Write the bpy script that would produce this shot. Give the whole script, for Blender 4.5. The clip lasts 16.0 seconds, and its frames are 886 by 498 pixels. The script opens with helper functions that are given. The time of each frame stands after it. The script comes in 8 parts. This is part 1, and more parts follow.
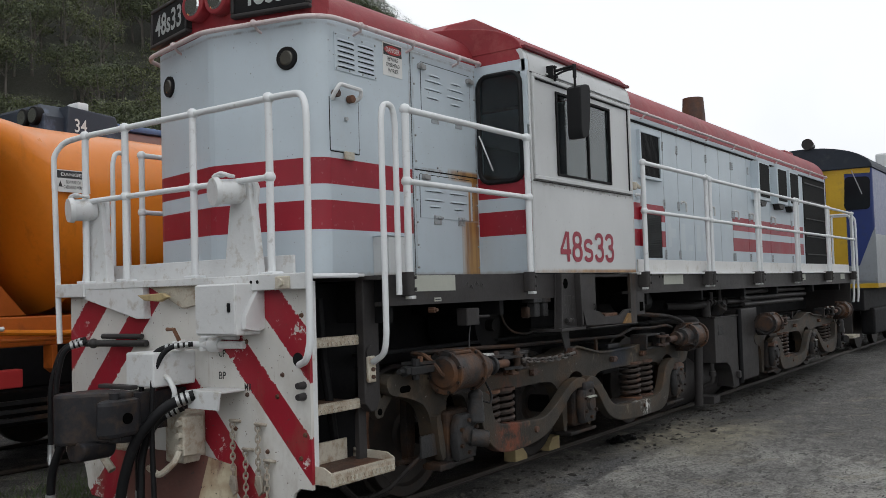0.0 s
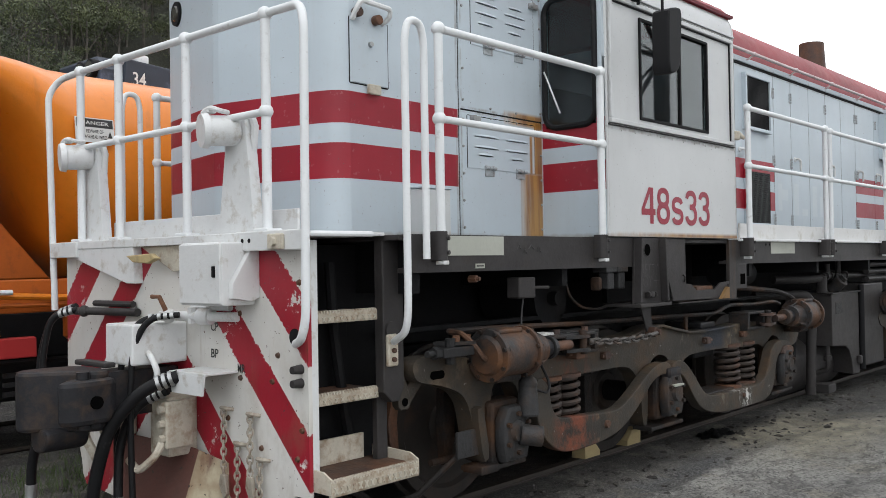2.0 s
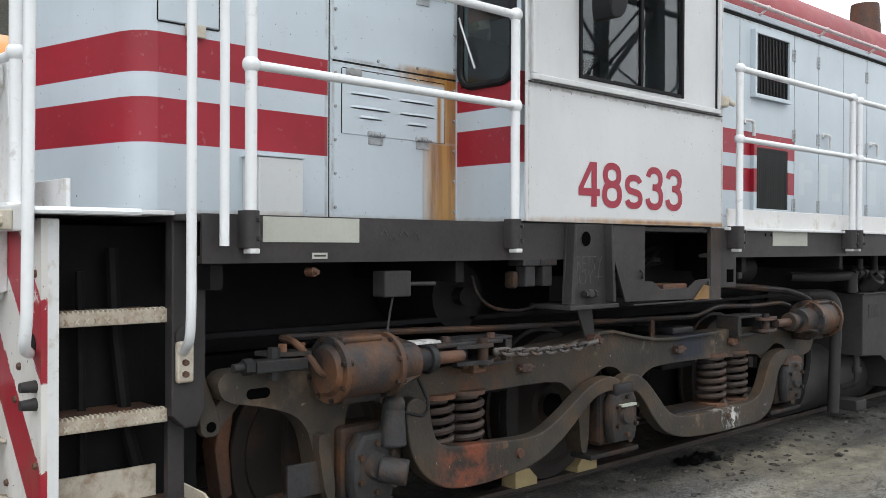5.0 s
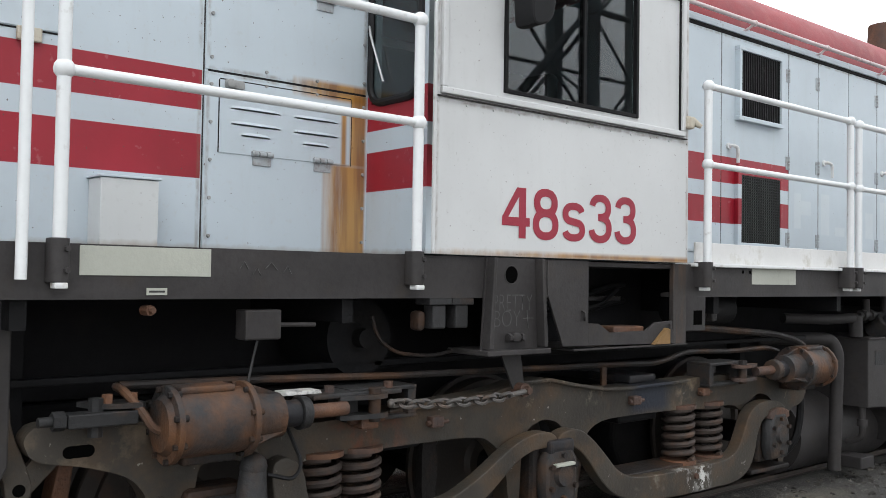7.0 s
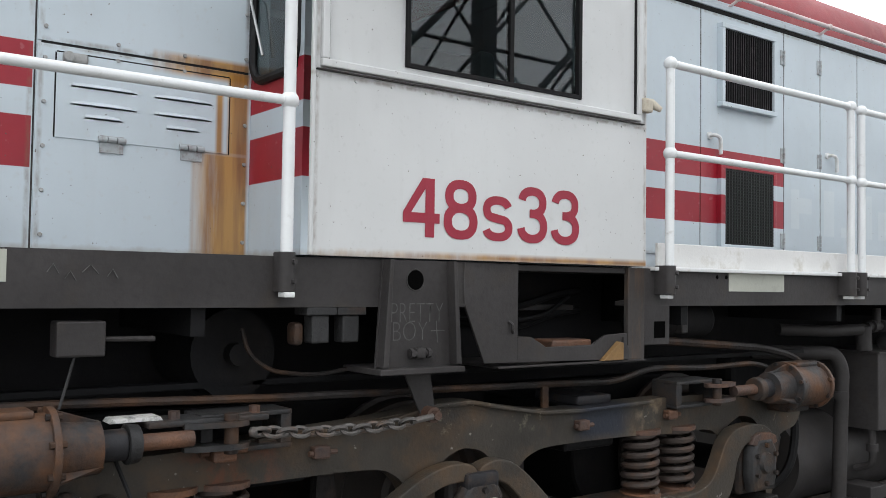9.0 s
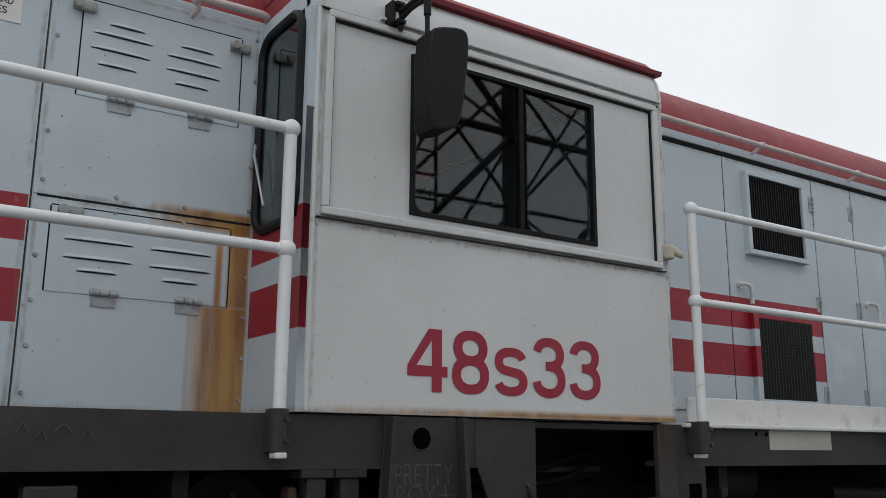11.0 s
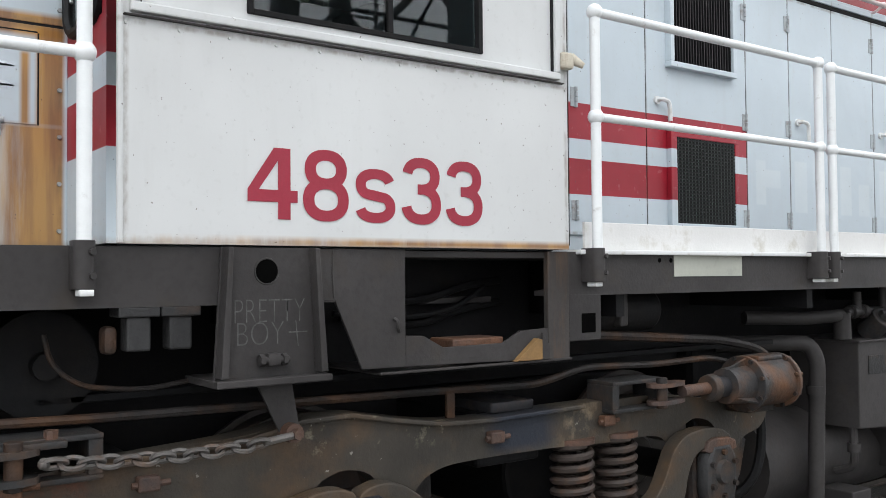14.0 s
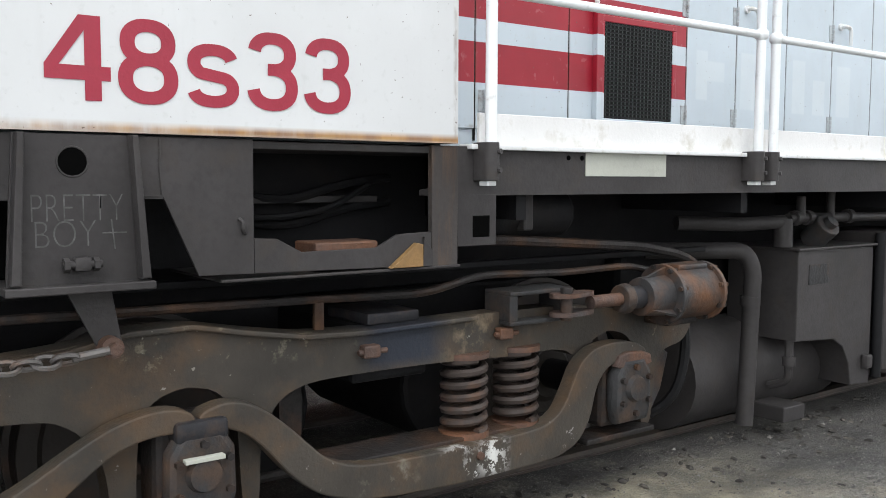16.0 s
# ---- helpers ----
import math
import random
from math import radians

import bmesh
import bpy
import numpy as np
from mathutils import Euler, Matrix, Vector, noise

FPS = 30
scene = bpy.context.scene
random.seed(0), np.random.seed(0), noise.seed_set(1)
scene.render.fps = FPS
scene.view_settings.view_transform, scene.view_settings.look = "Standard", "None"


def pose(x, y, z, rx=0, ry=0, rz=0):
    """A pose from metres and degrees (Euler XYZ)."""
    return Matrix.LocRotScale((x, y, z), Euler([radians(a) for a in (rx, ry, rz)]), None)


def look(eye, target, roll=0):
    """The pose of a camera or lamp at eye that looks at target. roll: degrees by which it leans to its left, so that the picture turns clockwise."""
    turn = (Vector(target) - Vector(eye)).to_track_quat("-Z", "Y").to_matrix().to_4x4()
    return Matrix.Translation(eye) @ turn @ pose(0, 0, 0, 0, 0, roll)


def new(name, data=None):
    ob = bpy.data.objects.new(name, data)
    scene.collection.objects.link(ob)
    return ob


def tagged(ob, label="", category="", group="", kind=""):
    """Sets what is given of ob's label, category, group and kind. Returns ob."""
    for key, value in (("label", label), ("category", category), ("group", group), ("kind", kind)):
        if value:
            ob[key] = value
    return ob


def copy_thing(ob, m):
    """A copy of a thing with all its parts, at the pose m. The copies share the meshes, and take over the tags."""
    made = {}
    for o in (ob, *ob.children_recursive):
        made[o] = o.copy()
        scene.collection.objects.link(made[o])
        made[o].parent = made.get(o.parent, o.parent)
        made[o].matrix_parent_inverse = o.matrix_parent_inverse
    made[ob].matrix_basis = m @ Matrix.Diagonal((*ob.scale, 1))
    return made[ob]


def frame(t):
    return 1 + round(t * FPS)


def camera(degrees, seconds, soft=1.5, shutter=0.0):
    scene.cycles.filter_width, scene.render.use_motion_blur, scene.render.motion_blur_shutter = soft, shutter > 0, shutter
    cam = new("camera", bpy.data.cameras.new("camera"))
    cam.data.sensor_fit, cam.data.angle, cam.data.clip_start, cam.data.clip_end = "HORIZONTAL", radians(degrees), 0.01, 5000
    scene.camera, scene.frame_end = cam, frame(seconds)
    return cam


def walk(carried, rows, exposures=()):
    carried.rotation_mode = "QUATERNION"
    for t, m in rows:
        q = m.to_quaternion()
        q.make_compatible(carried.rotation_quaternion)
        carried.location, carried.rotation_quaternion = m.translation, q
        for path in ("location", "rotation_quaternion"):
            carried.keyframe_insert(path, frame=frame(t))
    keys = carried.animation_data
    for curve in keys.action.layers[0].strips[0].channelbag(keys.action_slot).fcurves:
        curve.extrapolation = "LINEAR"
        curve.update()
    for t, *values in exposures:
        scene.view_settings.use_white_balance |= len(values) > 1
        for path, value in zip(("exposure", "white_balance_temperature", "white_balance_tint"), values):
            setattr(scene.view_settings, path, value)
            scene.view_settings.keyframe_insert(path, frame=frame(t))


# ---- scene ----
cam = camera(51.9, 16.0, soft=0.8)
PATH = [
    (0, (5.305, -4.125, 1.633), (4.148, -2.496, 1.723), -1.7),
    (0.5, (5.123, -3.841, 1.624), (3.933, -2.238, 1.751), -2.1),
    (1, (5.04, -3.516, 1.627), (3.824, -1.933, 1.758), -2.0),
    (1.5, (4.963, -3.18, 1.62), (3.692, -1.637, 1.685), -1.1),
    (2, (4.865, -2.903, 1.594), (3.529, -1.415, 1.622), -0.9),
    (2.5, (4.821, -2.626, 1.6), (3.417, -1.206, 1.5), -0.6),
    (3, (4.893, -2.327, 1.595), (3.479, -0.926, 1.399), -0.1),
    (3.5, (4.903, -2.046, 1.548), (3.471, -0.658, 1.398), -0.5),
    (4, (4.881, -1.773, 1.554), (3.45, -0.379, 1.474), -0.4),
    (4.2, (4.884, -1.647, 1.567), (3.446, -0.258, 1.503), -0.4),
    (6.5, (4.966, -0.465, 1.657), (3.447, 0.834, 1.714), 1.5),
    (7, (4.955, -0.195, 1.645), (3.418, 1.083, 1.705), 0.9),
    (7.5, (4.895, 0.092, 1.651), (3.334, 1.341, 1.713), 0.8),
    (8, (4.92, 0.359, 1.663), (3.339, 1.584, 1.702), 1.3),
    (10.3, (4.754, 1.086, 1.61), (3.103, 2.184, 1.875), 0.6),
    (10.5, (4.752, 1.087, 1.612), (3.107, 2.179, 1.933), 0.4),
    (11, (4.763, 1.069, 1.613), (3.144, 2.162, 2.044), 0.3),
    (11.5, (4.793, 1.061, 1.618), (3.198, 2.161, 2.114), 0.1),
    (12, (4.786, 1.12, 1.622), (3.207, 2.242, 2.12), -0.3),
    (12.5, (4.823, 1.21, 1.628), (3.243, 2.363, 2.042), -0.6),
    (13, (4.788, 1.341, 1.607), (3.186, 2.503, 1.896), -0.6),
    (13.5, (4.672, 1.54, 1.628), (3.06, 2.713, 1.786), -0.3),
    (14, (4.617, 1.716, 1.634), (3.002, 2.895, 1.694), -0.5),
    (14.5, (4.649, 1.944, 1.636), (3.041, 3.133, 1.593), 0.1),
    (15, (4.661, 2.116, 1.619), (3.042, 3.284, 1.498), 0.3),
    (15.5, (4.599, 2.262, 1.603), (2.984, 3.43, 1.439), -0.0),
    (16, (4.528, 2.402, 1.608), (2.93, 3.595, 1.454), 0.2),
]
EXPOSURES = [(0.0, -0.76), (1.0, -0.76), (1.5, -0.40), (2.0, -0.18), (2.5, 0.08), (3.0, 0.40), (4.0, 0.22), (6.5, 0.07), (8.0, 0.12), (10.5, -0.58), (11.0, -0.94), (11.5, -1.13), (12.5, -0.93), (13.0, -0.52), (13.5, -0.12), (14.0, 0.3), (14.5, 0.47), (16.0, 0.57)]
walk(cam, [(t, look(eye, target, roll)) for t, eye, target, roll in PATH], EXPOSURES)


# ---- world and light ----
world = bpy.data.worlds.new("sky")
scene.world = world
world.use_nodes = True
wn = world.node_tree
sky = wn.nodes.new("ShaderNodeTexSky")
sky.sky_type, sky.sun_disc = "NISHITA", False
sky.sun_elevation, sky.sun_rotation = radians(58), radians(75)
sky.air_density, sky.dust_density, sky.ozone_density = 1.0, 6.0, 1.0
cloud_co = wn.nodes.new("ShaderNodeTexCoord")
cloud = wn.nodes.new("ShaderNodeTexNoise")
cloud.inputs["Scale"].default_value, cloud.inputs["Detail"].default_value = 2.2, 6.0
cramp = wn.nodes.new("ShaderNodeMapRange")
cramp.inputs["From Min"].default_value, cramp.inputs["From Max"].default_value = 0.30, 0.48
cramp.inputs["To Min"].default_value, cramp.inputs["To Max"].default_value = 0.86, 1.0
cmix = wn.nodes.new("ShaderNodeMix")
cmix.data_type = "RGBA"
cmix.inputs["B"].default_value = (12.4, 12.8, 13.3, 1)
wn.links.new(cloud_co.outputs["Generated"], cloud.inputs["Vector"])
wn.links.new(cloud.outputs["Fac"], cramp.inputs["Value"])
wn.links.new(cramp.outputs["Result"], cmix.inputs["Factor"])
wn.links.new(sky.outputs["Color"], cmix.inputs["A"])
bg = wn.nodes["Background"]
wn.links.new(cmix.outputs["Result"], bg.inputs["Color"])
bg.inputs["Strength"].default_value = 0.135
sun = new("sun", bpy.data.lights.new("sun", "SUN"))
sun.data.energy, sun.data.angle, sun.data.color = 0.5, radians(25), (1.0, 0.97, 0.93)
sun.matrix_world = look((20, -8, 34), (0, 4, 1))


# ---- node helpers ----
class Nodes:
    """A short way to write node materials."""

    def __init__(self, name):
        self.m = bpy.data.materials.new(name)
        self.m.use_nodes = True
        self.t = self.m.node_tree
        self.b = self.t.nodes["Principled BSDF"]

    def put(self, sock, v):
        if isinstance(v, (int, float)):
            sock.default_value = v
        elif isinstance(v, tuple):
            sock.default_value = (*v, 1) if len(v) == 3 and len(sock.default_value) == 4 else v
        else:
            self.t.links.new(v, sock)

    def math(self, op, a, b=0.0, clamp=False):
        n = self.t.nodes.new("ShaderNodeMath")
        n.operation, n.use_clamp = op, clamp
        self.put(n.inputs[0], a), self.put(n.inputs[1], b)
        return n.outputs[0]

    def pos(self, scale=(1, 1, 1)):
        g = self.t.nodes.new("ShaderNodeNewGeometry").outputs["Position"]
        if scale == (1, 1, 1):
            return g
        n = self.t.nodes.new("ShaderNodeVectorMath")
        n.operation = "MULTIPLY"
        self.put(n.inputs[0], g)
        n.inputs[1].default_value = scale
        return n.outputs[0]

    def xyz(self):
        n = self.t.nodes.new("ShaderNodeSeparateXYZ")
        self.put(n.inputs[0], self.pos())
        return n.outputs[0], n.outputs[1], n.outputs[2]

    def noise(self, scale, detail=4.0, stretch=(1, 1, 1), rough=0.55):
        n = self.t.nodes.new("ShaderNodeTexNoise")
        self.put(n.inputs["Vector"], self.pos(stretch))
        n.inputs["Scale"].default_value, n.inputs["Detail"].default_value, n.inputs["Roughness"].default_value = scale, detail, rough
        return n.outputs["Fac"]

    def step(self, v, lo, hi):
        n = self.t.nodes.new("ShaderNodeMapRange")
        self.put(n.inputs["Value"], v)
        n.inputs["From Min"].default_value, n.inputs["From Max"].default_value = lo, hi
        return n.outputs["Result"]

    def band(self, v, lo, hi, soft=0.0015):
        return self.math("MULTIPLY", self.step(v, lo - soft, lo + soft), self.step(v, hi + soft, hi - soft))

    def mix(self, f, a, b):
        n = self.t.nodes.new("ShaderNodeMix")
        n.data_type = "RGBA"
        self.put(n.inputs["Factor"], f), self.put(n.inputs["A"], a), self.put(n.inputs["B"], b)
        return n.outputs["Result"]

    def bump(self, h, strength, dist=0.01):
        n = self.t.nodes.new("ShaderNodeBump")
        n.inputs["Strength"].default_value, n.inputs["Distance"].default_value = strength, dist
        self.put(n.inputs["Height"], h)
        self.put(self.b.inputs["Normal"], n.outputs["Normal"])

    def done(self, color, rough=0.5, metal=0.0, spec=None):
        self.put(self.b.inputs["Base Color"], color), self.put(self.b.inputs["Roughness"], rough), self.put(self.b.inputs["Metallic"], metal)
        if spec is not None:
            self.put(self.b.inputs["Specular IOR Level"], spec)
        return self.m


def shade(c, k):
    return tuple(min(1.0, v * k) for v in c)


def surface(name, color, rough=0.5, metal=0.0, var=0.12, scale=2.5, dirt=None, amount=0.5, dscale=5.0, stretch=(1, 1, 1), bump=0.15, bscale=60.0):
    """A worn surface: a base that varies at a large and a small scale, a second colour in patches, fine relief."""
    n = Nodes(name)
    c = n.mix(n.step(n.noise(scale, 3), 0.3, 0.7), shade(color, 1 - var), shade(color, 1 + var))
    c = n.mix(n.math("MULTIPLY", n.step(n.noise(scale * 14, 4), 0.45, 0.7), 0.35), c, shade(color, 1 - 1.6 * var))
    if dirt:
        f = n.step(n.noise(dscale, 8, stretch, 0.65), 0.62 - 0.25 * amount, 0.74)
        c = n.mix(n.math("MULTIPLY", f, min(1.0, 0.4 + amount)), c, dirt)
    n.bump(n.noise(bscale, 5), bump)
    r = n.math("ADD", n.math("MULTIPLY", n.noise(scale * 5, 3), 0.2), rough - 0.1)
    return n.done(c, r, metal, 0.2 if max(color) < 0.06 and metal == 0 else None)


WHITE, RED, RUST = (0.515, 0.585, 0.635), (0.34, 0.012, 0.028), (0.20, 0.085, 0.035)


def body_paint(name, bands=(), spans=(), rust=None, white=WHITE, seams=((), ()), ghosts=()):
    """Weathered body paint with red bands (z ranges) within stretches of y, faint runs of dirt, and an optional rust stain."""
    n = Nodes(name)
    x, y, z = n.xyz()
    c = n.mix(n.step(n.noise(1.3, 3), 0.3, 0.7), shade(white, 0.93), shade(white, 1.04))
    c = n.mix(n.math("MULTIPLY", n.step(n.noise(9, 6, (1, 1, 0.12), 0.6), 0.55, 0.8), 0.16), c, (0.40, 0.40, 0.38))
    c = n.mix(n.math("MULTIPLY", n.step(n.noise(30, 4), 0.6, 0.72), 0.25), c, (0.45, 0.46, 0.45))
    if bands:
        f = 0.0
        for lo, hi in bands:
            f = n.math("ADD", f, n.band(z, lo, hi))
        if spans:
            s = 0.0
            for lo, hi in spans:
                s = n.math("ADD", s, n.band(y, lo, hi))
            f = n.math("MULTIPLY", f, s)
        red = n.mix(n.step(n.noise(2.5, 5), 0.3, 0.75), RED, shade(RED, 0.75))
        red = n.mix(n.math("MULTIPLY", n.step(n.noise(22, 5), 0.64, 0.7), 0.3), red, (0.45, 0.2, 0.2))
        c = n.mix(f, c, red)
    if rust:
        for y0, y1, z0, z1, k in rust:
            f = n.math("MULTIPLY", n.band(y, y0, y1, 0.008), n.band(z, z0, z1, 0.012))
            f = n.math("MULTIPLY", f, n.step(n.math("ADD", n.math("MULTIPLY", n.noise(15, 7, (1, 1, 0.10), 0.65), 0.55), n.math("MULTIPLY", n.step(y, y0 - 0.06, y1), 0.55)), 0.62 - 0.5 * k, 0.96 - 0.5 * k), True)
            tone = n.mix(n.step(n.noise(13, 5, (1, 1, 0.1)), 0.40, 0.62), (0.43, 0.215, 0.038), (0.23, 0.092, 0.015))
            c = n.mix(n.math("MULTIPLY", f, 0.92), c, tone)
    # grime and rust lodged along the panel joints
    patchy = n.step(n.noise(16, 6, (1, 1, 0.5), 0.65), 0.40, 0.62)
    for v, places in ((y, seams[0]), (z, seams[1])):
        for s in places:
            f = n.step(n.math("ABSOLUTE", n.math("SUBTRACT", v, s)), 0.014, 0.003)
            c = n.mix(n.math("MULTIPLY", n.math("MULTIPLY", f, patchy), 0.5), c, (0.15, 0.10, 0.06))
    for y0, y1, z0, z1 in ghosts:
        f = n.math("MULTIPLY", n.band(y, y0, y1, 0.006), n.band(z, z0, z1, 0.006))
        c = n.mix(n.math("MULTIPLY", f, n.math("ADD", 0.10, n.math("MULTIPLY", n.noise(8, 3), 0.30))), c, (0.70, 0.74, 0.74))
    chips = n.step(n.noise(55, 3), 0.72, 0.735)
    c = n.mix(chips, c, (0.09, 0.06, 0.05))
    # rust creeping up from the lower seam
    low = n.math("MULTIPLY", n.step(n.math("ADD", z, n.math("MULTIPLY", n.noise(14, 5), 0.05)), 1.81, 1.775), 0.6)
    c = n.mix(low, c, (0.22, 0.14, 0.08))
    n.bump(n.math("ADD", n.math("MULTIPLY", n.noise(3.0, 2), 1.6), n.math("MULTIPLY", n.noise(90, 3), 0.05)), 0.16, 0.02)
    return n.done(c, n.math("ADD", n.math("MULTIPLY", n.noise(4, 4), 0.25), 0.32), 0.0)


HOOD_BANDS = ((2.09, 2.30), (2.415, 2.605))
LONG_BANDS = ((2.09, 2.292), (2.405, 2.61))
m_short = body_paint("short_hood_paint", HOOD_BANDS, ((-1, 1.66),), seams=((1.65,), (3.575,)))
m_panel = body_paint("panel_paint", rust=((2.335, 2.60, 1.75, 2.222, 0.80), (2.15, 2.60, 2.560, 2.65, 0.80), (2.445, 2.475, 2.22, 2.50, 0.80), (2.50, 2.60, 2.22, 2.60, 0.85)), seams=((1.69, 2.59), (2.60, 2.625, 3.56)))
m_cabfront = body_paint("cab_front_paint", HOOD_BANDS)
m_cab = body_paint("cab_paint", white=(0.600, 0.612, 0.615), rust=((2.7, 4.8, 1.755, 1.785, 0.75),), seams=((2.68, 4.77), (2.535, 3.50)))
m_long = body_paint("long_hood_paint", LONG_BANDS, ((4.7, 6.93), (9.62, 13.75)), seams=((5.285, 5.935, 6.925, 7.42, 7.97, 8.53, 9.07, 9.62), (1.87, 3.56)), ghosts=((7.02, 7.13, 2.10, 2.40), (7.13, 7.30, 2.22, 2.34), (7.47, 7.62, 2.06, 2.42), (7.72, 7.90, 2.06, 2.14), (8.05, 8.20, 2.06, 2.42), (8.30, 8.45, 2.06, 2.30), (8.60, 8.78, 2.06, 2.42)))
m_white = surface("white_gloss_paint", (0.68, 0.69, 0.69), 0.4, 0, 0.07, 2, (0.33, 0.27, 0.19), 0.32, 11)
m_cyl = surface("streaked_cylinder", (0.042, 0.041, 0.042), 0.5, 0, 0.4, 3, (0.155, 0.070, 0.031), 0.9, 4.2, bump=0.4, bscale=50)
m_latch = surface("tarnished_fittings", (0.34, 0.345, 0.34), 0.5, 0.2, 0.2, 8, (0.14, 0.10, 0.07), 0.4, 22)
m_hinge = surface("painted_hinge", (0.40, 0.43, 0.45), 0.5, 0.1, 0.1, 8, (0.16, 0.11, 0.08), 0.5, 24)
m_shell = Nodes("matt_black_shell").done((0.007, 0.007, 0.008), 0.6, 0.0, 0.25)
m_rail = surface("handrail_paint", (0.74, 0.76, 0.77), 0.38, 0, 0.04, 3, (0.30, 0.27, 0.24), 0.06, 14)
m_roof = surface("roof_red_paint", (0.27, 0.022, 0.030), 0.55, 0, 0.2, 1.5, (0.33, 0.085, 0.075), 0.3, 4)
m_roof_pipe = surface("faded_pink_paint", (0.62, 0.52, 0.52), 0.5, 0, 0.1, 4, (0.3, 0.12, 0.1), 0.3, 12)
m_dark = surface("dark_frame_paint", (0.043, 0.040, 0.040), 0.5, 0, 0.25, 2.2, (0.05, 0.042, 0.035), 0.3, 5)
m_bogie = surface("bogie_grime", (0.024, 0.0215, 0.021), 0.55, 0, 0.4, 3, (0.095, 0.048, 0.025), 0.62, 2.6, bump=0.5, bscale=45)
m_bogie2 = surface("dusty_steel", (0.034, 0.034, 0.035), 0.48, 0, 0.35, 3, (0.095, 0.055, 0.033), 0.5, 4, bump=0.4, bscale=50)
m_rust = surface("rusty_steel", (0.125, 0.055, 0.027), 0.65, 0, 0.45, 4, (0.028, 0.028, 0.031), 0.95, 3.0, bump=0.5, bscale=50)
# near black: real black parts, and shade coloured into recesses and underframe
m_black = surface("black_paint_and_shade", (0.008, 0.008, 0.009), 0.7, 0, 0.3, 2, (0.018, 0.015, 0.013), 0.3, 3)
m_rubber = surface("black_rubber", (0.010, 0.010, 0.011), 0.5, 0, 0.2, 6, (0.06, 0.06, 0.06), 0.1, 12)
m_wheel = surface("wheel_steel", (0.03, 0.025, 0.022), 0.55, 0.2, 0.25, 2, (0.07, 0.034, 0.02), 0.4, 4)
m_railhead = surface("rail_steel", (0.045, 0.037, 0.031), 0.6, 0.2, 0.25, 3, (0.075, 0.05, 0.034), 0.4, 6)
m_steel = surface("galvanised_steel", (0.45, 0.46, 0.46), 0.4, 0.8, 0.15, 5, (0.2, 0.15, 0.1), 0.15, 14)
m_tread = surface("worn_cream_tread", (0.50, 0.46, 0.38), 0.6, 0, 0.15, 5, (0.22, 0.12, 0.055), 0.55, 11, bump=0.3)
m_sage = surface("reflector_plate", (0.40, 0.41, 0.36), 0.6, 0, 0.06, 3, (0.25, 0.25, 0.22), 0.15, 9)
m_lamp = surface("lamp_glass", (0.07, 0.066, 0.055), 0.12, 0.1, 0.15, 8)
m_mirror = Nodes("silvered_lamp").done((0.75, 0.76, 0.76), 0.1, 1.0)
m_signred = Nodes("sign_red").done((0.42, 0.03, 0.03), 0.5)
m_signink = Nodes("sign_ink").done((0.03, 0.03, 0.03), 0.5)
m_signwhite = surface("sign_white", (0.72, 0.72, 0.70), 0.5, 0, 0.04, 6)
m_redletter = surface("red_lettering", (0.30, 0.018, 0.04), 0.45, 0, 0.08, 5)
m_chalk = surface("chalk", (0.095, 0.094, 0.093), 0.9, 0, 0.3, 30, (0.045, 0.042, 0.041), 0.9, 38)
m_bluepaint = surface("blue_black_paint", (0.024, 0.024, 0.027), 0.5, 0, 0.25, 5, (0.075, 0.05, 0.035), 0.5, 9)
m_timber = surface("yellow_timber", (0.42, 0.33, 0.17), 0.8, 0, 0.15, 5, (0.15, 0.11, 0.07), 0.4, 8, (1, 0.2, 1))
m_flaky = surface("flaking_white", (0.62, 0.62, 0.60), 0.7, 0, 0.1, 6, (0.06, 0.06, 0.06), 0.6, 30)


def plough_material():
    n = Nodes("plough_red_oxide")
    x, y, z = n.xyz()
    c = n.mix(n.step(n.noise(3, 5), 0.35, 0.7), (0.125, 0.046, 0.035), (0.075, 0.036, 0.028))
    pale = n.mix(n.step(n.noise(5, 6), 0.4, 0.65), (0.46, 0.40, 0.28), (0.26, 0.17, 0.10))
    c = n.mix(n.math("MULTIPLY", n.step(x, 0.37, 0.375), n.step(n.noise(7, 6, (1, 1, 0.5)), 0.72, 0.55)), c, pale)
    c = n.mix(n.step(n.noise(40, 4), 0.66, 0.70), c, (0.05, 0.035, 0.03))
    n.bump(n.noise(30, 5), 0.25)
    return n.done(c, 0.6)


m_brownplow = plough_material()
m_void = Nodes("open_hole").done((0.003, 0.003, 0.003), 1.0, 0.0, 0.0)
m_grille = surface("black_grille", (0.006, 0.006, 0.006), 0.8, 0, 0.2, 6)


def glass_material(name, tint):
    n = Nodes(name)
    n.put(n.b.inputs["Transmission Weight"], 1.0)
    n.put(n.b.inputs["IOR"], 1.5)
    return n.done(tint, 0.015)


m_glass = glass_material("tinted_glass", (0.30, 0.37, 0.38))
m_interior = surface("dim_cab_lining", (0.06, 0.075, 0.08), 0.7, 0, 0.2, 2)


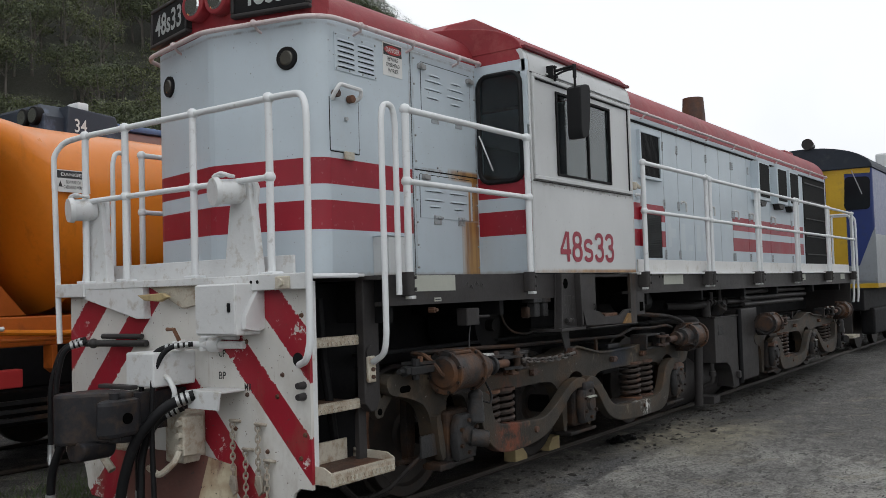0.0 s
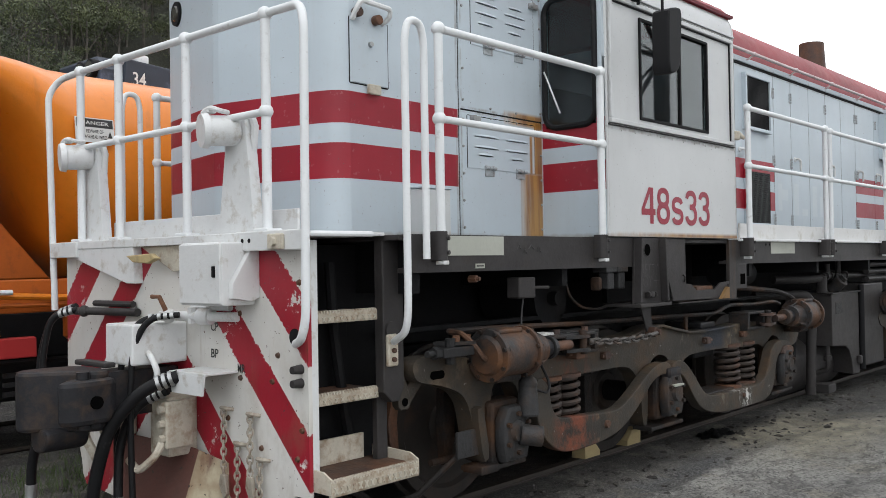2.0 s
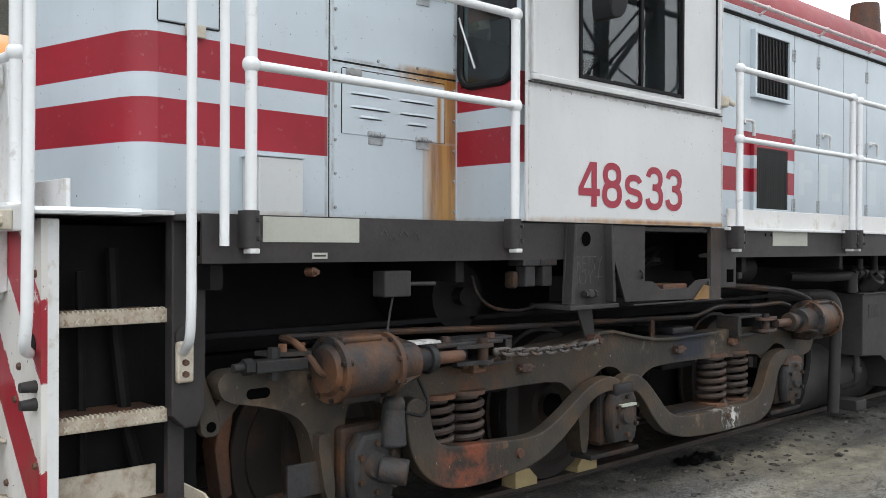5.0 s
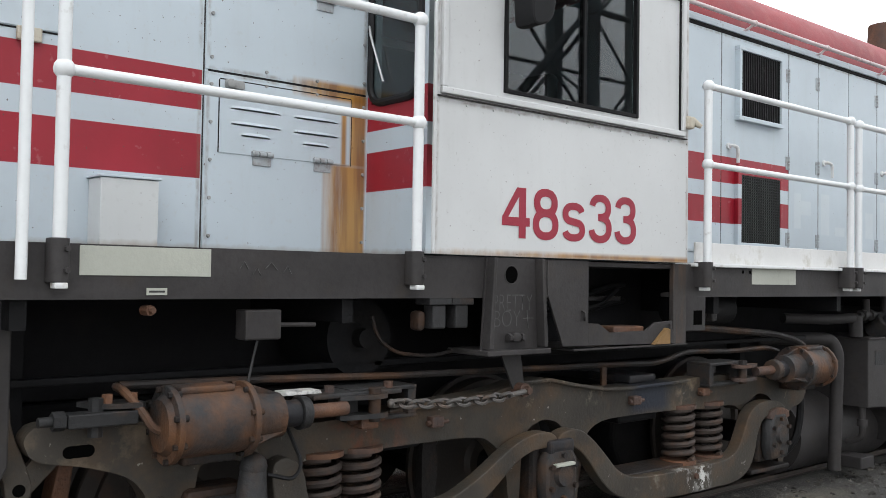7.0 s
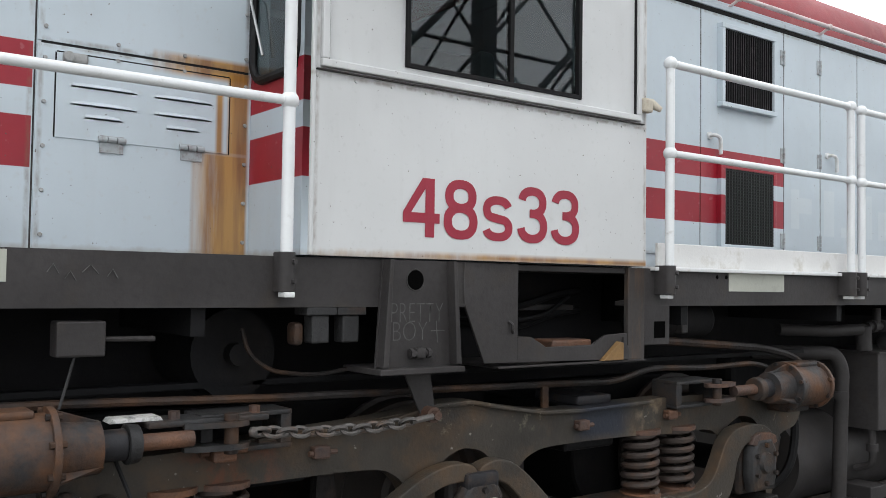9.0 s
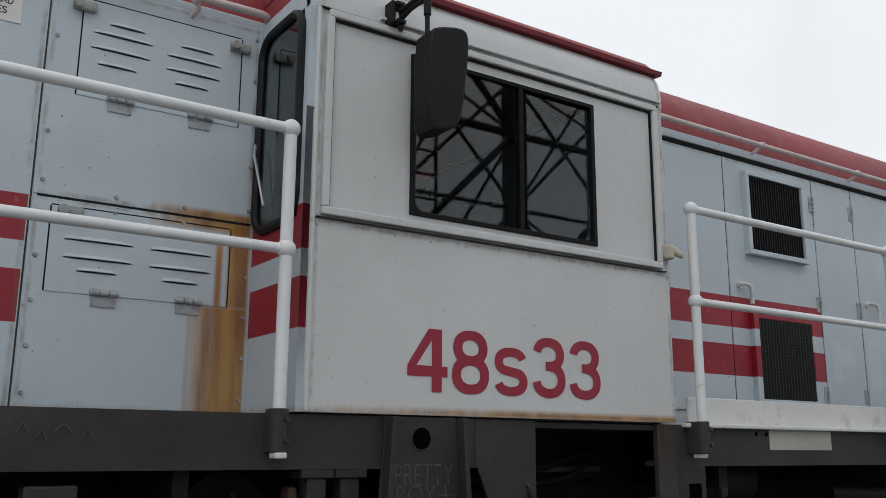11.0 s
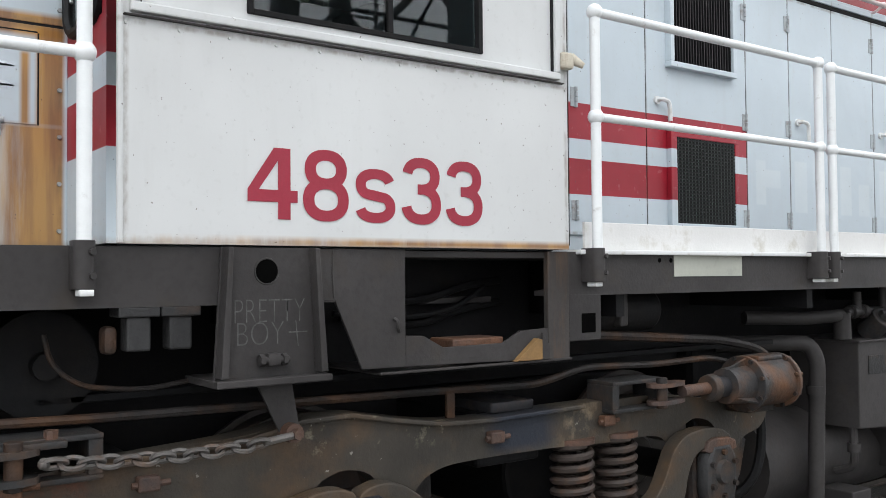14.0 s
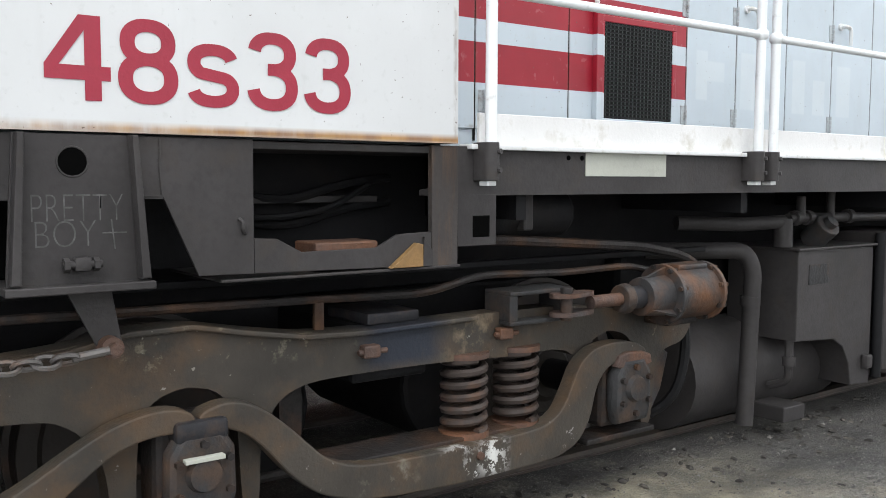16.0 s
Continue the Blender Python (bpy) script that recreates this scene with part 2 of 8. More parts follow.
def beam_material(name, patches):
    """Grimy steel with worn patches of old paint: (y0, y1, z0, z1, colour, threshold, noise scale)."""
    n = Nodes(name)
    x, y, z = n.xyz()
    c = n.mix(n.step(n.noise(3, 3), 0.3, 0.7), (0.032, 0.029, 0.025), (0.060, 0.052, 0.043))
    c = n.mix(n.math("MULTIPLY", n.step(n.noise(4, 8, (1, 1, 1), 0.65), 0.46, 0.74), 0.8), c, (0.10, 0.060, 0.032))
    for y0, y1, z0, z1, col, th, sc in patches:
        f = n.math("MULTIPLY", n.band(y, y0, y1, 0.06), n.band(z, z0, z1, 0.03))
        f = n.math("MULTIPLY", f, n.step(n.noise(sc, 7, (1, 1, 1), 0.68), th, th + (0.05 if min(col) > 0.4 else 0.17)))
        c = n.mix(f, c, col)
    c = n.mix(n.step(n.noise(33, 4), 0.70, 0.73), c, (0.20, 0.19, 0.17))
    n.bump(n.noise(50, 5), 0.35)
    return n.done(c, 0.55, 0.0, 0.25)


m_beam1 = beam_material("worn_beam", ((2.05, 2.50, 0.25, 0.6, (0.19, 0.058, 0.032), 0.42, 4), (2.5, 2.78, 0.3, 0.6, (0.22, 0.14, 0.08), 0.55, 7)))
m_beam2 = beam_material("flaked_beam", ((4.78, 4.88, 0.39, 0.43, (0.62, 0.62, 0.60), 0.52, 13), (4.98, 5.08, 0.27, 0.42, (0.66, 0.66, 0.64), 0.475, 22), (4.88, 5.02, 0.25, 0.36, (0.6, 0.6, 0.58), 0.56, 18), (4.3, 4.6, 0.28, 0.44, (0.16, 0.15, 0.12), 0.55, 9), (5.5, 5.6, 0.3, 0.4, (0.5, 0.5, 0.48), 0.60, 16)))
m_frame = beam_material("cast_frame", ((2.2, 2.6, 0.78, 0.95, (0.13, 0.048, 0.026), 0.46, 5), (3.4, 4.35, 0.90, 1.08, (0.25, 0.23, 0.17), 0.60, 9), (4.40, 4.80, 0.80, 1.0, (0.022, 0.026, 0.036), 0.30, 4), (4.85, 5.3, 0.78, 0.99, (0.19, 0.15, 0.10), 0.50, 6), (5.9, 6.4, 0.7, 0.95, (0.33, 0.28, 0.20), 0.62, 9), (0.8, 1.3, 0.85, 1.05, (0.13, 0.10, 0.07), 0.5, 6)))
m_nosing = surface("rusted_chequer_plate", (0.46, 0.41, 0.33), 0.7, 0, 0.2, 6, (0.20, 0.115, 0.055), 0.75, 16)


def chevron_material():
    n = Nodes("chevron_paint")
    x, y, z = n.xyz()
    u = n.math("ADD", n.math("ABSOLUTE", x), n.math("MULTIPLY", z, CHEV_SLOPE))
    u = n.math("ADD", u, n.math("MULTIPLY", n.math("SUBTRACT", n.noise(38, 6), 0.5), n.math("ADD", 0.006, n.math("MULTIPLY", n.step(n.noise(2.4, 2), 0.46, 0.60), 0.10))))
    f = 0.0
    for lo, hi in CHEV_BANDS:
        f = n.math("ADD", f, n.band(u, lo, hi, 0.003))
    white = n.mix(n.step(n.noise(2.5, 4), 0.35, 0.7), (0.68, 0.67, 0.64), (0.60, 0.58, 0.54))
    red = n.mix(n.step(n.noise(3, 5), 0.35, 0.7), RED, shade(RED, 0.8))
    flake = n.math("MULTIPLY", n.step(n.noise(9, 8, (1, 1, 1), 0.75), 0.58, 0.60), n.step(n.noise(1.9, 2), 0.47, 0.54))
    c = n.mix(n.math("MULTIPLY", f, n.math("SUBTRACT", 1.0, flake)), white, red)
    grime = n.math("MULTIPLY", n.step(n.noise(4, 7, (1, 1, 0.5), 0.65), 0.52, 0.8), n.step(z, 1.6, 0.35))
    runs = n.math("MULTIPLY", n.step(n.noise(14, 6, (1, 1, 0.10), 0.6), 0.60, 0.76), n.step(n.noise(2.3, 3), 0.45, 0.62))
    c = n.mix(n.math("MULTIPLY", grime, 0.75), c, (0.22, 0.16, 0.10))
    c = n.mix(n.math("MULTIPLY", runs, 0.6), c, (0.27, 0.16, 0.085))
    c = n.mix(n.step(n.noise(48, 4), 0.69, 0.71), c, (0.10, 0.06, 0.05))
    n.bump(n.noise(35, 4), 0.12)
    return n.done(c, 0.42)


CHEV_SLOPE, CHEV_BANDS = 0.95, ((0.20, 0.50), (0.91, 1.22), (1.71, 1.98), (2.31, 2.62))
m_chevron = chevron_material()


# ---- mesh helpers ----
def box(bm, lo, hi, bev=0.0):
    s = [hi[i] - lo[i] for i in range(3)]
    c = [(hi[i] + lo[i]) / 2 for i in range(3)]
    r = bmesh.ops.create_cube(bm, size=1, matrix=Matrix.Translation(c) @ Matrix.Diagonal((*s, 1)))
    if bev:
        es = {e for v in r["verts"] for e in v.link_edges}
        bmesh.ops.bevel(bm, geom=list(es), offset=bev, segments=2, affect="EDGES", profile=0.5)
    return bm


def prism(bm, pts, axis, a, b, bev=0.0):
    """A polygon, in the plane across axis, drawn out from a to b."""
    put = {"x": lambda p, k: (k, p[0], p[1]), "y": lambda p, k: (p[0], k, p[1]), "z": lambda p, k: (p[0], p[1], k)}[axis]
    lo, hi = [bm.verts.new(put(p, a)) for p in pts], [bm.verts.new(put(p, b)) for p in pts]
    fs = [bm.faces.new(lo), bm.faces.new(hi[::-1])]
    n = len(pts)
    fs += [bm.faces.new((lo[i], hi[i], hi[(i + 1) % n], lo[(i + 1) % n])) for i in range(n)]
    bmesh.ops.recalc_face_normals(bm, faces=fs)
    if bev:
        es = {e for f in fs[:2] for e in f.edges}
        bmesh.ops.bevel(bm, geom=list(es), offset=bev, segments=2, affect="EDGES", profile=0.5)
    return bm


def cyl(bm, p0, p1, r, r2=None, seg=18, bev=0.0):
    p0, p1 = Vector(p0), Vector(p1)
    d = p1 - p0
    m = Matrix.Translation((p0 + p1) / 2) @ d.to_track_quat("Z", "Y").to_matrix().to_4x4()
    res = bmesh.ops.create_cone(bm, cap_ends=True, segments=seg, radius1=r, radius2=r if r2 is None else r2, depth=d.length, matrix=m)
    if bev:
        es = {e for v in res["verts"] for e in v.link_edges if len([f for f in e.link_faces if len(f.verts) > 4]) == 1}
        bmesh.ops.bevel(bm, geom=list(es), offset=bev, segments=2, affect="EDGES", profile=0.5)
    return bm


def ball(bm, p, r, seg=14):
    bmesh.ops.create_uvsphere(bm, u_segments=seg, v_segments=seg // 2 + 1, radius=r, matrix=Matrix.Translation(p))
    return bm


def tube(bm, pts, r, seg=10, bend=0.0, closed=False):
    """A round bar along a line of points, its corners rounded by bend."""
    P = [Vector(p) for p in pts]
    if bend:
        Q = [P[0]]
        for a, b, c in zip(P, P[1:], P[2:]):
            k = min(bend, (a - b).length * 0.49, (c - b).length * 0.49)
            s, e = b + (a - b).normalized() * k, b + (c - b).normalized() * k
            Q += [s.lerp(b, t).lerp(b.lerp(e, t), t) for t in (0, 0.2, 0.4, 0.6, 0.8, 1)]
        P = Q + [P[-1]]
    rings, side = [], None
    n = len(P)
    for i, p in enumerate(P):
        d = (P[(i + 1) % n] - P[i - 1]) if closed else (P[min(i + 1, n - 1)] - P[max(i - 1, 0)])
        d.normalize()
        if side is None:
            side = d.orthogonal().normalized()
        side = (side - d * side.dot(d)).normalized()
        up = d.cross(side)
        rings.append([bm.verts.new(p + (side * math.cos(a) + up * math.sin(a)) * r) for a in (2 * math.pi * k / seg for k in range(seg))])
    for a, b in zip(rings, rings[1:] + (rings[:1] if closed else [])):
        for k in range(seg):
            bm.faces.new((a[k], a[(k + 1) % seg], b[(k + 1) % seg], b[k]))
    if not closed:
        bm.faces.new(rings[0][::-1]), bm.faces.new(rings[-1])
    return bm


def rounded(pts, times=2, k=0.22):
    """A closed outline with its corners cut again and again, so that it flows."""
    for _ in range(times):
        out = []
        for (ax, ay), (bx, by) in zip(pts, pts[1:] + pts[:1]):
            out += [(ax + (bx - ax) * k, ay + (by - ay) * k), (bx - (bx - ax) * k, by - (by - ay) * k)]
        pts = out
    return pts


def new_bm():
    return bmesh.new()


def mesh_of(bm, name, material, angle=38):
    """A mesh with rounded forms shaded smooth and flat faces kept flat."""
    bmesh.ops.recalc_face_normals(bm, faces=bm.faces)
    size = {f: f.calc_area() for f in bm.faces}
    for f in bm.faces:
        f.smooth = True
    for e in bm.edges:
        if len(e.link_faces) == 2:
            f, g = e.link_faces
            turn = e.calc_face_angle(0)
            lo, hi = sorted((size[f], size[g]))
            if turn > radians(angle) or (turn > radians(12) and (hi > 5 * lo or max(len(f.verts), len(g.verts)) > 5)):
                e.smooth = False
    me = bpy.data.meshes.new(name)
    bm.to_mesh(me)
    bm.free()
    me.materials.append(material)
    return me


def part(name, bm, material, parent, label=""):
    ob = new(name, mesh_of(bm, name, material))
    ob.parent = parent
    return tagged(ob, label=label)


def thing(name, label, category, group="", kind="", at=(0, 0, 0)):
    ob = new(name)
    ob.location = at
    return tagged(ob, label=label, category=category, group=group, kind=kind)


def lettering(name, text, material, parent, m, width=None, height=None, bold=0.0, deep=0.002, label="", stout=0.0):
    """Built-in letters as a flat mesh, fitted to a width and height, centred on the pose m (x along the line, z out of the board)."""
    cu = bpy.data.curves.new(name, "FONT")
    cu.body, cu.align_x, cu.align_y, cu.offset, cu.extrude, cu.resolution_u = text, "CENTER", "CENTER", bold, 0.0, 4
    tmp = bpy.data.objects.new(name, cu)
    scene.collection.objects.link(tmp)
    me = bpy.data.meshes.new_from_object(tmp.evaluated_get(bpy.context.evaluated_depsgraph_get()))
    bpy.data.objects.remove(tmp)
    co = np.array([v.co[:] for v in me.vertices])
    lo, hi = co.min(0), co.max(0)
    kx = width / (hi[0] - lo[0]) if width else 1
    ky = height / (hi[1] - lo[1]) if height else kx
    kx = kx if width else ky
    mid = (lo + hi) / 2
    for v in me.vertices:
        v.co = ((v.co.x - mid[0]) * kx, (v.co.y - mid[1]) * ky, deep)
    if stout:
        base = [v.co.copy() for v in me.vertices]
        faces = [tuple(p.vertices) for p in me.polygons]
        V, F = [], []
        for k in range(9):
            a = 2 * math.pi * k / 8
            dx, dy = (stout * math.cos(a), stout * math.sin(a)) if k < 8 else (0, 0)
            o = len(V)
            V += [(c.x + dx, c.y + dy, deep + 0.0002 * k) for c in base]
            F += [tuple(o + i for i in f) for f in faces]
        me = bpy.data.meshes.new(name)
        me.from_pydata(V, [], F)
    me.materials.clear()
    me.materials.append(material)
    ob = new(name, me)
    ob.parent, ob.matrix_basis = parent, m
    return tagged(ob, label=label)


def facing(p, out, up=(0, 0, 1)):
    """A pose at p whose z points out and whose y points up."""
    z = Vector(out).normalized()
    x = Vector(up).cross(z).normalized()
    y = z.cross(x)
    return Matrix.Translation(p) @ Matrix((x, y, z)).transposed().to_4x4()


# ---- ground, track ----
def yard_relief(x, y):
    """Clods, ruts and the broken edge of the road beside the track."""
    if not (0.9 < x < 8 and -6 < y < 20):
        return 0.0
    k = min(1.0, (x - 0.9) * 2)
    h = 0.040 * noise.noise(Vector((x * 1.1, y * 0.45, 0))) + 0.024 * noise.noise(Vector((x * 3.1, y * 1.7, 4))) + 0.014 * noise.noise(Vector((x * 9.0, y * 5.0, 8)))
    e = (x + 0.16 * noise.noise(Vector((3.0, y * 0.8, 2))) + 0.07 * noise.noise(Vector((x * 3, y * 4.5, 6))) - 1.58) / 0.07
    h += 0.026 * max(0.0, min(1.0, e))
    rut = math.exp(-((x - 1.42 - 0.05 * math.sin(y * 0.9)) / 0.08) ** 2)
    return k * (h - 0.020 * rut)


def ground_height(x, y):
    """The yard is flat; a wooded hill rises beyond the sidings."""
    z = -0.085 - 0.035 * math.tanh((x - 1.6) / 0.8) - (0.05 if -0.7 < x < 0.7 else 0.0) + yard_relief(x, y)
    far = math.hypot(x + 20, y - 10)
    a = math.degrees(math.atan2(-(x - 5), y + 4))
    h = 26 if a > 0 else 4
    if 0 < a < 160:
        h = 14 + 90 / (1 + math.exp(-(a - 38) / 6.0))
    up = max(0.0, min(1.0, (far - 38) / 170))
    return z + h * (up * up * (3 - 2 * up)) + (0.6 * math.sin(x * 0.07) * math.cos(y * 0.05) if far > 45 else 0)


def ground_material():
    n = Nodes("yard_dirt")
    x, y, z = n.xyz()
    wob = n.math("MULTIPLY", n.math("SUBTRACT", n.noise(0.8, 4), 0.5), 0.55)
    edge = n.math("ADD", n.math("ADD", x, n.math("MULTIPLY", wob, 0.5)), n.math("MULTIPLY", n.math("SUBTRACT", n.noise(9, 5), 0.5), 0.16))
    road = n.step(edge, 1.62, 1.72)
    dirt = n.mix(n.step(n.noise(1.2, 6), 0.35, 0.68), (0.07, 0.066, 0.06), (0.23, 0.21, 0.18))
    gravel = n.mix(n.step(n.noise(0.9, 6), 0.35, 0.68), (0.34, 0.328, 0.305), (0.56, 0.54, 0.49))
    worked = n.step(n.math("ADD", y, n.math("MULTIPLY", wob, 6.0)), 4.6, 6.8)
    gravel = n.mix(n.math("MULTIPLY", worked, 0.85), gravel, n.mix(n.step(n.noise(3.1, 6), 0.35, 0.65), (0.085, 0.082, 0.077), (0.20, 0.19, 0.17)))
    streak = n.step(n.noise(2.2, 6, (1, 0.25, 1), 0.65), 0.48, 0.66)
    gravel = n.mix(n.math("MULTIPLY", streak, 0.5), gravel, (0.17, 0.165, 0.155))
    c = n.mix(road, dirt, gravel)
    strip = n.math("MULTIPLY", n.band(edge, 1.36, 1.66, 0.06), n.step(y, 6.5, 4.8))
    strip = n.math("MULTIPLY", strip, n.step(n.noise(2.0, 5), 0.28, 0.5))
    c = n.mix(n.math("MULTIPLY", strip, 0.85), c, n.mix(n.step(n.noise(60, 3), 0.42, 0.58), (0.055, 0.058, 0.063), (0.23, 0.235, 0.24)))
    oil = n.math("MULTIPLY", n.step(n.noise(1.6, 6, (1, 0.6, 1), 0.6), 0.53, 0.62), n.step(edge, 1.32, 1.1))
    c = n.mix(n.math("MULTIPLY", oil, 0.7), c, (0.045, 0.042, 0.04))
    c = n.mix(n.math("MULTIPLY", n.step(n.noise(2.6, 4), 0.56, 0.62), 0.5), c, (0.33, 0.29, 0.215))
    c = n.mix(n.math("MULTIPLY", n.step(n.noise(1.9, 5), 0.6, 0.66), 0.45), c, (0.10, 0.096, 0.09))
    grit = n.noise(38, 6, (1, 1, 1), 0.7)
    c = n.mix(n.math("MULTIPLY", n.step(grit, 0.52, 0.38), 0.75), c, (0.05, 0.048, 0.046))
    c = n.mix(n.math("MULTIPLY", n.step(grit, 0.54, 0.68), 0.55), c, (0.52, 0.50, 0.46))
    ridge = n.math("ABSOLUTE", n.math("SUBTRACT", n.noise(3.2, 6, (1, 0.45, 1), 0.6), 0.5))
    c = n.mix(n.math("MULTIPLY", n.step(ridge, 0.035, 0.0), 0.6), c, (0.06, 0.057, 0.054))
    sand = n.math("MULTIPLY", n.step(n.math("ADD", y, n.math("MULTIPLY", wob, 2.0)), 4.2, 5.4), n.step(n.math("ADD", x, wob), 2.5, 1.9))
    sand = n.math("MULTIPLY", sand, n.step(n.math("ADD", x, n.math("MULTIPLY", wob, 0.3)), 1.0, 1.2))
    sand = n.math("MULTIPLY", sand, n.step(n.math("ADD", y, wob), 7.4, 6.4))
    trackside = n.math("MULTIPLY", n.step(n.math("ADD", y, n.math("MULTIPLY", wob, 4.0)), 6.2, 7.2), n.step(edge, 2.1, 1.75))
    c = n.mix(n.math("MULTIPLY", trackside, 0.8), c, n.mix(n.step(n.noise(4, 6), 0.4, 0.65), (0.035, 0.033, 0.031), (0.10, 0.094, 0.085)))
    sandy = n.mix(n.step(n.noise(5, 6, (1, 0.6, 1), 0.6), 0.38, 0.62), (0.17, 0.155, 0.115), (0.42, 0.375, 0.27))
    c = n.mix(n.math("MULTIPLY", sand, 0.9), c, sandy)
    patch = n.step(n.noise(1.1, 7, (1, 0.5, 1), 0.66), 0.50, 0.56)
    c = n.mix(n.math("MULTIPLY", n.math("MULTIPLY", patch, n.step(n.noise(7, 5), 0.40, 0.55)), n.math("MULTIPLY", n.math("SUBTRACT", 1.0, sand), 0.42)), c, (0.10, 0.096, 0.09))
    crumbs = n.math("MULTIPLY", n.step(n.noise(17, 7, (1, 0.5, 1), 0.72), 0.55, 0.60), n.step(n.noise(2.3, 4), 0.40, 0.56))
    c = n.mix(n.math("MULTIPLY", crumbs, n.math("SUBTRACT", 0.75, n.math("MULTIPLY", sand, 0.6))), c, (0.032, 0.030, 0.028))
    wet = n.math("MULTIPLY", n.step(edge, 1.50, 0.95), n.step(n.noise(3.4, 5), 0.34, 0.58))
    c = n.mix(n.math("MULTIPLY", wet, n.math("SUBTRACT", 0.85, n.math("MULTIPLY", sand, 0.7))), c, (0.030, 0.028, 0.027))
    speck = n.noise(130, 3)
    c = n.mix(n.math("MULTIPLY", n.step(speck, 0.56, 0.7), 0.7), c, (0.36, 0.35, 0.33))
    c = n.mix(n.math("MULTIPLY", n.step(speck, 0.44, 0.34), 0.6), c, (0.04, 0.04, 0.04))
    hill = n.step(z, 0.4, 2.0)
    c = n.mix(hill, c, n.mix(n.noise(0.3, 5), (0.014, 0.017, 0.010), (0.034, 0.032, 0.02)))
    n.bump(n.math("ADD", n.math("MULTIPLY", n.noise(7, 7, (1, 0.6, 1), 0.65), 1.0), n.math("MULTIPLY", n.noise(85, 4), 0.4)), 1.0, 0.09)
    return n.done(c, n.math("ADD", 0.55, n.math("MULTIPLY", n.noise(2.5, 4), 0.5)))


def build_ground():
    s = np.linspace(-1, 1, 421)
    k = np.sign(s) * (np.abs(s) * 11 + 1500 * np.abs(s) ** 7)
    xs, ys = k + 2, k + 5
    rnd = np.random.RandomState(3)
    jitter = rnd.uniform(-0.005, 0.005, (len(ys), len(xs)))
    verts = [(x, y, ground_height(x, y) + (jitter[i, j] if 0.95 < x < 8 and -6 < y < 20 else 0.0)) for i, y in enumerate(ys) for j, x in enumerate(xs)]
    n = len(xs)
    faces = [(j * n + i, j * n + i + 1, (j + 1) * n + i + 1, (j + 1) * n + i) for j in range(n - 1) for i in range(n - 1)]
    me = bpy.data.meshes.new("ground")
    me.from_pydata(verts, [], faces)
    me.materials.append(ground_material())
    me.shade_smooth()
    return tagged(new("ground", me), "grey gravel and dirt yard with oily dark ballast", "ground", kind="structure")


build_ground()

RAIL_PROFILE = ((-0.035, 0), (0.035, 0), (0.037, -0.03), (0.01, -0.045), (0.009, -0.12), (0.065, -0.15), (0.065, -0.162), (-0.065, -0.162), (-0.065, -0.15), (-0.009, -0.12), (-0.01, -0.045), (-0.037, -0.03))
for i, xc in enumerate((0.7525, -0.7525, -3.45, -4.95, -7.65, -9.15)):
    bm = prism(new_bm(), [(xc + a, b) for a, b in RAIL_PROFILE], "y", -40, 70, 0.004)
    ob = new("rail_%d" % (i + 1), mesh_of(bm, "rail", m_railhead))
    tagged(ob, "rusty brown steel running rail half sunk in dirt", "rail", "rails of the sidings", kind="structure")
# ---- the locomotive ----
loco = thing("locomotive", "weathered white diesel locomotive with red bands on a siding", "locomotive")
HX, CX, SX = 0.917, 1.44, 1.42
Y0, Y1, Y2, YE = 0.62, 2.66, 4.785, 15.85


def both(fn):
    for s in (1, -1):
        fn(s)


# frame: side sills, floor, centre beam
def sills(s):
  for ya, yb in ((0.66, 3.85), (4.665, YE - 0.6)):
    bm = prism(new_bm(), [(s * SX, 1.748), (s * SX, 1.535), (s * (SX - 0.10), 1.535), (s * (SX - 0.10), 1.56), (s * (SX - 0.02), 1.57), (s * (SX - 0.02), 1.72), (s * (SX - 0.1), 1.735), (s * (SX - 0.1), 1.748)], "y", ya, yb, 0.004)
    part("side_sill", bm, m_dark, loco, "dark grey steel side sill")


both(sills)
part("deck", box(new_bm(), (-1.40, 0.6, 1.715), (1.40, YE - 0.6, 1.745), 0.004), m_dark, loco, "grey walkway deck")
# beams deepened to block the view through; their black carries the underframe shade
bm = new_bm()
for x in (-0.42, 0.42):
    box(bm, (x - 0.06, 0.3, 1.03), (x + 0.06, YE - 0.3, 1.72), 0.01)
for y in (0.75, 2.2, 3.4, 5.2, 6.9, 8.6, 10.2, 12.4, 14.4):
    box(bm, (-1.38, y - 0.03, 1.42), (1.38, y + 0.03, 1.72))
part("centre_frame", bm, m_black, loco, "main frame beams coloured black for the underframe shade")
# grey lintel over the front truck, inside the sill, drawn near black
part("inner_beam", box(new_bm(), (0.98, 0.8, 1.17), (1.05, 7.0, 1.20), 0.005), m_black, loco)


# short hood: a shallow prow with rounded corners
def hood_section(front):
    a = front
    return [(-HX, Y1 + 0.05), (-HX, a + 0.30), (-HX + 0.015, a + 0.25), (-HX + 0.06, a + 0.205), (-HX + 0.13, a + 0.175), (-0.03, a + 0.003), (0.03, a + 0.003), (HX - 0.13, a + 0.175), (HX - 0.06, a + 0.205), (HX - 0.015, a + 0.25), (HX, a + 0.30), (HX, Y1 + 0.05)]


FRONT = 0.40
part("short_hood", prism(new_bm(), hood_section(FRONT), "z", 1.75, 3.62, 0.006), m_short, loco, "white short hood with two red bands")


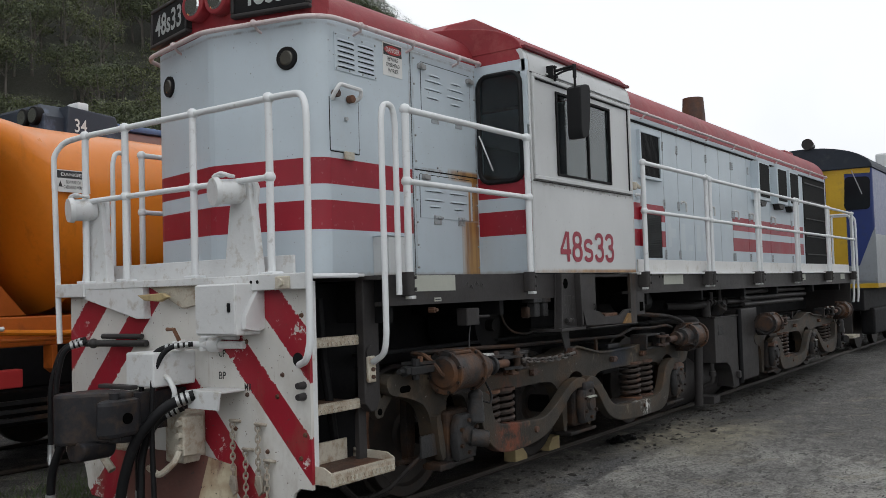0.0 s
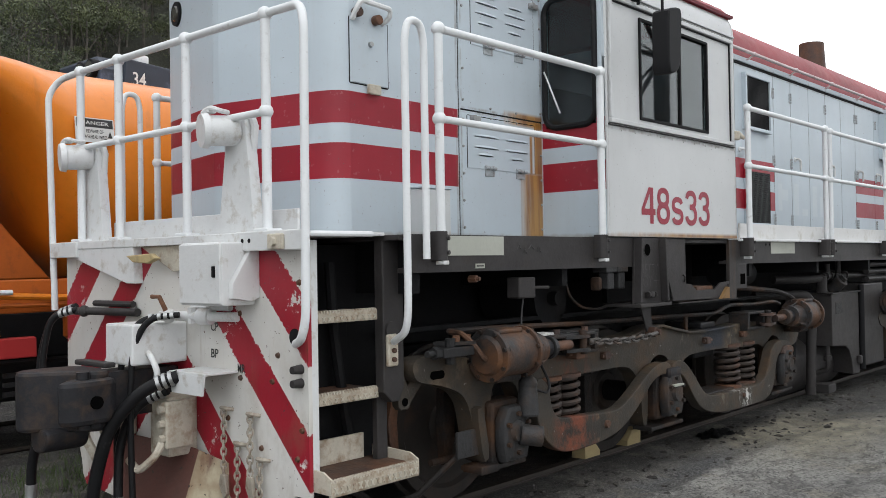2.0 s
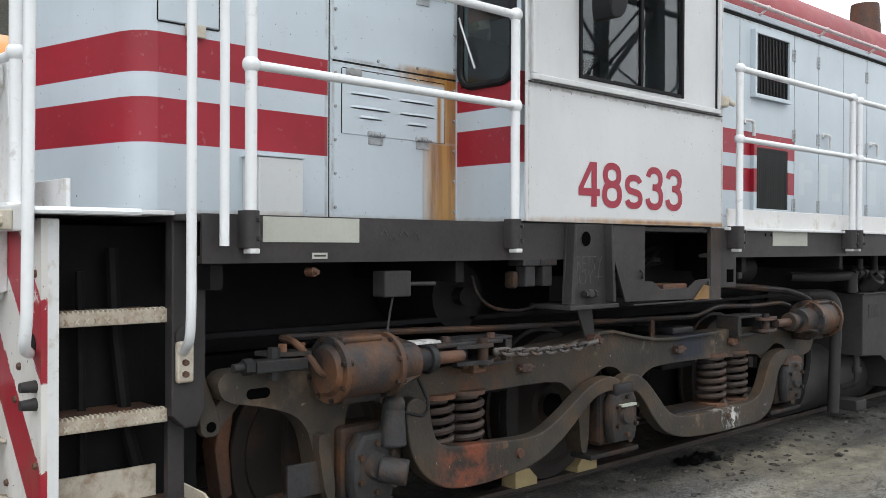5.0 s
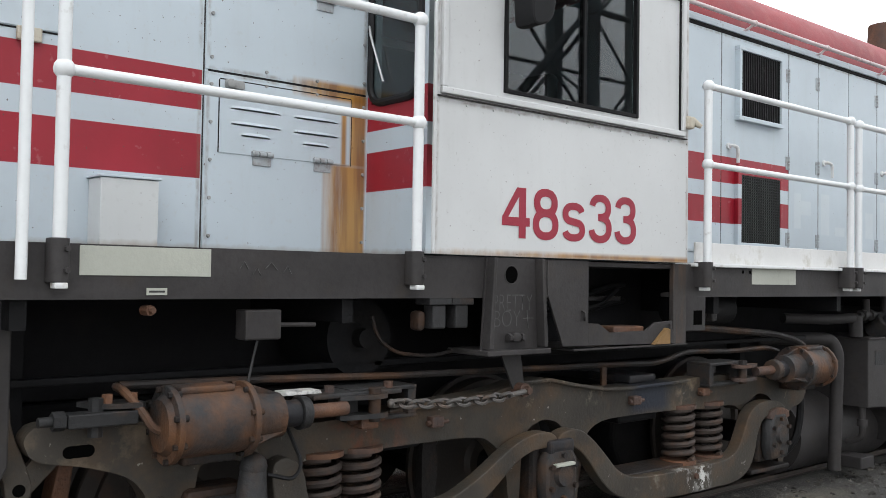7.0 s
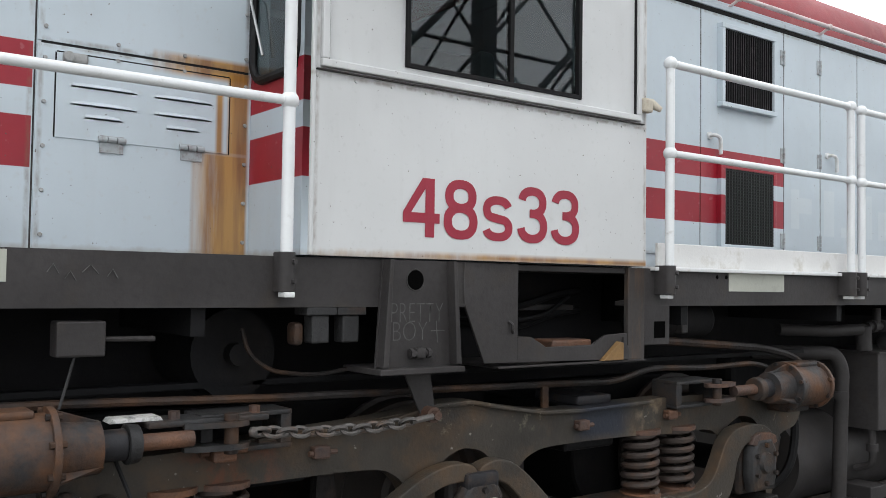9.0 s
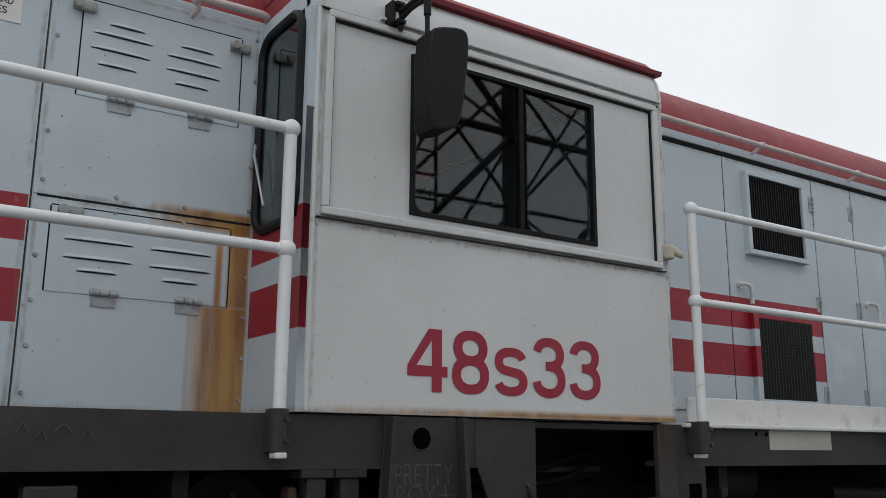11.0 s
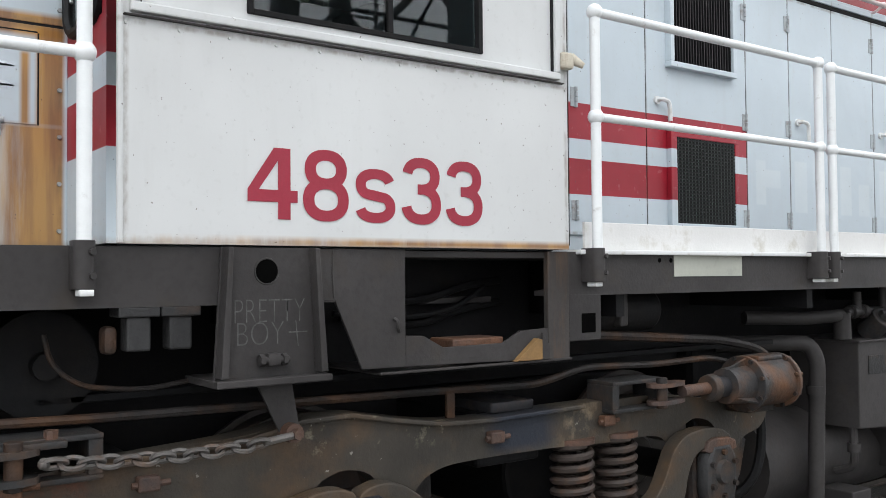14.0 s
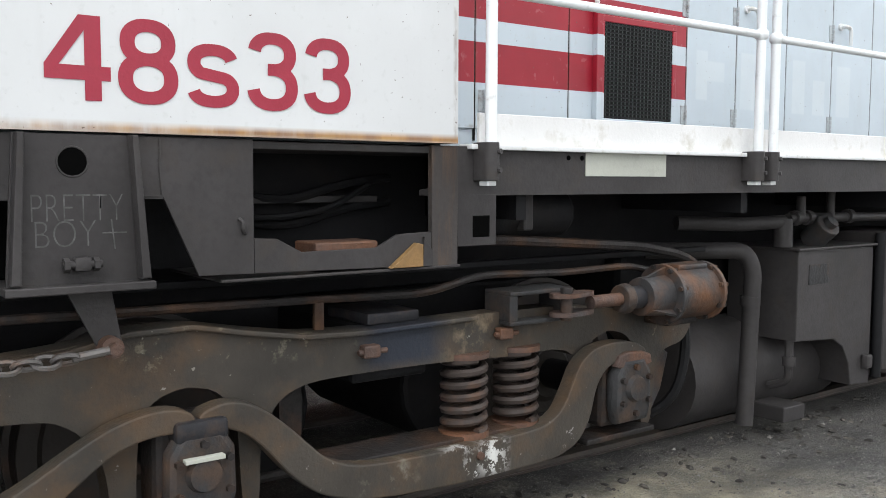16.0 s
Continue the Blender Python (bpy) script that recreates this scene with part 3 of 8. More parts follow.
def arched_roof(y0, y1, half, z0, z1, nose=0.0, steps=18, power=2.3):
    """A roof drawn along y with a rounded cross-section."""
    pts = []
    for k in range(steps + 1):
        a = math.pi * k / steps
        c, s = math.cos(a), math.sin(a)
        pts.append((half * math.copysign(abs(c) ** (2 / power), c), z0 + (z1 - z0) * abs(s) ** (2 / power)))
    return prism(new_bm(), pts, "y", y0, y1, 0.01)


part("short_hood_roof", arched_roof(FRONT + 0.32, Y1 + 0.02, HX - 0.012, 3.62, 4.02), m_roof, loco, "faded red curved hood roof")
# front brow that carries the number boards and headlights
bm = prism(new_bm(), [(-HX + 0.02, FRONT + 0.34), (-HX + 0.06, FRONT + 0.20), (-0.24, FRONT + 0.03), (0.24, FRONT + 0.03), (HX - 0.06, FRONT + 0.20), (HX - 0.02, FRONT + 0.34)], "z", 3.615, 4.0, 0.03)
part("front_brow", bm, m_roof, loco, "red headlight brow")
m_boardgrey = surface("dull_board_lettering", (0.36, 0.38, 0.38), 0.6, 0, 0.05, 6)
for s in (1, -1):
    mid, out = (s * 0.56, FRONT + 0.098, 3.83), (s * 0.235, -1, 0.04)
    m = facing(mid, out)
    bm = box(new_bm(), (-0.31, -0.145, -0.02), (0.31, 0.145, 0.03), 0.02)
    board = part("number_board", bm, m_black, loco, "black number board")
    board.matrix_basis = m
    frame_bm = new_bm()
    for a, b in (((-0.33, 0.13), (0.33, 0.16)), ((-0.33, -0.16), (0.33, -0.13)), ((-0.33, -0.13), (-0.30, 0.13)), ((0.30, -0.13), (0.33, 0.13))):
        box(frame_bm, (a[0], a[1], -0.02), (b[0], b[1], 0.038), 0.008)
    part("frame", frame_bm, m_dark, board, "dark rubber-edged frame")
    lettering("number", "48s33", m_boardgrey, board, pose(0, 0, 0.032), width=0.47, height=0.18, bold=0.02)
for x in (-0.13, 0.13):
    bm = cyl(new_bm(), (x, FRONT + 0.16, 3.84), (x, FRONT - 0.06, 3.84), 0.118, seg=28, bev=0.012)
    lamp = part("headlight", bm, m_roof, loco, "round headlight in red housing")
    part("lens", cyl(new_bm(), (x, FRONT - 0.055, 3.84), (x, FRONT - 0.068, 3.84), 0.092, 0.07, 28), m_mirror, lamp, "silvered headlight lens")
for s, zc in ((1, 3.335), (-1, 3.33)):
    xc = s * 0.66
    yc = FRONT + 0.17 * 0.66 / 0.787 + 0.0
    nrm = Vector((s * 0.21, -1, 0)).normalized()
    p = Vector((xc, yc, zc))
    mk = part("marker_light", cyl(new_bm(), p - nrm * 0.02, p + nrm * 0.014, 0.088, 0.082, 26), m_black, loco, "round marker light with black rim")
    part("lens", cyl(new_bm(), p + nrm * 0.010, p + nrm * 0.022, 0.060, 0.045, 24), m_lamp, mk, "dusty amber glass lens")


# grab pipe round the hood top, on brackets
def roof_pipe():
    z, o = 3.60, 0.075
    pts = [(-HX - o, 1.15, z - 0.06), (-HX - o, FRONT + 0.22, z), (-HX + 0.05, FRONT + 0.12, z), (0, FRONT - 0.08, z), (HX - 0.05, FRONT + 0.12, z), (HX + o, FRONT + 0.25, z), (HX + o, 2.60, z + 0.02), (HX + 0.01, 2.64, z + 0.02)]
    bar = part("grab_pipe", tube(new_bm(), pts, 0.019, 10, 0.12), m_roof_pipe, loco, "faded pink grab pipe")
    for x, y in ((HX + o, 0.98), (HX + o, 1.62), (HX + o, 2.26), (0.45, FRONT + 0.02), (-0.45, FRONT + 0.02)):
        bm = ball(new_bm(), (x, y, z + 0.005), 0.027)
        tube(bm, [(x, y, z), (x - 0.02, y + (0.02 if x > 0.8 else 0.06), z - 0.03), (x - (0.08 if x > 0.8 else 0), y + (0.0 if x > 0.8 else 0.09), z - 0.055)], 0.011, 8)
        part("bracket", bm, m_roof_pipe, bar)
    pts = [(HX + o, 4.82, 3.70), (HX + o, 15.6, 3.70), (HX + 0.02, 15.7, 3.70)]
    bar = part("grab_pipe", tube(new_bm(), pts, 0.018, 10, 0.05), m_roof_pipe, loco, "faded pink grab pipe")
    for k in range(10):
        y = 5.15 + k * 1.15
        bm = ball(new_bm(), (HX + o, y, 3.70), 0.026)
        tube(bm, [(HX + o, y, 3.70), (HX + 0.04, y - 0.05, 3.65), (HX, y - 0.05, 3.64)], 0.011, 8)
        part("bracket", bm, m_roof_pipe, bar)


roof_pipe()

# bolted side panels of the short hood beside the cab
HP = HX + 0.006


def louvre(bm, y, z, w, drop=-0.06):
    """A pressed slot with a hood over it, in the plane of the hood side."""
    n = 8
    top, low = [], []
    for k in range(n + 1):
        t = k / n
        d = 0.013 * math.sin(math.pi * t) ** 0.5
        top.append((HP + 0.002, y + w * (t - 0.5), z + 0.017))
        low.append((HP + d + 0.001, y + w * (t - 0.5), z))
    T, L = [bm.verts.new(p) for p in top], [bm.verts.new(p) for p in low]
    B = [bm.verts.new((HP + 0.001, p[1], z)) for p in low]
    for k in range(n):
        bm.faces.new((T[k], T[k + 1], L[k + 1], L[k]))
        bm.faces.new((L[k], L[k + 1], B[k + 1], B[k]))
    return bm


def slot(bm, y, z, w):
    return box(bm, (HP + 0.001, y - w / 2, z - 0.007), (HP + 0.004, y + w / 2, z - 0.001))


def bolt_row(bm, pts, r=0.011):
    for y, z in pts:
        cyl(bm, (HX, y, z), (HP + 0.009, y, z), r, r * 0.7, 8)
    return bm


def latch(parent, y, z):
    bm = box(new_bm(), (HP, y - 0.05, z - 0.022), (HP + 0.03, y + 0.05, z + 0.022), 0.01)
    cyl(bm, (HP + 0.02, y - 0.03, z), (HP + 0.045, y - 0.03, z), 0.022, seg=12, bev=0.004)
    part("latch", bm, m_latch, parent, "steel twist latch")


def hinge(parent, y, z, w=0.10):
    bm = box(new_bm(), (HP, y - w / 2, z - 0.052), (HP + 0.006, y + w / 2, z), 0.002)
    box(bm, (HP, y - w / 2, z), (HP + 0.008, y + w / 2, z + 0.022), 0.002)
    for k in range(3):
        cyl(bm, (HP + 0.012, y - 0.58 * w + 0.4 * w * k, z + 0.004), (HP + 0.012, y - 0.58 * w + 0.4 * w * k + 0.34 * w, z + 0.004), 0.013, seg=10)
    part("hinge", bm, m_hinge, parent, "small painted hinge")


def short_panel(z0, z1, door_z0, door_z1, rows, upper):
    bm = box(new_bm(), (HX - 0.01, 1.675, z0), (HP, 2.615, z1), 0.003)
    pan = part("side_panel", bm, m_panel, loco, "bolted white side panel with rust streaks")
    bolts = [(1.705, z0 + 0.06 + k * (z1 - z0 - 0.12) / 4) for k in range(5)] + [(2.585, z0 + 0.06 + k * (z1 - z0 - 0.12) / 4) for k in range(5)]
    bolts += [(1.705 + k * 0.293, z) for k in range(1, 3) for z in ((z0 + 0.03,) if upper else (z1 - 0.03,))]
    for y, z in bolts:
        part("bolt", bolt_row(new_bm(), [(y, z)]), m_latch, pan)
    bm = new_bm()
    y0, y1 = (1.80, 2.51) if upper else (1.75, 2.505)
    box(bm, (HP - 0.004, y0, door_z0), (HP + 0.004, y1, door_z1), 0.002)
    door = part("door", bm, m_panel, pan, "louvred access door")
    bm = new_bm()
    for a, b in (((y0 - 0.006, door_z0), (y0, door_z1)), ((y1, door_z0), (y1 + 0.006, door_z1)), ((y0, door_z1), (y1, door_z1 + 0.006))):
        box(bm, (HP, a[0], a[1]), (HP + 0.0012, b[0], b[1]))
    part("door_gap", bm, m_black, pan)
    for y, w, z in rows:
        part("louvre", louvre(new_bm(), y, z, w), m_panel, door)
        part("louvre_slot", slot(new_bm(), y, z, w * 0.96), m_black, door)
    hinge(door, 1.98, door_z0 + 0.005), hinge(door, 2.33, door_z0 + 0.005)
    if upper:
        latch(pan, 1.80, door_z1 - 0.04), latch(pan, 2.50, door_z1 - 0.05)
    else:
        latch(pan, 1.82, door_z1 - 0.02)


short_panel(2.615, 3.575, 3.062, 3.50, [(1.985, 0.16, 3.41), (1.975, 0.26, 3.36), (1.965, 0.26, 3.29), (1.955, 0.17, 3.22), (2.30, 0.16, 3.39), (2.29, 0.26, 3.335), (2.29, 0.26, 3.27), (2.285, 0.16, 3.21)], True)
short_panel(1.76, 2.605, 2.222, 2.575, [(1.945, 0.285, 2.445), (1.945, 0.285, 2.370), (1.945, 0.165, 2.318), (2.29, 0.275, 2.443), (2.29, 0.275, 2.368), (2.29, 0.16, 2.312)], False)
part("seam", box(new_bm(), (HX, 1.69, 2.602), (HX + 0.004, 2.60, 2.618)), m_shell, loco)
part("seam", box(new_bm(), (HX, 1.664, 1.76), (HX + 0.002, 1.671, 3.58)), m_dark, loco)

# vent plate near the front with two banks of louvres
bm = box(new_bm(), (HX, 0.76, 3.25), (HP, 1.235, 3.53), 0.003)
vent = part("vent_plate", bm, m_short, loco, "white louvred vent plate")
for bank in (0.885, 1.11):
    for k in range(6):
        z = 3.475 - k * 0.038
        part("louvre", louvre(new_bm(), bank, z, 0.19), m_short, vent)
        part("louvre_slot", slot(new_bm(), bank, z, 0.18), m_black, vent)
for y in (0.775, 0.92, 1.07, 1.22):
    for z in (3.265, 3.515):
        part("bolt", bolt_row(new_bm(), [(y, z)], 0.007), m_steel, vent)


def warning_sign(parent, m, w, h, title=m_signred):
    """A white safety board with a red title and black lines."""
    bd = part("warning_sign", box(new_bm(), (-w / 2, -h / 2, 0), (w / 2, h / 2, 0.004)), m_signwhite, parent, "white and red overhead wires warning sign")
    bd.matrix_basis = m
    part("title_panel", box(new_bm(), (-w * 0.47, h * 0.12, 0.004), (w * 0.47, h * 0.46, 0.006)), m_signink, bd)
    if title == m_signred:
        ring = [(w * 0.44 * math.cos(2 * math.pi * k / 28), h * 0.29 + h * 0.135 * math.sin(2 * math.pi * k / 28)) for k in range(28)]
        part("title_oval", prism(new_bm(), ring, "z", 0.006, 0.007), title, bd)
    lettering("title", "DANGER", m_signwhite, bd, pose(0, h * 0.29, 0), width=w * 0.72, height=h * 0.15, bold=0.015, deep=0.008)
    return bd


sg = warning_sign(loco, facing((HX, 1.44, 3.445), (1, 0, 0)), 0.24, 0.26)
for k, word in enumerate(("BEWARE", "OVERHEAD", "WIRES")):
    lettering("line", word, m_signink, sg, pose(0, 0.005 - 0.045 * k, 0), width=0.13 + 0.04 * (k == 1), height=0.032, bold=0.012, deep=0.006)

# sand box door with pull handle
bm = box(new_bm(), (HX, 0.70, 2.66), (HP, 1.01, 3.04), 0.003)
sd = part("filler_door", bm, m_short, loco, "small hinged filler door")
bm = new_bm()
for a, b in (((0.694, 2.655), (0.70, 3.045)), ((1.01, 2.655), (1.016, 3.045)), ((0.70, 2.65), (1.01, 2.657))):
    box(bm, (HX, a[0], a[1]), (HX + 0.003, b[0], b[1]))
part("door_gap", bm, m_black, sd)
part("handle", tube(new_bm(), [(HP, 0.72, 3.03), (HP + 0.05, 0.71, 3.08), (HP + 0.07, 0.73, 3.13), (HP + 0.07, 0.97, 3.12), (HP + 0.05, 0.98, 3.07), (HP, 0.96, 3.04)], 0.016, 8, 0.03), m_white, sd, "chipped white pull handle")
bm = cyl(new_bm(), (HP, 0.90, 3.05), (HP + 0.05, 0.90, 3.05), 0.03, seg=12, bev=0.006)
cyl(bm, (HP, 0.74, 3.07), (HP + 0.05, 0.74, 3.07), 0.03, seg=12, bev=0.006)
part("lug", bm, m_rust, sd)
part("catch", box(new_bm(), (HP, 0.83, 2.60), (HP + 0.025, 0.93, 2.66), 0.006), m_tread, sd)
part("knob", cyl(new_bm(), (HP, 0.86, 2.90), (HP + 0.02, 0.86, 2.90), 0.016, seg=12), m_steel, sd)
# low equipment box at the foot of the hood
eq = part("equipment_box", box(new_bm(), (HX, 1.145, 1.755), (HX + 0.155, 1.40, 2.045), 0.005), body_paint("box_paint", white=(0.60, 0.62, 0.62)), loco, "small white equipment box")
part("lid", box(new_bm(), (HX, 1.135, 2.047), (HX + 0.163, 1.41, 2.057), 0.003), m_short, eq)

# ---- cab ----
WY0, WY1, WZ0, WZ1 = 3.14, 4.25, 2.64, 3.385


def cab_side(s):
    a, b = (s * (CX - 0.05), s * CX)
    lo, hi = min(a, b), max(a, b)
    bm = new_bm()
    for y0, y1, z0, z1 in ((Y1, Y2, 1.757, WZ0), (Y1, Y2, WZ1, 3.50), (Y1, WY0, WZ0, WZ1), (WY1, Y2, WZ0, WZ1)):
        box(bm, (lo, y0, z0), (hi, y1, z1))
    bmesh.ops.remove_doubles(bm, verts=bm.verts, dist=0.0005)
    wall = part("cab_side", bm, m_cab, loco, "white cab side sheet")
    # raised moulding round the window band
    o = s * CX
    bars = (((2.69, 2.565), (4.72, 2.60)), ((2.70, 3.455), (4.72, 3.49)), ((2.69, 2.60), (2.725, 3.455)), ((4.69, 2.60), (4.72, 3.455)))
    for (y0, z0), (y1, z1) in bars:
        part("moulding", box(new_bm(), (min(o, o + s * 0.028), y0, z0), (max(o, o + s * 0.028), y1, z1), 0.006), m_cab, wall)
    for (y0, z0), (y1, z1) in (((2.725, 3.443), (4.69, 3.455)), ((4.679, 2.60), (4.69, 3.443)), ((2.725, 2.60), (2.733, 3.443)), ((2.66, 3.491), (4.75, 3.499))):
        part("gasket", box(new_bm(), (min(o, o + s * 0.012), y0, z0), (max(o, o + s * 0.012), y1, z1), 0.002), m_shell, wall, "dark perished gasket")
    part("drip_strip", box(new_bm(), (min(o, o + s * 0.02), 2.67, 2.550), (max(o, o + s * 0.02), 4.75, 2.556), 0.002), m_dark, wall)
    for y in [2.66 + 0.19 * k for k in range(12)]:
        part("rivet", cyl(new_bm(), (o - s * 0.002, y + 0.02, 2.525), (o + s * 0.006, y + 0.02, 2.525), 0.008, 0.005, 8), m_cab, wall)
    # sliding window: black frame, divider, two panes
    win = part("window", box(new_bm(), (min(o - s * .03, o + s * .014), WY0 - 0.010, WZ0 - 0.010), (max(o - s * .03, o + s * .014), WY0 + 0.014, WZ1 + 0.010), 0.004), m_black, wall, "black-framed sliding cab window")
    for y0, y1, z0, z1 in ((WY1 - 0.014, WY1 + 0.010, WZ0 - 0.010, WZ1 + 0.010), (WY0 + 0.014, WY1 - 0.014, WZ0 - 0.010, WZ0 + 0.012), (WY0 + 0.014, WY1 - 0.014, WZ1 - 0.012, WZ1 + 0.010), (3.755, 3.782, WZ0 + 0.012, WZ1 - 0.012)):
        part("window_bar", box(new_bm(), (min(o - s * .03, o + s * .012), y0, z0), (max(o - s * .03, o + s * .012), y1, z1), 0.003), m_black, win)
    for y0, y1, d in ((WY0 + 0.02, 3.76, 0.0), (3.775, WY1 - 0.02, -0.012)):
        p = part("pane", box(new_bm(), (min(o + s * (d - 0.006), o + s * d), y0, WZ0 + 0.01), (max(o + s * (d - 0.006), o + s * d), y1, WZ1 - 0.01)), m_glass, win, "dark tinted glass pane")
        p.visible_shadow = False


both(cab_side)


def cab_front(s):
    """The cab's front sheet beside the hood, with a tall round-cornered window."""
    x0, x1, z0, z1 = 0.955, 1.385, 2.56, 3.50
    bm = new_bm()
    for a, b, c, d in ((HX, CX, 1.757, z0), (HX, CX, z1, 3.60), (HX, x0, z0, z1), (x1, CX, z0, z1)):
        box(bm, (min(s * a, s * b), Y1 - 0.045, c), (max(s * a, s * b), Y1, d))
    bmesh.ops.remove_doubles(bm, verts=bm.verts, dist=0.0005)
    wall = part("cab_front", bm, m_cabfront, loco, "white cab front sheet with red bands")
    pts = []
    r = 0.10
    for cx, cz, a0 in ((x1 - r, z1 - r, 0), (x0 + r, z1 - r, 90), (x0 + r, z0 + r, 180), (x1 - r, z0 + r, 270)):
        pts += [(s * (cx + r * math.cos(radians(a0 + k * 15))), cz + r * math.sin(radians(a0 + k * 15))) for k in range(7)]
    rim = tube(new_bm(), [(x, Y1 - 0.052, z) for x, z in pts], 0.022, 8, closed=True)
    win = part("window", rim, m_rubber, wall, "rubber-rimmed cab front window")
    p = part("pane", prism(new_bm(), pts, "y", Y1 - 0.05, Y1 - 0.044), m_glass, win, "dark glass pane")
    p.visible_shadow = False
    part("wiper", tube(new_bm(), [(s * 0.96, Y1 - 0.07, 2.98), (s * 1.0, Y1 - 0.09, 2.92), (s * 1.10, Y1 - 0.075, 2.66)], 0.007, 6), m_steel, win, "thin windscreen wiper")
    part("corner_bead", cyl(new_bm(), (s * CX, Y1, 1.76), (s * CX, Y1, 3.5), 0.012, seg=8), m_cab, wall)


both(cab_front)
bm = new_bm()
for a, b in ((-CX + .05, -HX), (HX, CX - .05)):
    box(bm, (a, Y2 - 0.04, 1.757), (b, Y2 - 0.002, 3.6))
part("cab_rear", bm, m_cab, loco, "white cab rear sheet")
bm = box(new_bm(), (-CX + 0.06, Y1 + 0.01, 1.75), (CX - 0.06, Y2 - 0.05, 1.79))
box(bm, (-0.3, 3.0, 1.79), (0.3, 4.4, 3.1))
box(bm, (0.55, 3.55, 1.79), (1.0, 4.0, 2.35), 0.04)
box(bm, (0.58, 3.95, 2.35), (0.97, 4.07, 2.95), 0.04)
box(bm, (-CX + 0.05, Y1 + 0.3, 2.0), (-CX + 0.06, Y2 - 0.3, 3.4))
part("cab_interior", bm, m_interior, loco, "dark cab interior with seat")
# roof: rolled white shoulder, red gutter and crown
sec = [(CX, 3.498), (CX - 0.003, 3.58), (CX - 0.02, 3.65), (CX - 0.05, 3.70)]


m_gutter = surface("gutter_red_paint", (0.17, 0.012, 0.022), 0.5, 0, 0.15, 3)


def shoulder(s):
    bm = prism(new_bm(), [(s * x, z) for x, z in sec] + [(s * (x - 0.04), z - 0.01) for x, z in sec[::-1]], "y", Y1 - 0.045, Y2 + 0.01, 0.003)
    sh = part("roof_shoulder", bm, m_cab, loco, "white rolled roof shoulder")
    part("rain_gutter", prism(new_bm(), [(s * 1.375, 3.705), (s * 1.425, 3.703), (s * 1.430, 3.727), (s * 1.375, 3.732)], "y", Y1 - 0.02, Y2 + 0.04, 0.004), m_gutter, sh, "dark red rain gutter")
    part("gutter_lip", box(new_bm(), (min(s * CX, s * (CX + 0.02)), Y1 + 0.3, 3.515), (max(s * CX, s * (CX + 0.02)), Y2 - 0.02, 3.53), 0.003), m_cab, sh)


both(shoulder)
pts = [(1.40 * math.cos(math.pi * k / 20), 3.70 + 0.34 * math.sin(math.pi * k / 20)) for k in range(21)]
part("cab_roof", prism(new_bm(), pts, "y", Y1 - 0.04, Y2 + 0.02, 0.01), m_roof, loco, "red curved cab roof")
# front cap between hood and roof, red
part("roof_apron", prism(new_bm(), [(-HX, 3.60), (-1.38, 3.60), (-1.38, 3.70), (-0.9, 3.9), (0.9, 3.9), (1.38, 3.70), (1.38, 3.60), (HX, 3.60)], "y", Y1 - 0.035, Y1 - 0.005), m_roof, loco, "red roof front")
# roof vent scoop
bm = prism(new_bm(), [(2.72, 3.98), (2.95, 4.16), (3.42, 4.33), (4.31, 4.32), (4.33, 4.28), (4.20, 4.10), (4.0, 3.98)], "x", -0.45, 0.42, 0.012)
part("roof_scoop", bm, m_roof, loco, "red roof vent scoop")

bm = new_bm()
for outline in (((0.60, 0), (0.855, 0), (0.855, 0.24), (0.855, 0.41), (0.855, 1), (0.60, 1), (0.60, 0.82), (0.60, 0.41), (0.60, 0.24)),
                ((0, 0.24), (0.60, 0.24), (0.60, 0.41), (0.22, 0.41), (0, 0.41)),
                ((0.855, 0.24), (1, 0.24), (1, 0.41), (0.855, 0.41)),
                ((0, 0.41), (0.22, 0.41), (0.60, 0.82), (0.60, 1), (0.52, 1))):
    bm.faces.new([bm.verts.new((CX + 0.003, 3.130 + 0.208 * u, 1.857 + 0.274 * v)) for u, v in outline])
bmesh.ops.remove_doubles(bm, verts=bm.verts, dist=0.0002)
part("numeral", bm, m_redletter, loco, "red running number character")


def stroke(bm, pts, w, out, closed=False):
    """A painted stroke of width w along a line of (y, z) points on the cab side."""
    P = [Vector(p) for p in pts]
    n = len(P)
    a, b = [], []
    for i, p in enumerate(P):
        d = (P[(i + 1) % n] - P[i - 1]) if closed else (P[min(i + 1, n - 1)] - P[max(i - 1, 0)])
        d.normalize()
        o = Vector((-d.y, d.x)) * (w / 2) * (0.86 + 0.14 * abs(d.y))
        a.append(bm.verts.new((out, *(p + o)))), b.append(bm.verts.new((out, *(p - o))))
    for i in range(n if closed else n - 1):
        k = (i + 1) % n
        bm.faces.new((a[i], a[k], b[k], b[i]))


def oval(cy, cz, ry, rz, a0, a1, n=28):
    """Points on a slightly squared oval from angle a0 to a1."""
    out = []
    for k in range(n + 1):
        u = radians(a0 + (a1 - a0) * k / n)
        c, q = math.cos(u), math.sin(u)
        out.append((cy + ry * math.copysign(abs(c) ** 0.88, c), cz + rz * math.copysign(abs(q) ** 0.88, q)))
    return out


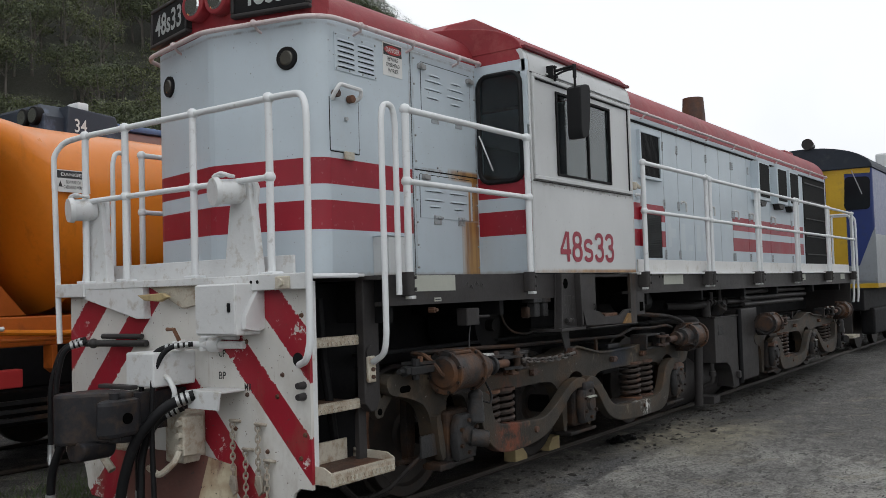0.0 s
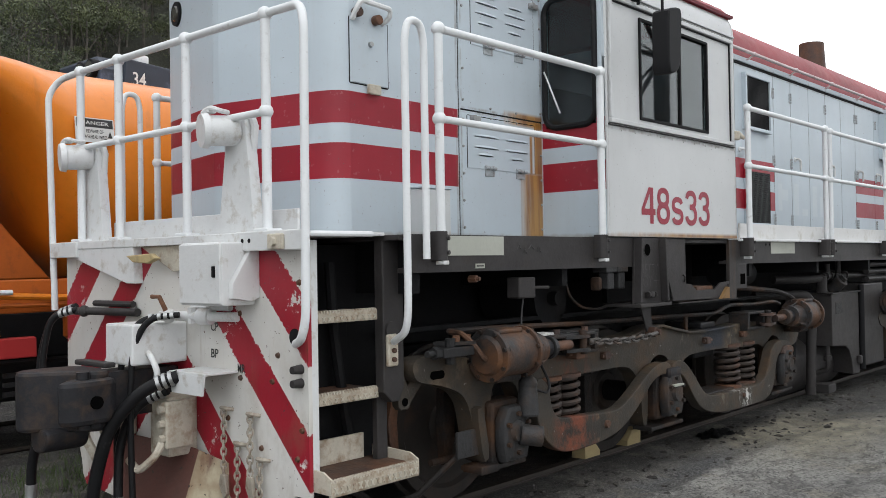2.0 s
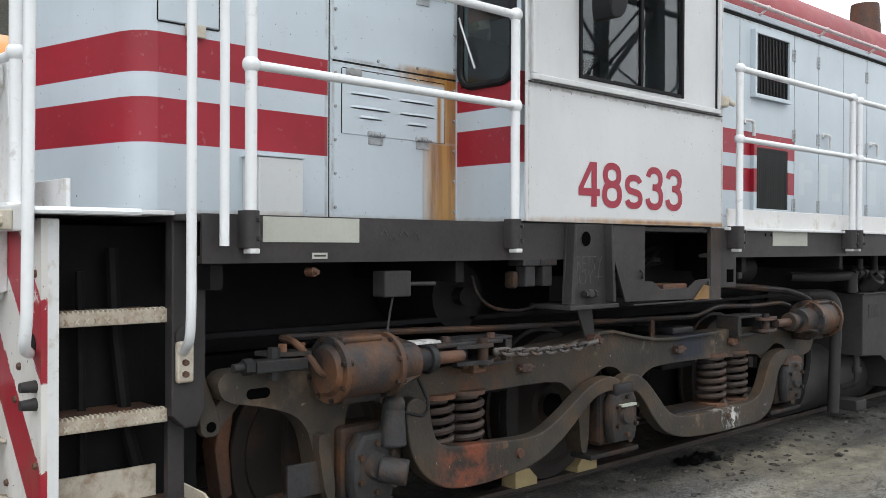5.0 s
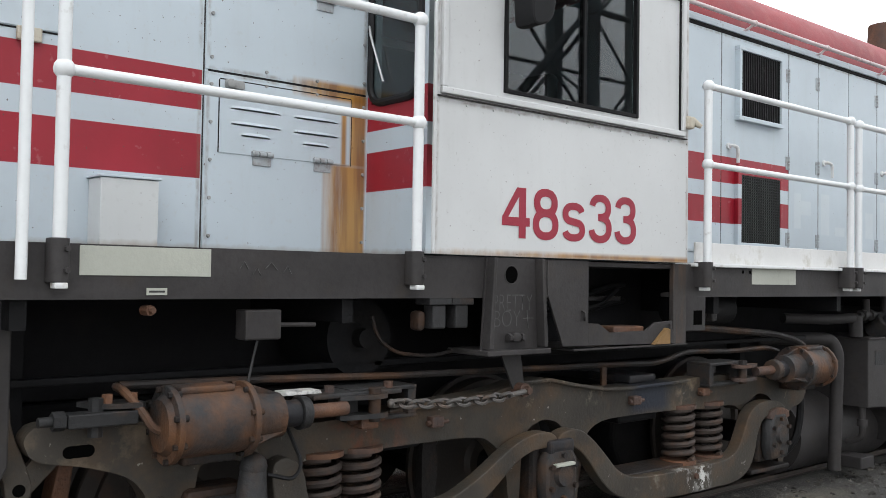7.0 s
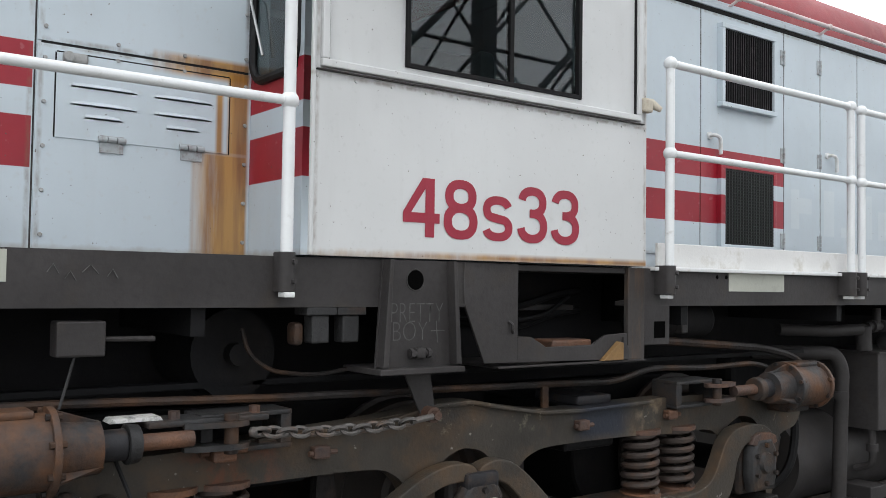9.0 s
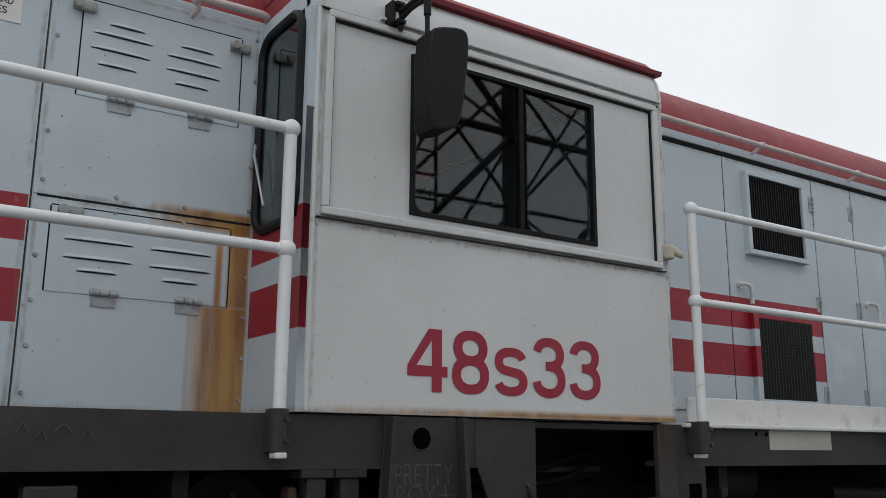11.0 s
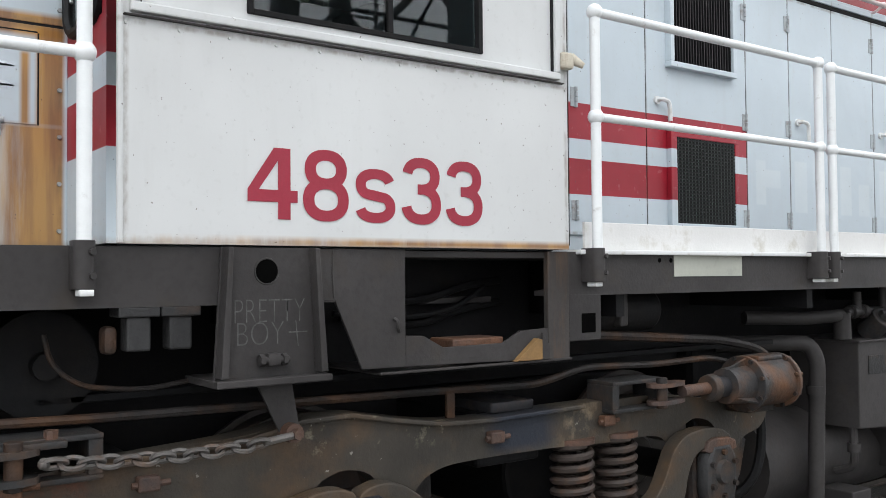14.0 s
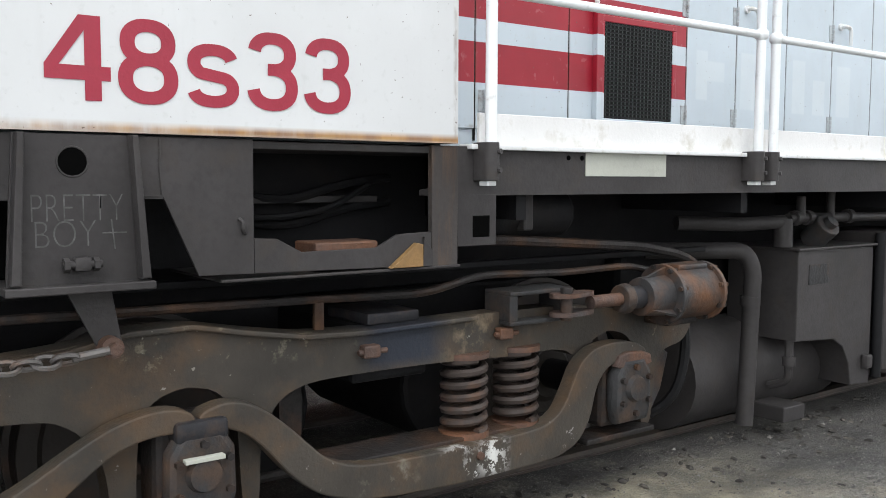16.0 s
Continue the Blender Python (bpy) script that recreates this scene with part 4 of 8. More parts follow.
def running_character(ch, yc, z0, w, h):
    """One bold grotesque character, built from strokes."""
    t = 0.050
    bm = new_bm()
    ry, lo, hi, mid = (w - t) / 2, z0 + 0.43 * t, z0 + h - 0.43 * t, z0 + 0.525 * h
    up, dn = ((mid + hi) / 2, (hi - mid) / 2), ((mid + lo) / 2, (mid - lo) / 2)
    if ch == "8":
        stroke(bm, oval(yc, up[0], ry * 0.90, up[1], 0, 360, 40)[:-1], t, CX + 0.003, True)
        stroke(bm, oval(yc, dn[0], ry, dn[1], 0, 360, 40)[:-1], t, CX + 0.0034, True)
    elif ch == "3":
        stroke(bm, oval(yc, up[0], ry * 0.92, up[1], 172, -84) + [(yc - 0.25 * ry, mid)], t, CX + 0.003)
        stroke(bm, oval(yc, dn[0], ry, dn[1], 80, -172), t, CX + 0.0034)
    else:
        mid = z0 + 0.5 * h
        stroke(bm, oval(yc, (mid + hi) / 2, ry * 0.96, (hi - mid) / 2, 14, 236) + oval(yc, (mid + lo) / 2, ry, (mid - lo) / 2, 56, -168), t * 0.96, CX + 0.003)
    part("numeral", bm, m_redletter, loco, "red running number character")


for k, (ch, tall) in enumerate((("8", 0.284), ("s", 0.223), ("3", 0.284), ("3", 0.284)), 1):
    running_character(ch, 3.234 + 0.2294 * k, 1.8545, 0.205 if ch != "s" else 0.196, tall)

# door mirror on bracket
mp = part("mirror", prism(new_bm(), rounded([(3.045, 3.37), (3.075, 3.40), (3.20, 3.43), (3.245, 3.41), (3.245, 3.30), (3.212, 3.02), (3.175, 2.955), (3.095, 2.925), (3.048, 2.935), (3.040, 3.05)], 1, 0.25), "x", 1.60, 1.74, 0.012), m_shell, loco, "black rear-view mirror")
part("mirror_glass", box(new_bm(), (1.594, 3.08, 2.99), (1.599, 3.19, 3.36), 0.001), m_mirror, mp)
part("mirror_rod", tube(new_bm(), [(1.68, 3.062, 3.50), (1.68, 3.062, 3.36)], 0.011, 10), m_shell, mp)
part("mirror_sleeve", cyl(new_bm(), (1.68, 3.062, 3.592), (1.68, 3.062, 3.47), 0.017, 0.017, 14, 0.003), m_shell, mp)
bm = tube(new_bm(), [(1.50, 3.03, 3.550), (1.58, 3.04, 3.562), (1.68, 3.062, 3.580)], 0.013, 8)
tube(bm, [(1.50, 3.03, 3.510), (1.57, 3.038, 3.535), (1.62, 3.05, 3.548), (1.68, 3.062, 3.550)], 0.011, 8, 0.03)
part("mirror_arm", bm, m_shell, mp)
bracket = part("mirror_bracket", box(box(box(new_bm(), (1.44, 2.985, 3.49), (1.505, 3.005, 3.598), 0.003), (1.44, 3.005, 3.58), (1.515, 3.05, 3.598), 0.003), (1.44, 3.005, 3.49), (1.525, 3.05, 3.508), 0.003), m_shell, mp)
part("bolt", cyl(cyl(new_bm(), (1.50, 3.035, 3.585), (1.50, 3.035, 3.472), 0.009, 0.009, 10), (1.50, 3.035, 3.482), (1.50, 3.035, 3.462), 0.015, 0.012, 8), m_shell, bracket)
bm = box(new_bm(), (CX, 4.72, 2.62), (CX + 0.05, 4.79, 2.70), 0.012)
cyl(bm, (CX + 0.02, 4.79, 2.68), (CX + 0.06, 4.84, 2.64), 0.03, 0.015, 10)
part("corner_lug", bm, m_tread, loco)

# ---- long hood ----
part("long_hood", box(new_bm(), (-HX, Y2, 1.75), (HX, 15.72, 3.67), 0.006), m_long, loco, "white long hood with red bands")
part("long_hood_roof", arched_roof(Y2 - 0.02, 15.75, HX - 0.005, 3.665, 4.20), m_roof, loco, "faded red long hood roof")
# near black for the door joints and for the painted eaves shadow
m_seam_shadow = surface("dark_seam_and_shadow", (0.010, 0.010, 0.010), 0.9)
# dark strip drawn in as the shadow line below the eaves
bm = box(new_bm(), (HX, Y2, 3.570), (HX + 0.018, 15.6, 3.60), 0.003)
part("eaves_shadow_strip", bm, m_seam_shadow, loco, "dark strip painted in for the shadow under the eaves")
bm = box(new_bm(), (HX, Y2, 3.602), (HX + 0.022, 15.6, 3.64), 0.006)
part("eaves_moulding", bm, m_long, loco)


def hood_door(y0, y1, z0=1.86, z1=3.575, hinged="r"):
    bm = box(new_bm(), (HX, y0 + 0.004, z0), (HX + 0.012, y1 - 0.004, z1), 0.003)
    d = part("hood_door", bm, m_long, loco, "tall white engine access door")
    for z in (2.0, 2.64, 3.38) if hinged else ():
        y = y1 - 0.02 if hinged == "r" else y0 + 0.045
        bm = box(new_bm(), (HX + 0.012, y - 0.028, z - 0.055), (HX + 0.017, y + 0.012, z + 0.055), 0.002)
        for k in range(4):
            cyl(bm, (HX + 0.02, y + 0.01, z - 0.058 + 0.03 * k), (HX + 0.02, y + 0.01, z - 0.034 + 0.03 * k), 0.011, seg=8)
        part("hinge", bm, m_hinge, d, "knuckled steel hinge")
    return d


def door_handle(d, y, z=2.695):
    bm = tube(new_bm(), [(HX + 0.01, y, z), (HX + 0.05, y + 0.005, z + 0.004), (HX + 0.055, y + 0.075, z - 0.004), (HX + 0.050, y + 0.085, z - 0.125)], 0.014, 8, 0.035)
    cyl(bm, (HX + 0.01, y, z), (HX + 0.028, y, z), 0.026, seg=12)
    part("handle", bm, m_white, d, "white lift handle")


EDGES = (4.80, 5.285, 5.935, 6.925, 7.42, 7.97, 8.53, 9.07, 9.62, 10.40, 11.60, 12.90, 13.75)
for k, (a, b) in enumerate(zip(EDGES, EDGES[1:])):
    part("door_gap", box(new_bm(), (HX, b - 0.005, 1.80), (HX + 0.008, b + 0.005, 3.58)), m_seam_shadow, loco)
    d = hood_door(a, b, hinged="" if k == 4 or k == 6 else "r" if k in (2, 3, 5, 7) else "l")
    if k in (2, 4, 6, 8, 9, 10):
        door_handle(d, a + 0.09)


m_mesh = surface("greenish_core", (0.014, 0.022, 0.019), 0.4, 0.2, 0.3, 9, (0.05, 0.10, 0.08), 0.25, 30)


def grille(y0, y1, z0, z1, proud, frame_mat, bars, vertical):
    bm = new_bm()
    f = 0.035
    for a, b, c, d in ((y0 - f, y1 + f, z1, z1 + f), (y0 - f, y1 + f, z0 - f, z0), (y0 - f, y0, z0, z1), (y1, y1 + f, z0, z1)):
        box(bm, (HX, a, c), (HX + proud, b, d), 0.004)
    g = part("grille", bm, frame_mat, loco, "black intake grille")
    part("backing", box(new_bm(), (HX, y0, z0), (HX + 0.016, y1, z1)), m_grille, g)
    for k in range(bars):
        t = (k + 0.5) / bars
        bm = new_bm()
        if vertical:
            y = y0 + (y1 - y0) * t
            box(bm, (HX + 0.016, y - 0.004, z0), (HX + proud - 0.015, y + 0.004, z1))
        else:
            z = z0 + (z1 - z0) * t
            box(bm, (HX + 0.016, y0, z - 0.004), (HX + max(proud - 0.012, 0.019), y1, z + 0.004))
        part("bar", bm, m_rubber, g)
    return g


grille(6.15, 6.735, 2.945, 3.465, 0.06, m_long, 22, True)
low = grille(6.205, 6.785, 1.95, 2.485, 0.022, m_long, 24, False)
for k in range(18):
    y = 6.205 + 0.58 * (k + 0.5) / 18
    part("wire", box(new_bm(), (HX + 0.010, y - 0.004, 1.95), (HX + 0.0185, y + 0.004, 2.485)), m_mesh, low)
part("guide_strip", box(new_bm(), (HX + 0.012, 6.115, 1.90), (HX + 0.05, 6.165, 2.56), 0.004), m_long, low)
for y in (10.62, 11.68, 12.45):
    bm = prism(new_bm(), [(y, 2.93), (y + 0.62, 2.93), (y + 0.62, 3.56), (y, 3.56)], "x", HX, HX + 0.14, 0.008)
    bx = part("louvre_box", bm, m_long, loco, "protruding white air intake box")
    part("mesh_panel", box(new_bm(), (HX + 0.14, y + 0.06, 2.98), (HX + 0.146, y + 0.57, 3.52)), m_grille, bx)
    part("drain", prism(new_bm(), [(y + 0.1, 2.93), (y + 0.5, 2.93), (y + 0.4, 2.84), (y + 0.2, 2.84)], "x", HX, HX + 0.12, 0.01), m_dark, bx)
rad = part("radiator_opening", box(new_bm(), (HX, 13.9, 1.88), (HX + 0.012, 15.60, 3.62)), m_grille, loco, "large black radiator opening")
for k in range(5):
    part("bar", box(new_bm(), (HX + 0.012, 13.95, 2.1 + k * 0.34), (HX + 0.03, 15.55, 2.12 + k * 0.34)), m_dark, rad)
st = part("exhaust", cyl(new_bm(), (0, 10.72, 3.9), (0, 10.72, 4.72), 0.22, 0.17, 24), m_rust, loco, "rusty brown exhaust stack")
part("stack_mouth", cyl(new_bm(), (0, 10.72, 4.715), (0, 10.72, 4.724), 0.15, seg=24), m_black, st)
for y, x in ((6.6, 0.35), (12.0, 0.3), (7.3, 0.5)):
    part("roof_lug", tube(new_bm(), [(x, y, 3.96), (x, y, 4.07), (x, y + 0.16, 4.07), (x, y + 0.16, 3.96)], 0.012, 8, 0.03), m_white, loco)
bm = new_bm()
for k in range(7):
    box(bm, (0.15, 12.6 + k * 0.3, 4.0), (0.55, 12.75 + k * 0.3, 4.09), 0.02)
part("roof_vent", bm, m_rust, loco)
part("roof_hatch", box(new_bm(), (-0.4, 14.4, 4.0), (0.5, 15.0, 4.2), 0.02), m_roof, loco)
# white kick board along the walkway
part("kick_board", box(new_bm(), (1.385, 4.93, 1.748), (1.405, 15.22, 1.897), 0.004), surface("chipped_white_board", (0.70, 0.70, 0.69), 0.5, 0, 0.05, 3, (0.42, 0.39, 0.32), 0.35, 6), loco, "white kick board with flaking paint")
part("walkway_lip", box(new_bm(), (1.36, 4.85, 1.735), (1.455, 15.22, 1.758), 0.004), m_white, loco)


# ---- handrails ----
def stanchion(parent, x, y, z0, z1, r=0.023):
    part("post", cyl(new_bm(), (x, y, z0), (x, y, z1), r, seg=12), m_rail, parent)


def knob(parent, p, r=0.04):
    part("ball_joint", ball(new_bm(), p, r), m_rail, parent)


def foot_bracket(parent, s, x, y):
    cx = abs(x)
    pts = [(s * (SX + 0.001), y - 0.034), (s * cx, y - 0.037)] + [(s * (cx + 0.037 * math.cos(radians(a))), y + 0.037 * math.sin(radians(a))) for a in range(-60, 61, 30)] + [(s * cx, y + 0.037), (s * (SX + 0.001), y + 0.034)]
    bm = prism(new_bm(), pts, "z", 1.60, 1.765, 0.004)
    b = part("foot_bracket", bm, m_dark, parent, "dark grey handrail bracket")
    part("white_tag", box(new_bm(), (min(s * (SX + .03), s * (SX + .10)), y - 0.024, 1.578), (max(s * (SX + .03), s * (SX + .09)), y + 0.024, 1.60), 0.004), m_white, b)
    for z in (1.645, 1.725):
        part("bolt", cyl(new_bm(), (s * (cx + 0.026), y + 0.014, z), (s * (cx + 0.046), y + 0.020, z), 0.012, seg=6), m_dark, b)


def side_rail(s, posts, top, mid, out=1.50, label="white tubular handrail"):
    x = s * out
    y0, y1 = posts[0], posts[-1]
    bm = tube(new_bm(), [(x, y0, top), (x, y1, top)], 0.023, 12)
    tube(bm, [(x, y0, mid), (x, y1, mid)], 0.021, 12)
    r = part("handrail", bm, m_rail, loco, label)
    for y in posts:
        stanchion(r, x, y, 1.60, top, 0.026)
        knob(r, (x, y, top)), knob(r, (x, y, mid))
        foot_bracket(r, s, x, y)


for s in (1, -1):
    side_rail(s, (0.862, 2.535), 2.898, 2.393, 1.472)
    side_rail(s, (4.918, 6.845), 2.918, 2.403)
    for a, b in ((6.985, 8.89), (9.02, 10.97), (11.10, 13.10), (13.23, 15.22)):
        side_rail(s, (a, b), 2.905, 2.395)
    # looped grab rail by the steps
    x = s * 1.485
    pts = [(x, 0.728, 1.61), (x, 0.728, 2.80), (x, 0.700, 2.90), (x, 0.605, 2.90), (x, 0.578, 2.80), (x, 0.578, 1.34), (s * 1.46, 0.585, 1.22), (s * 1.32, 0.63, 1.16)]
    g = part("grab_rail", tube(new_bm(), pts, 0.021, 10, 0.06), m_rail, loco, "white looped grab rail")
    part("flange", box(new_bm(), (min(s * 1.27, s * 1.30), 0.61, 1.02), (max(s * 1.27, s * 1.30), 0.69, 1.20), 0.012), m_tread, g, "cream bolted flange")
    for z in (1.06, 1.11, 1.16):
        part("bolt", cyl(new_bm(), (s * 1.30, 0.645, z), (s * 1.318, 0.645, z), 0.014, seg=6), m_rust, g)

# front platform rail
ZT, ZM, FY = 2.925, 2.405, 0.06
bm = tube(new_bm(), [(-1.37, 0.0, 1.3), (-1.40, -0.02, 2.80), (-1.34, 0.03, 2.90), (-1.15, FY, ZT), (1.10, FY, ZT), (1.30, 0.02, ZT - 0.02), (1.375, -0.02, 2.80), (1.375, -0.03, 1.33), (1.34, -0.03, 1.22), (1.22, 0.03, 1.19)], 0.0225, 12, 0.10)
fr = part("front_rail", bm, m_rail, loco, "white tubular end platform handrail")
part("mid_rail", tube(new_bm(), [(-1.09, FY, ZM), (0.96, FY, ZM)], 0.021, 12), m_rail, fr)
for x in (-1.09, -0.58, 0.20, 0.96):
    stanchion(fr, x, FY, 1.76, ZT, 0.026)
    knob(fr, (x, FY, ZT)), knob(fr, (x, FY, ZM))
    part("foot", box(new_bm(), (x - 0.06, FY - 0.05, 1.765), (x + 0.06, FY + 0.05, 1.785), 0.006), m_rail, fr)

# ---- front end ----
part("front_deck", prism(new_bm(), [(-1.37, 0.0), (-1.2, -0.01), (1.2, -0.01), (1.35, 0.0), (1.35, 0.10), (1.29, 0.6), (-1.29, 0.6), (-1.37, 0.10)], "z", 1.74, 1.76, 0.004), m_white, loco, "white front platform")
bm = box(new_bm(), (0.80, -0.03, 1.665), (1.355, 0.0, 1.768), 0.006)
fl = part("deck_lip", bm, m_white, loco, "white platform edge plate")
for x in (0.86, 0.92):
    part("bolt_hole", cyl(new_bm(), (x, -0.032, 1.72), (x, -0.029, 1.72), 0.012, seg=12), m_black, fl)
bm = box(new_bm(), (1.10, -0.055, 1.67), (1.22, -0.03, 1.75), 0.008)
cyl(bm, (1.16, -0.055, 1.71), (1.16, -0.075, 1.71), 0.025, seg=6)
part("socket", bm, m_tread, fl)
bm = box(new_bm(), (-1.38, -0.03, 1.66), (-1.0, 0.0, 1.765), 0.006)
part("deck_lip", bm, m_white, loco)
part("deck_edge", box(new_bm(), (-1.0, -0.015, 1.715), (0.80, 0.0, 1.765), 0.004), m_white, loco)
# support wedges below the deck
part("gusset", prism(new_bm(), [(-1.32, 1.715), (-0.30, 1.715), (-0.28, 1.49), (-0.38, 1.49)], "y", -0.01, 0.05, 0.004), m_white, loco, "white tapered deck gusset")
part("gusset", prism(new_bm(), [(-0.26, 1.715), (0.44, 1.715), (0.44, 1.60), (0.10, 1.56)], "y", 0.02, 0.05, 0.004), m_tread, loco)
part("rag", prism(new_bm(), [(-0.30, 1.66), (-0.02, 1.67), (0.05, 1.64), (-0.05, 1.61), (-0.22, 1.62)], "y", -0.06, -0.02, 0.008), m_timber, loco)
# pilot plate with cut-away lower corners
pilot = [(-1.29, 1.715), (1.29, 1.715), (1.29, 0.41), (-1.29, 0.41)]
foot = [(1.18, 0.41), (1.13, 0.37), (1.10, 0.28), (1.085, 0.20), (1.04, 0.14), (0.55, 0.11), (-0.55, 0.11), (-1.04, 0.14), (-1.085, 0.20), (-1.10, 0.28), (-1.13, 0.37), (-1.18, 0.41)]
pl = part("pilot_plate", prism(new_bm(), pilot, "y", 0.05, 0.075), m_chevron, loco, "white pilot plate with red chevrons")
part("lower_plate", prism(new_bm(), foot, "y", 0.051, 0.074), m_chevron, pl)
plough = prism(new_bm(), [(-0.60, 0.05), (-0.30, -0.16), (0.34, -0.16), (0.60, 0.05)], "z", 0.09, 0.50)
for v in plough.verts:
    if v.co.z > 0.4 and v.co.y < 0:
        v.co.y, v.co.z = 0.0, 0.56
part("plough", plough, m_brownplow, loco, "red oxide plough blade")
for x, z in [(0.72, 0.98), (1.0, 0.98), (1.22, 0.98), (0.72, 1.33), (1.2, 0.6), (0.9, 0.62), (1.23, 1.5), (-0.9, 0.9), (-1.2, 0.9), (0.60, 0.75), (1.05, 1.12), (1.24, 0.75)]:
    part("bolt", cyl(new_bm(), (x, 0.05, z), (x, 0.038, z), 0.017, 0.012, 8), m_rust, pl)
for z in (1.06, 0.99):
    part("bolt", cyl(new_bm(), (1.235, 0.05, z), (1.235, -0.01, z), 0.026, 0.02, 10), m_dark, pl)
for x, z in ((1.19, 1.22), (0.47, 1.38), (0.30, 0.95)):
    part("hole", cyl(new_bm(), (x, 0.0515, z), (x, 0.0475, z), 0.045, seg=20), m_black, pl)
part("side_skin", box(new_bm(), (1.262, 0.07, 0.45), (1.288, 0.12, 1.715), 0.003), m_white, loco)
for x, word, z in ((0.48, "CP", 1.25), (0.48, "BP", 1.10), (0.73, "MR", 1.03)):
    lettering("stencil", word, m_signink, loco, facing((x, 0.049, z), (0, -1, 0)), width=0.07, height=0.05, bold=0.01)

# cabinet under the deck
bm = box(new_bm(), (0.47, -0.16, 1.38), (0.86, 0.05, 1.715), 0.01)
cb = part("cabinet", bm, m_white, loco, "white steel locker")
part("cabinet_door", box(new_bm(), (0.475, -0.172, 1.39), (0.855, -0.158, 1.708), 0.006), m_white, cb)
part("lock", box(new_bm(), (0.79, -0.18, 1.53), (0.82, -0.171, 1.59), 0.006), m_black, cb)
part("side_plate", prism(new_bm(), [(0.0, 1.68), (0.05, 1.68), (0.05, 1.42), (0.0, 1.40), (-0.12, 1.42), (-0.12, 1.50)], "x", 0.86, 0.90, 0.004), m_white, cb)


# jumper-socket pedestals on the deck
def pedestal(x):
    bm = prism(new_bm(), [(x - 0.17, 1.765), (x + 0.17, 1.765), (x + 0.09, 2.42), (x - 0.07, 2.42)], "y", 0.10, 0.17, 0.006)
    p = part("socket_pedestal", bm, m_white, loco, "white tapered jumper socket pedestal")
    a, b = Vector((x + 0.0, 0.12, 2.345)), Vector((x - 0.055, -0.05, 2.335))
    bm = cyl(new_bm(), a, b, 0.085, 0.085, 24, 0.012)
    sk = part("socket_housing", bm, m_white, p)
    d = (b - a).normalized()
    part("socket_cap", cyl(new_bm(), b - d * 0.005, b + d * 0.03, 0.10, 0.092, 24), m_white, sk, "scuffed round socket cap")
    bm = tube(new_bm(), [b + Vector((-0.03, 0, 0.10)), b + Vector((0.04, 0.0, 0.125)), b + Vector((0.10, 0.03, 0.10)), a + Vector((-0.02, -0.05, 0.1))], 0.014, 8, 0.03)
    box(bm, (x - 0.08, -0.06, 2.43), (x - 0.02, 0.0, 2.46), 0.01)
    part("cap_lever", bm, m_white, sk)
    part("conduit", tube(new_bm(), [(x + 0.10, 0.14, 2.42), (x + 0.12, 0.15, 2.36), (x + 0.10, 0.15, 2.22)], 0.022, 8), m_white, p)


pedestal(0.62)
pedestal(-1.05)
part("toe_board", box(new_bm(), (-1.05, 0.27, 1.765), (0.95, 0.29, 1.90), 0.004), m_white, loco)

# coupler, buffer block, brackets
bm = prism(new_bm(), [(-0.11, 0.76), (0.13, 0.76), (0.11, 1.01), (-0.09, 1.01)], "y", -0.50, 0.05, 0.02)
cp = part("coupler", bm, m_bluepaint, loco, "black automatic coupler")
bm = prism(new_bm(), rounded([(-0.22, -0.38), (0.14, -0.38), (0.16, -0.50), (0.02, -0.58), (-0.03, -0.64), (-0.12, -0.78), (-0.25, -0.76), (-0.28, -0.60)], 2), "z", 0.70, 1.03, 0.022)
part("knuckle", bm, m_bluepaint, cp, "black coupler knuckle")
bm = prism(new_bm(), rounded([(0.02, -0.41), (0.20, -0.36), (0.23, -0.64), (0.16, -0.72), (0.06, -0.60)], 2), "z", 0.75, 0.99, 0.03)
cyl(bm, (0.13, -0.55, 0.72), (0.13, -0.55, 1.03), 0.035, seg=14)
part("knuckle_arm", bm, m_bluepaint, cp)
part("guard_arm", prism(new_bm(), rounded([(-0.20, 0.72), (0.04, 0.72), (0.0, 0.60), (-0.16, 0.58)], 2), "y", -0.70, -0.46, 0.015), m_bluepaint, cp)
part("knuckle_slot", cyl(new_bm(), (0.216, -0.52, 0.87), (0.232, -0.52, 0.87), 0.035, seg=16), m_void, cp)
part("coupler_bar", box(new_bm(), (-0.28, -0.40, 1.03), (0.08, -0.33, 1.06), 0.01), m_dark, cp)
bm = box(new_bm(), (-0.10, -0.30, 1.04), (0.20, 0.05, 1.27), 0.012)
part("coupler_pocket", bm, m_white, loco, "white coupler housing")
bm = box(new_bm(), (0.36, -0.17, 1.005), (0.70, 0.05, 1.018), 0.003)
prism(bm, [(0.36, 1.006), (0.70, 1.006), (0.68, 0.90), (0.39, 0.90)], "y", -0.172, -0.16)
part("pipe_shelf", bm, m_white, loco, "white pipe bracket shelf")
bm = tube(new_bm(), [(0.72, 0.03, 1.31), (0.30, -0.05, 1.31), (0.16, -0.10, 1.31)], 0.027, 12)
cyl(bm, (0.52, 0.0, 1.31), (0.44, -0.02, 1.31), 0.048, seg=12)
ball(bm, (0.22, -0.08, 1.31), 0.042)
tube(bm, [(0.66, 0.03, 1.36), (0.34, 0.0, 1.36)], 0.02, 8)
cyl(bm, (0.38, -0.03, 1.27), (0.38, -0.03, 1.36), 0.03, seg=8)
part("cock_valve", bm, m_white, loco, "white air cock on pipe")
part("cock_lever", tube(new_bm(), [(0.22, -0.10, 1.34), (0.20, -0.13, 1.42), (0.14, -0.14, 1.42)], 0.014, 8), m_rust, loco)
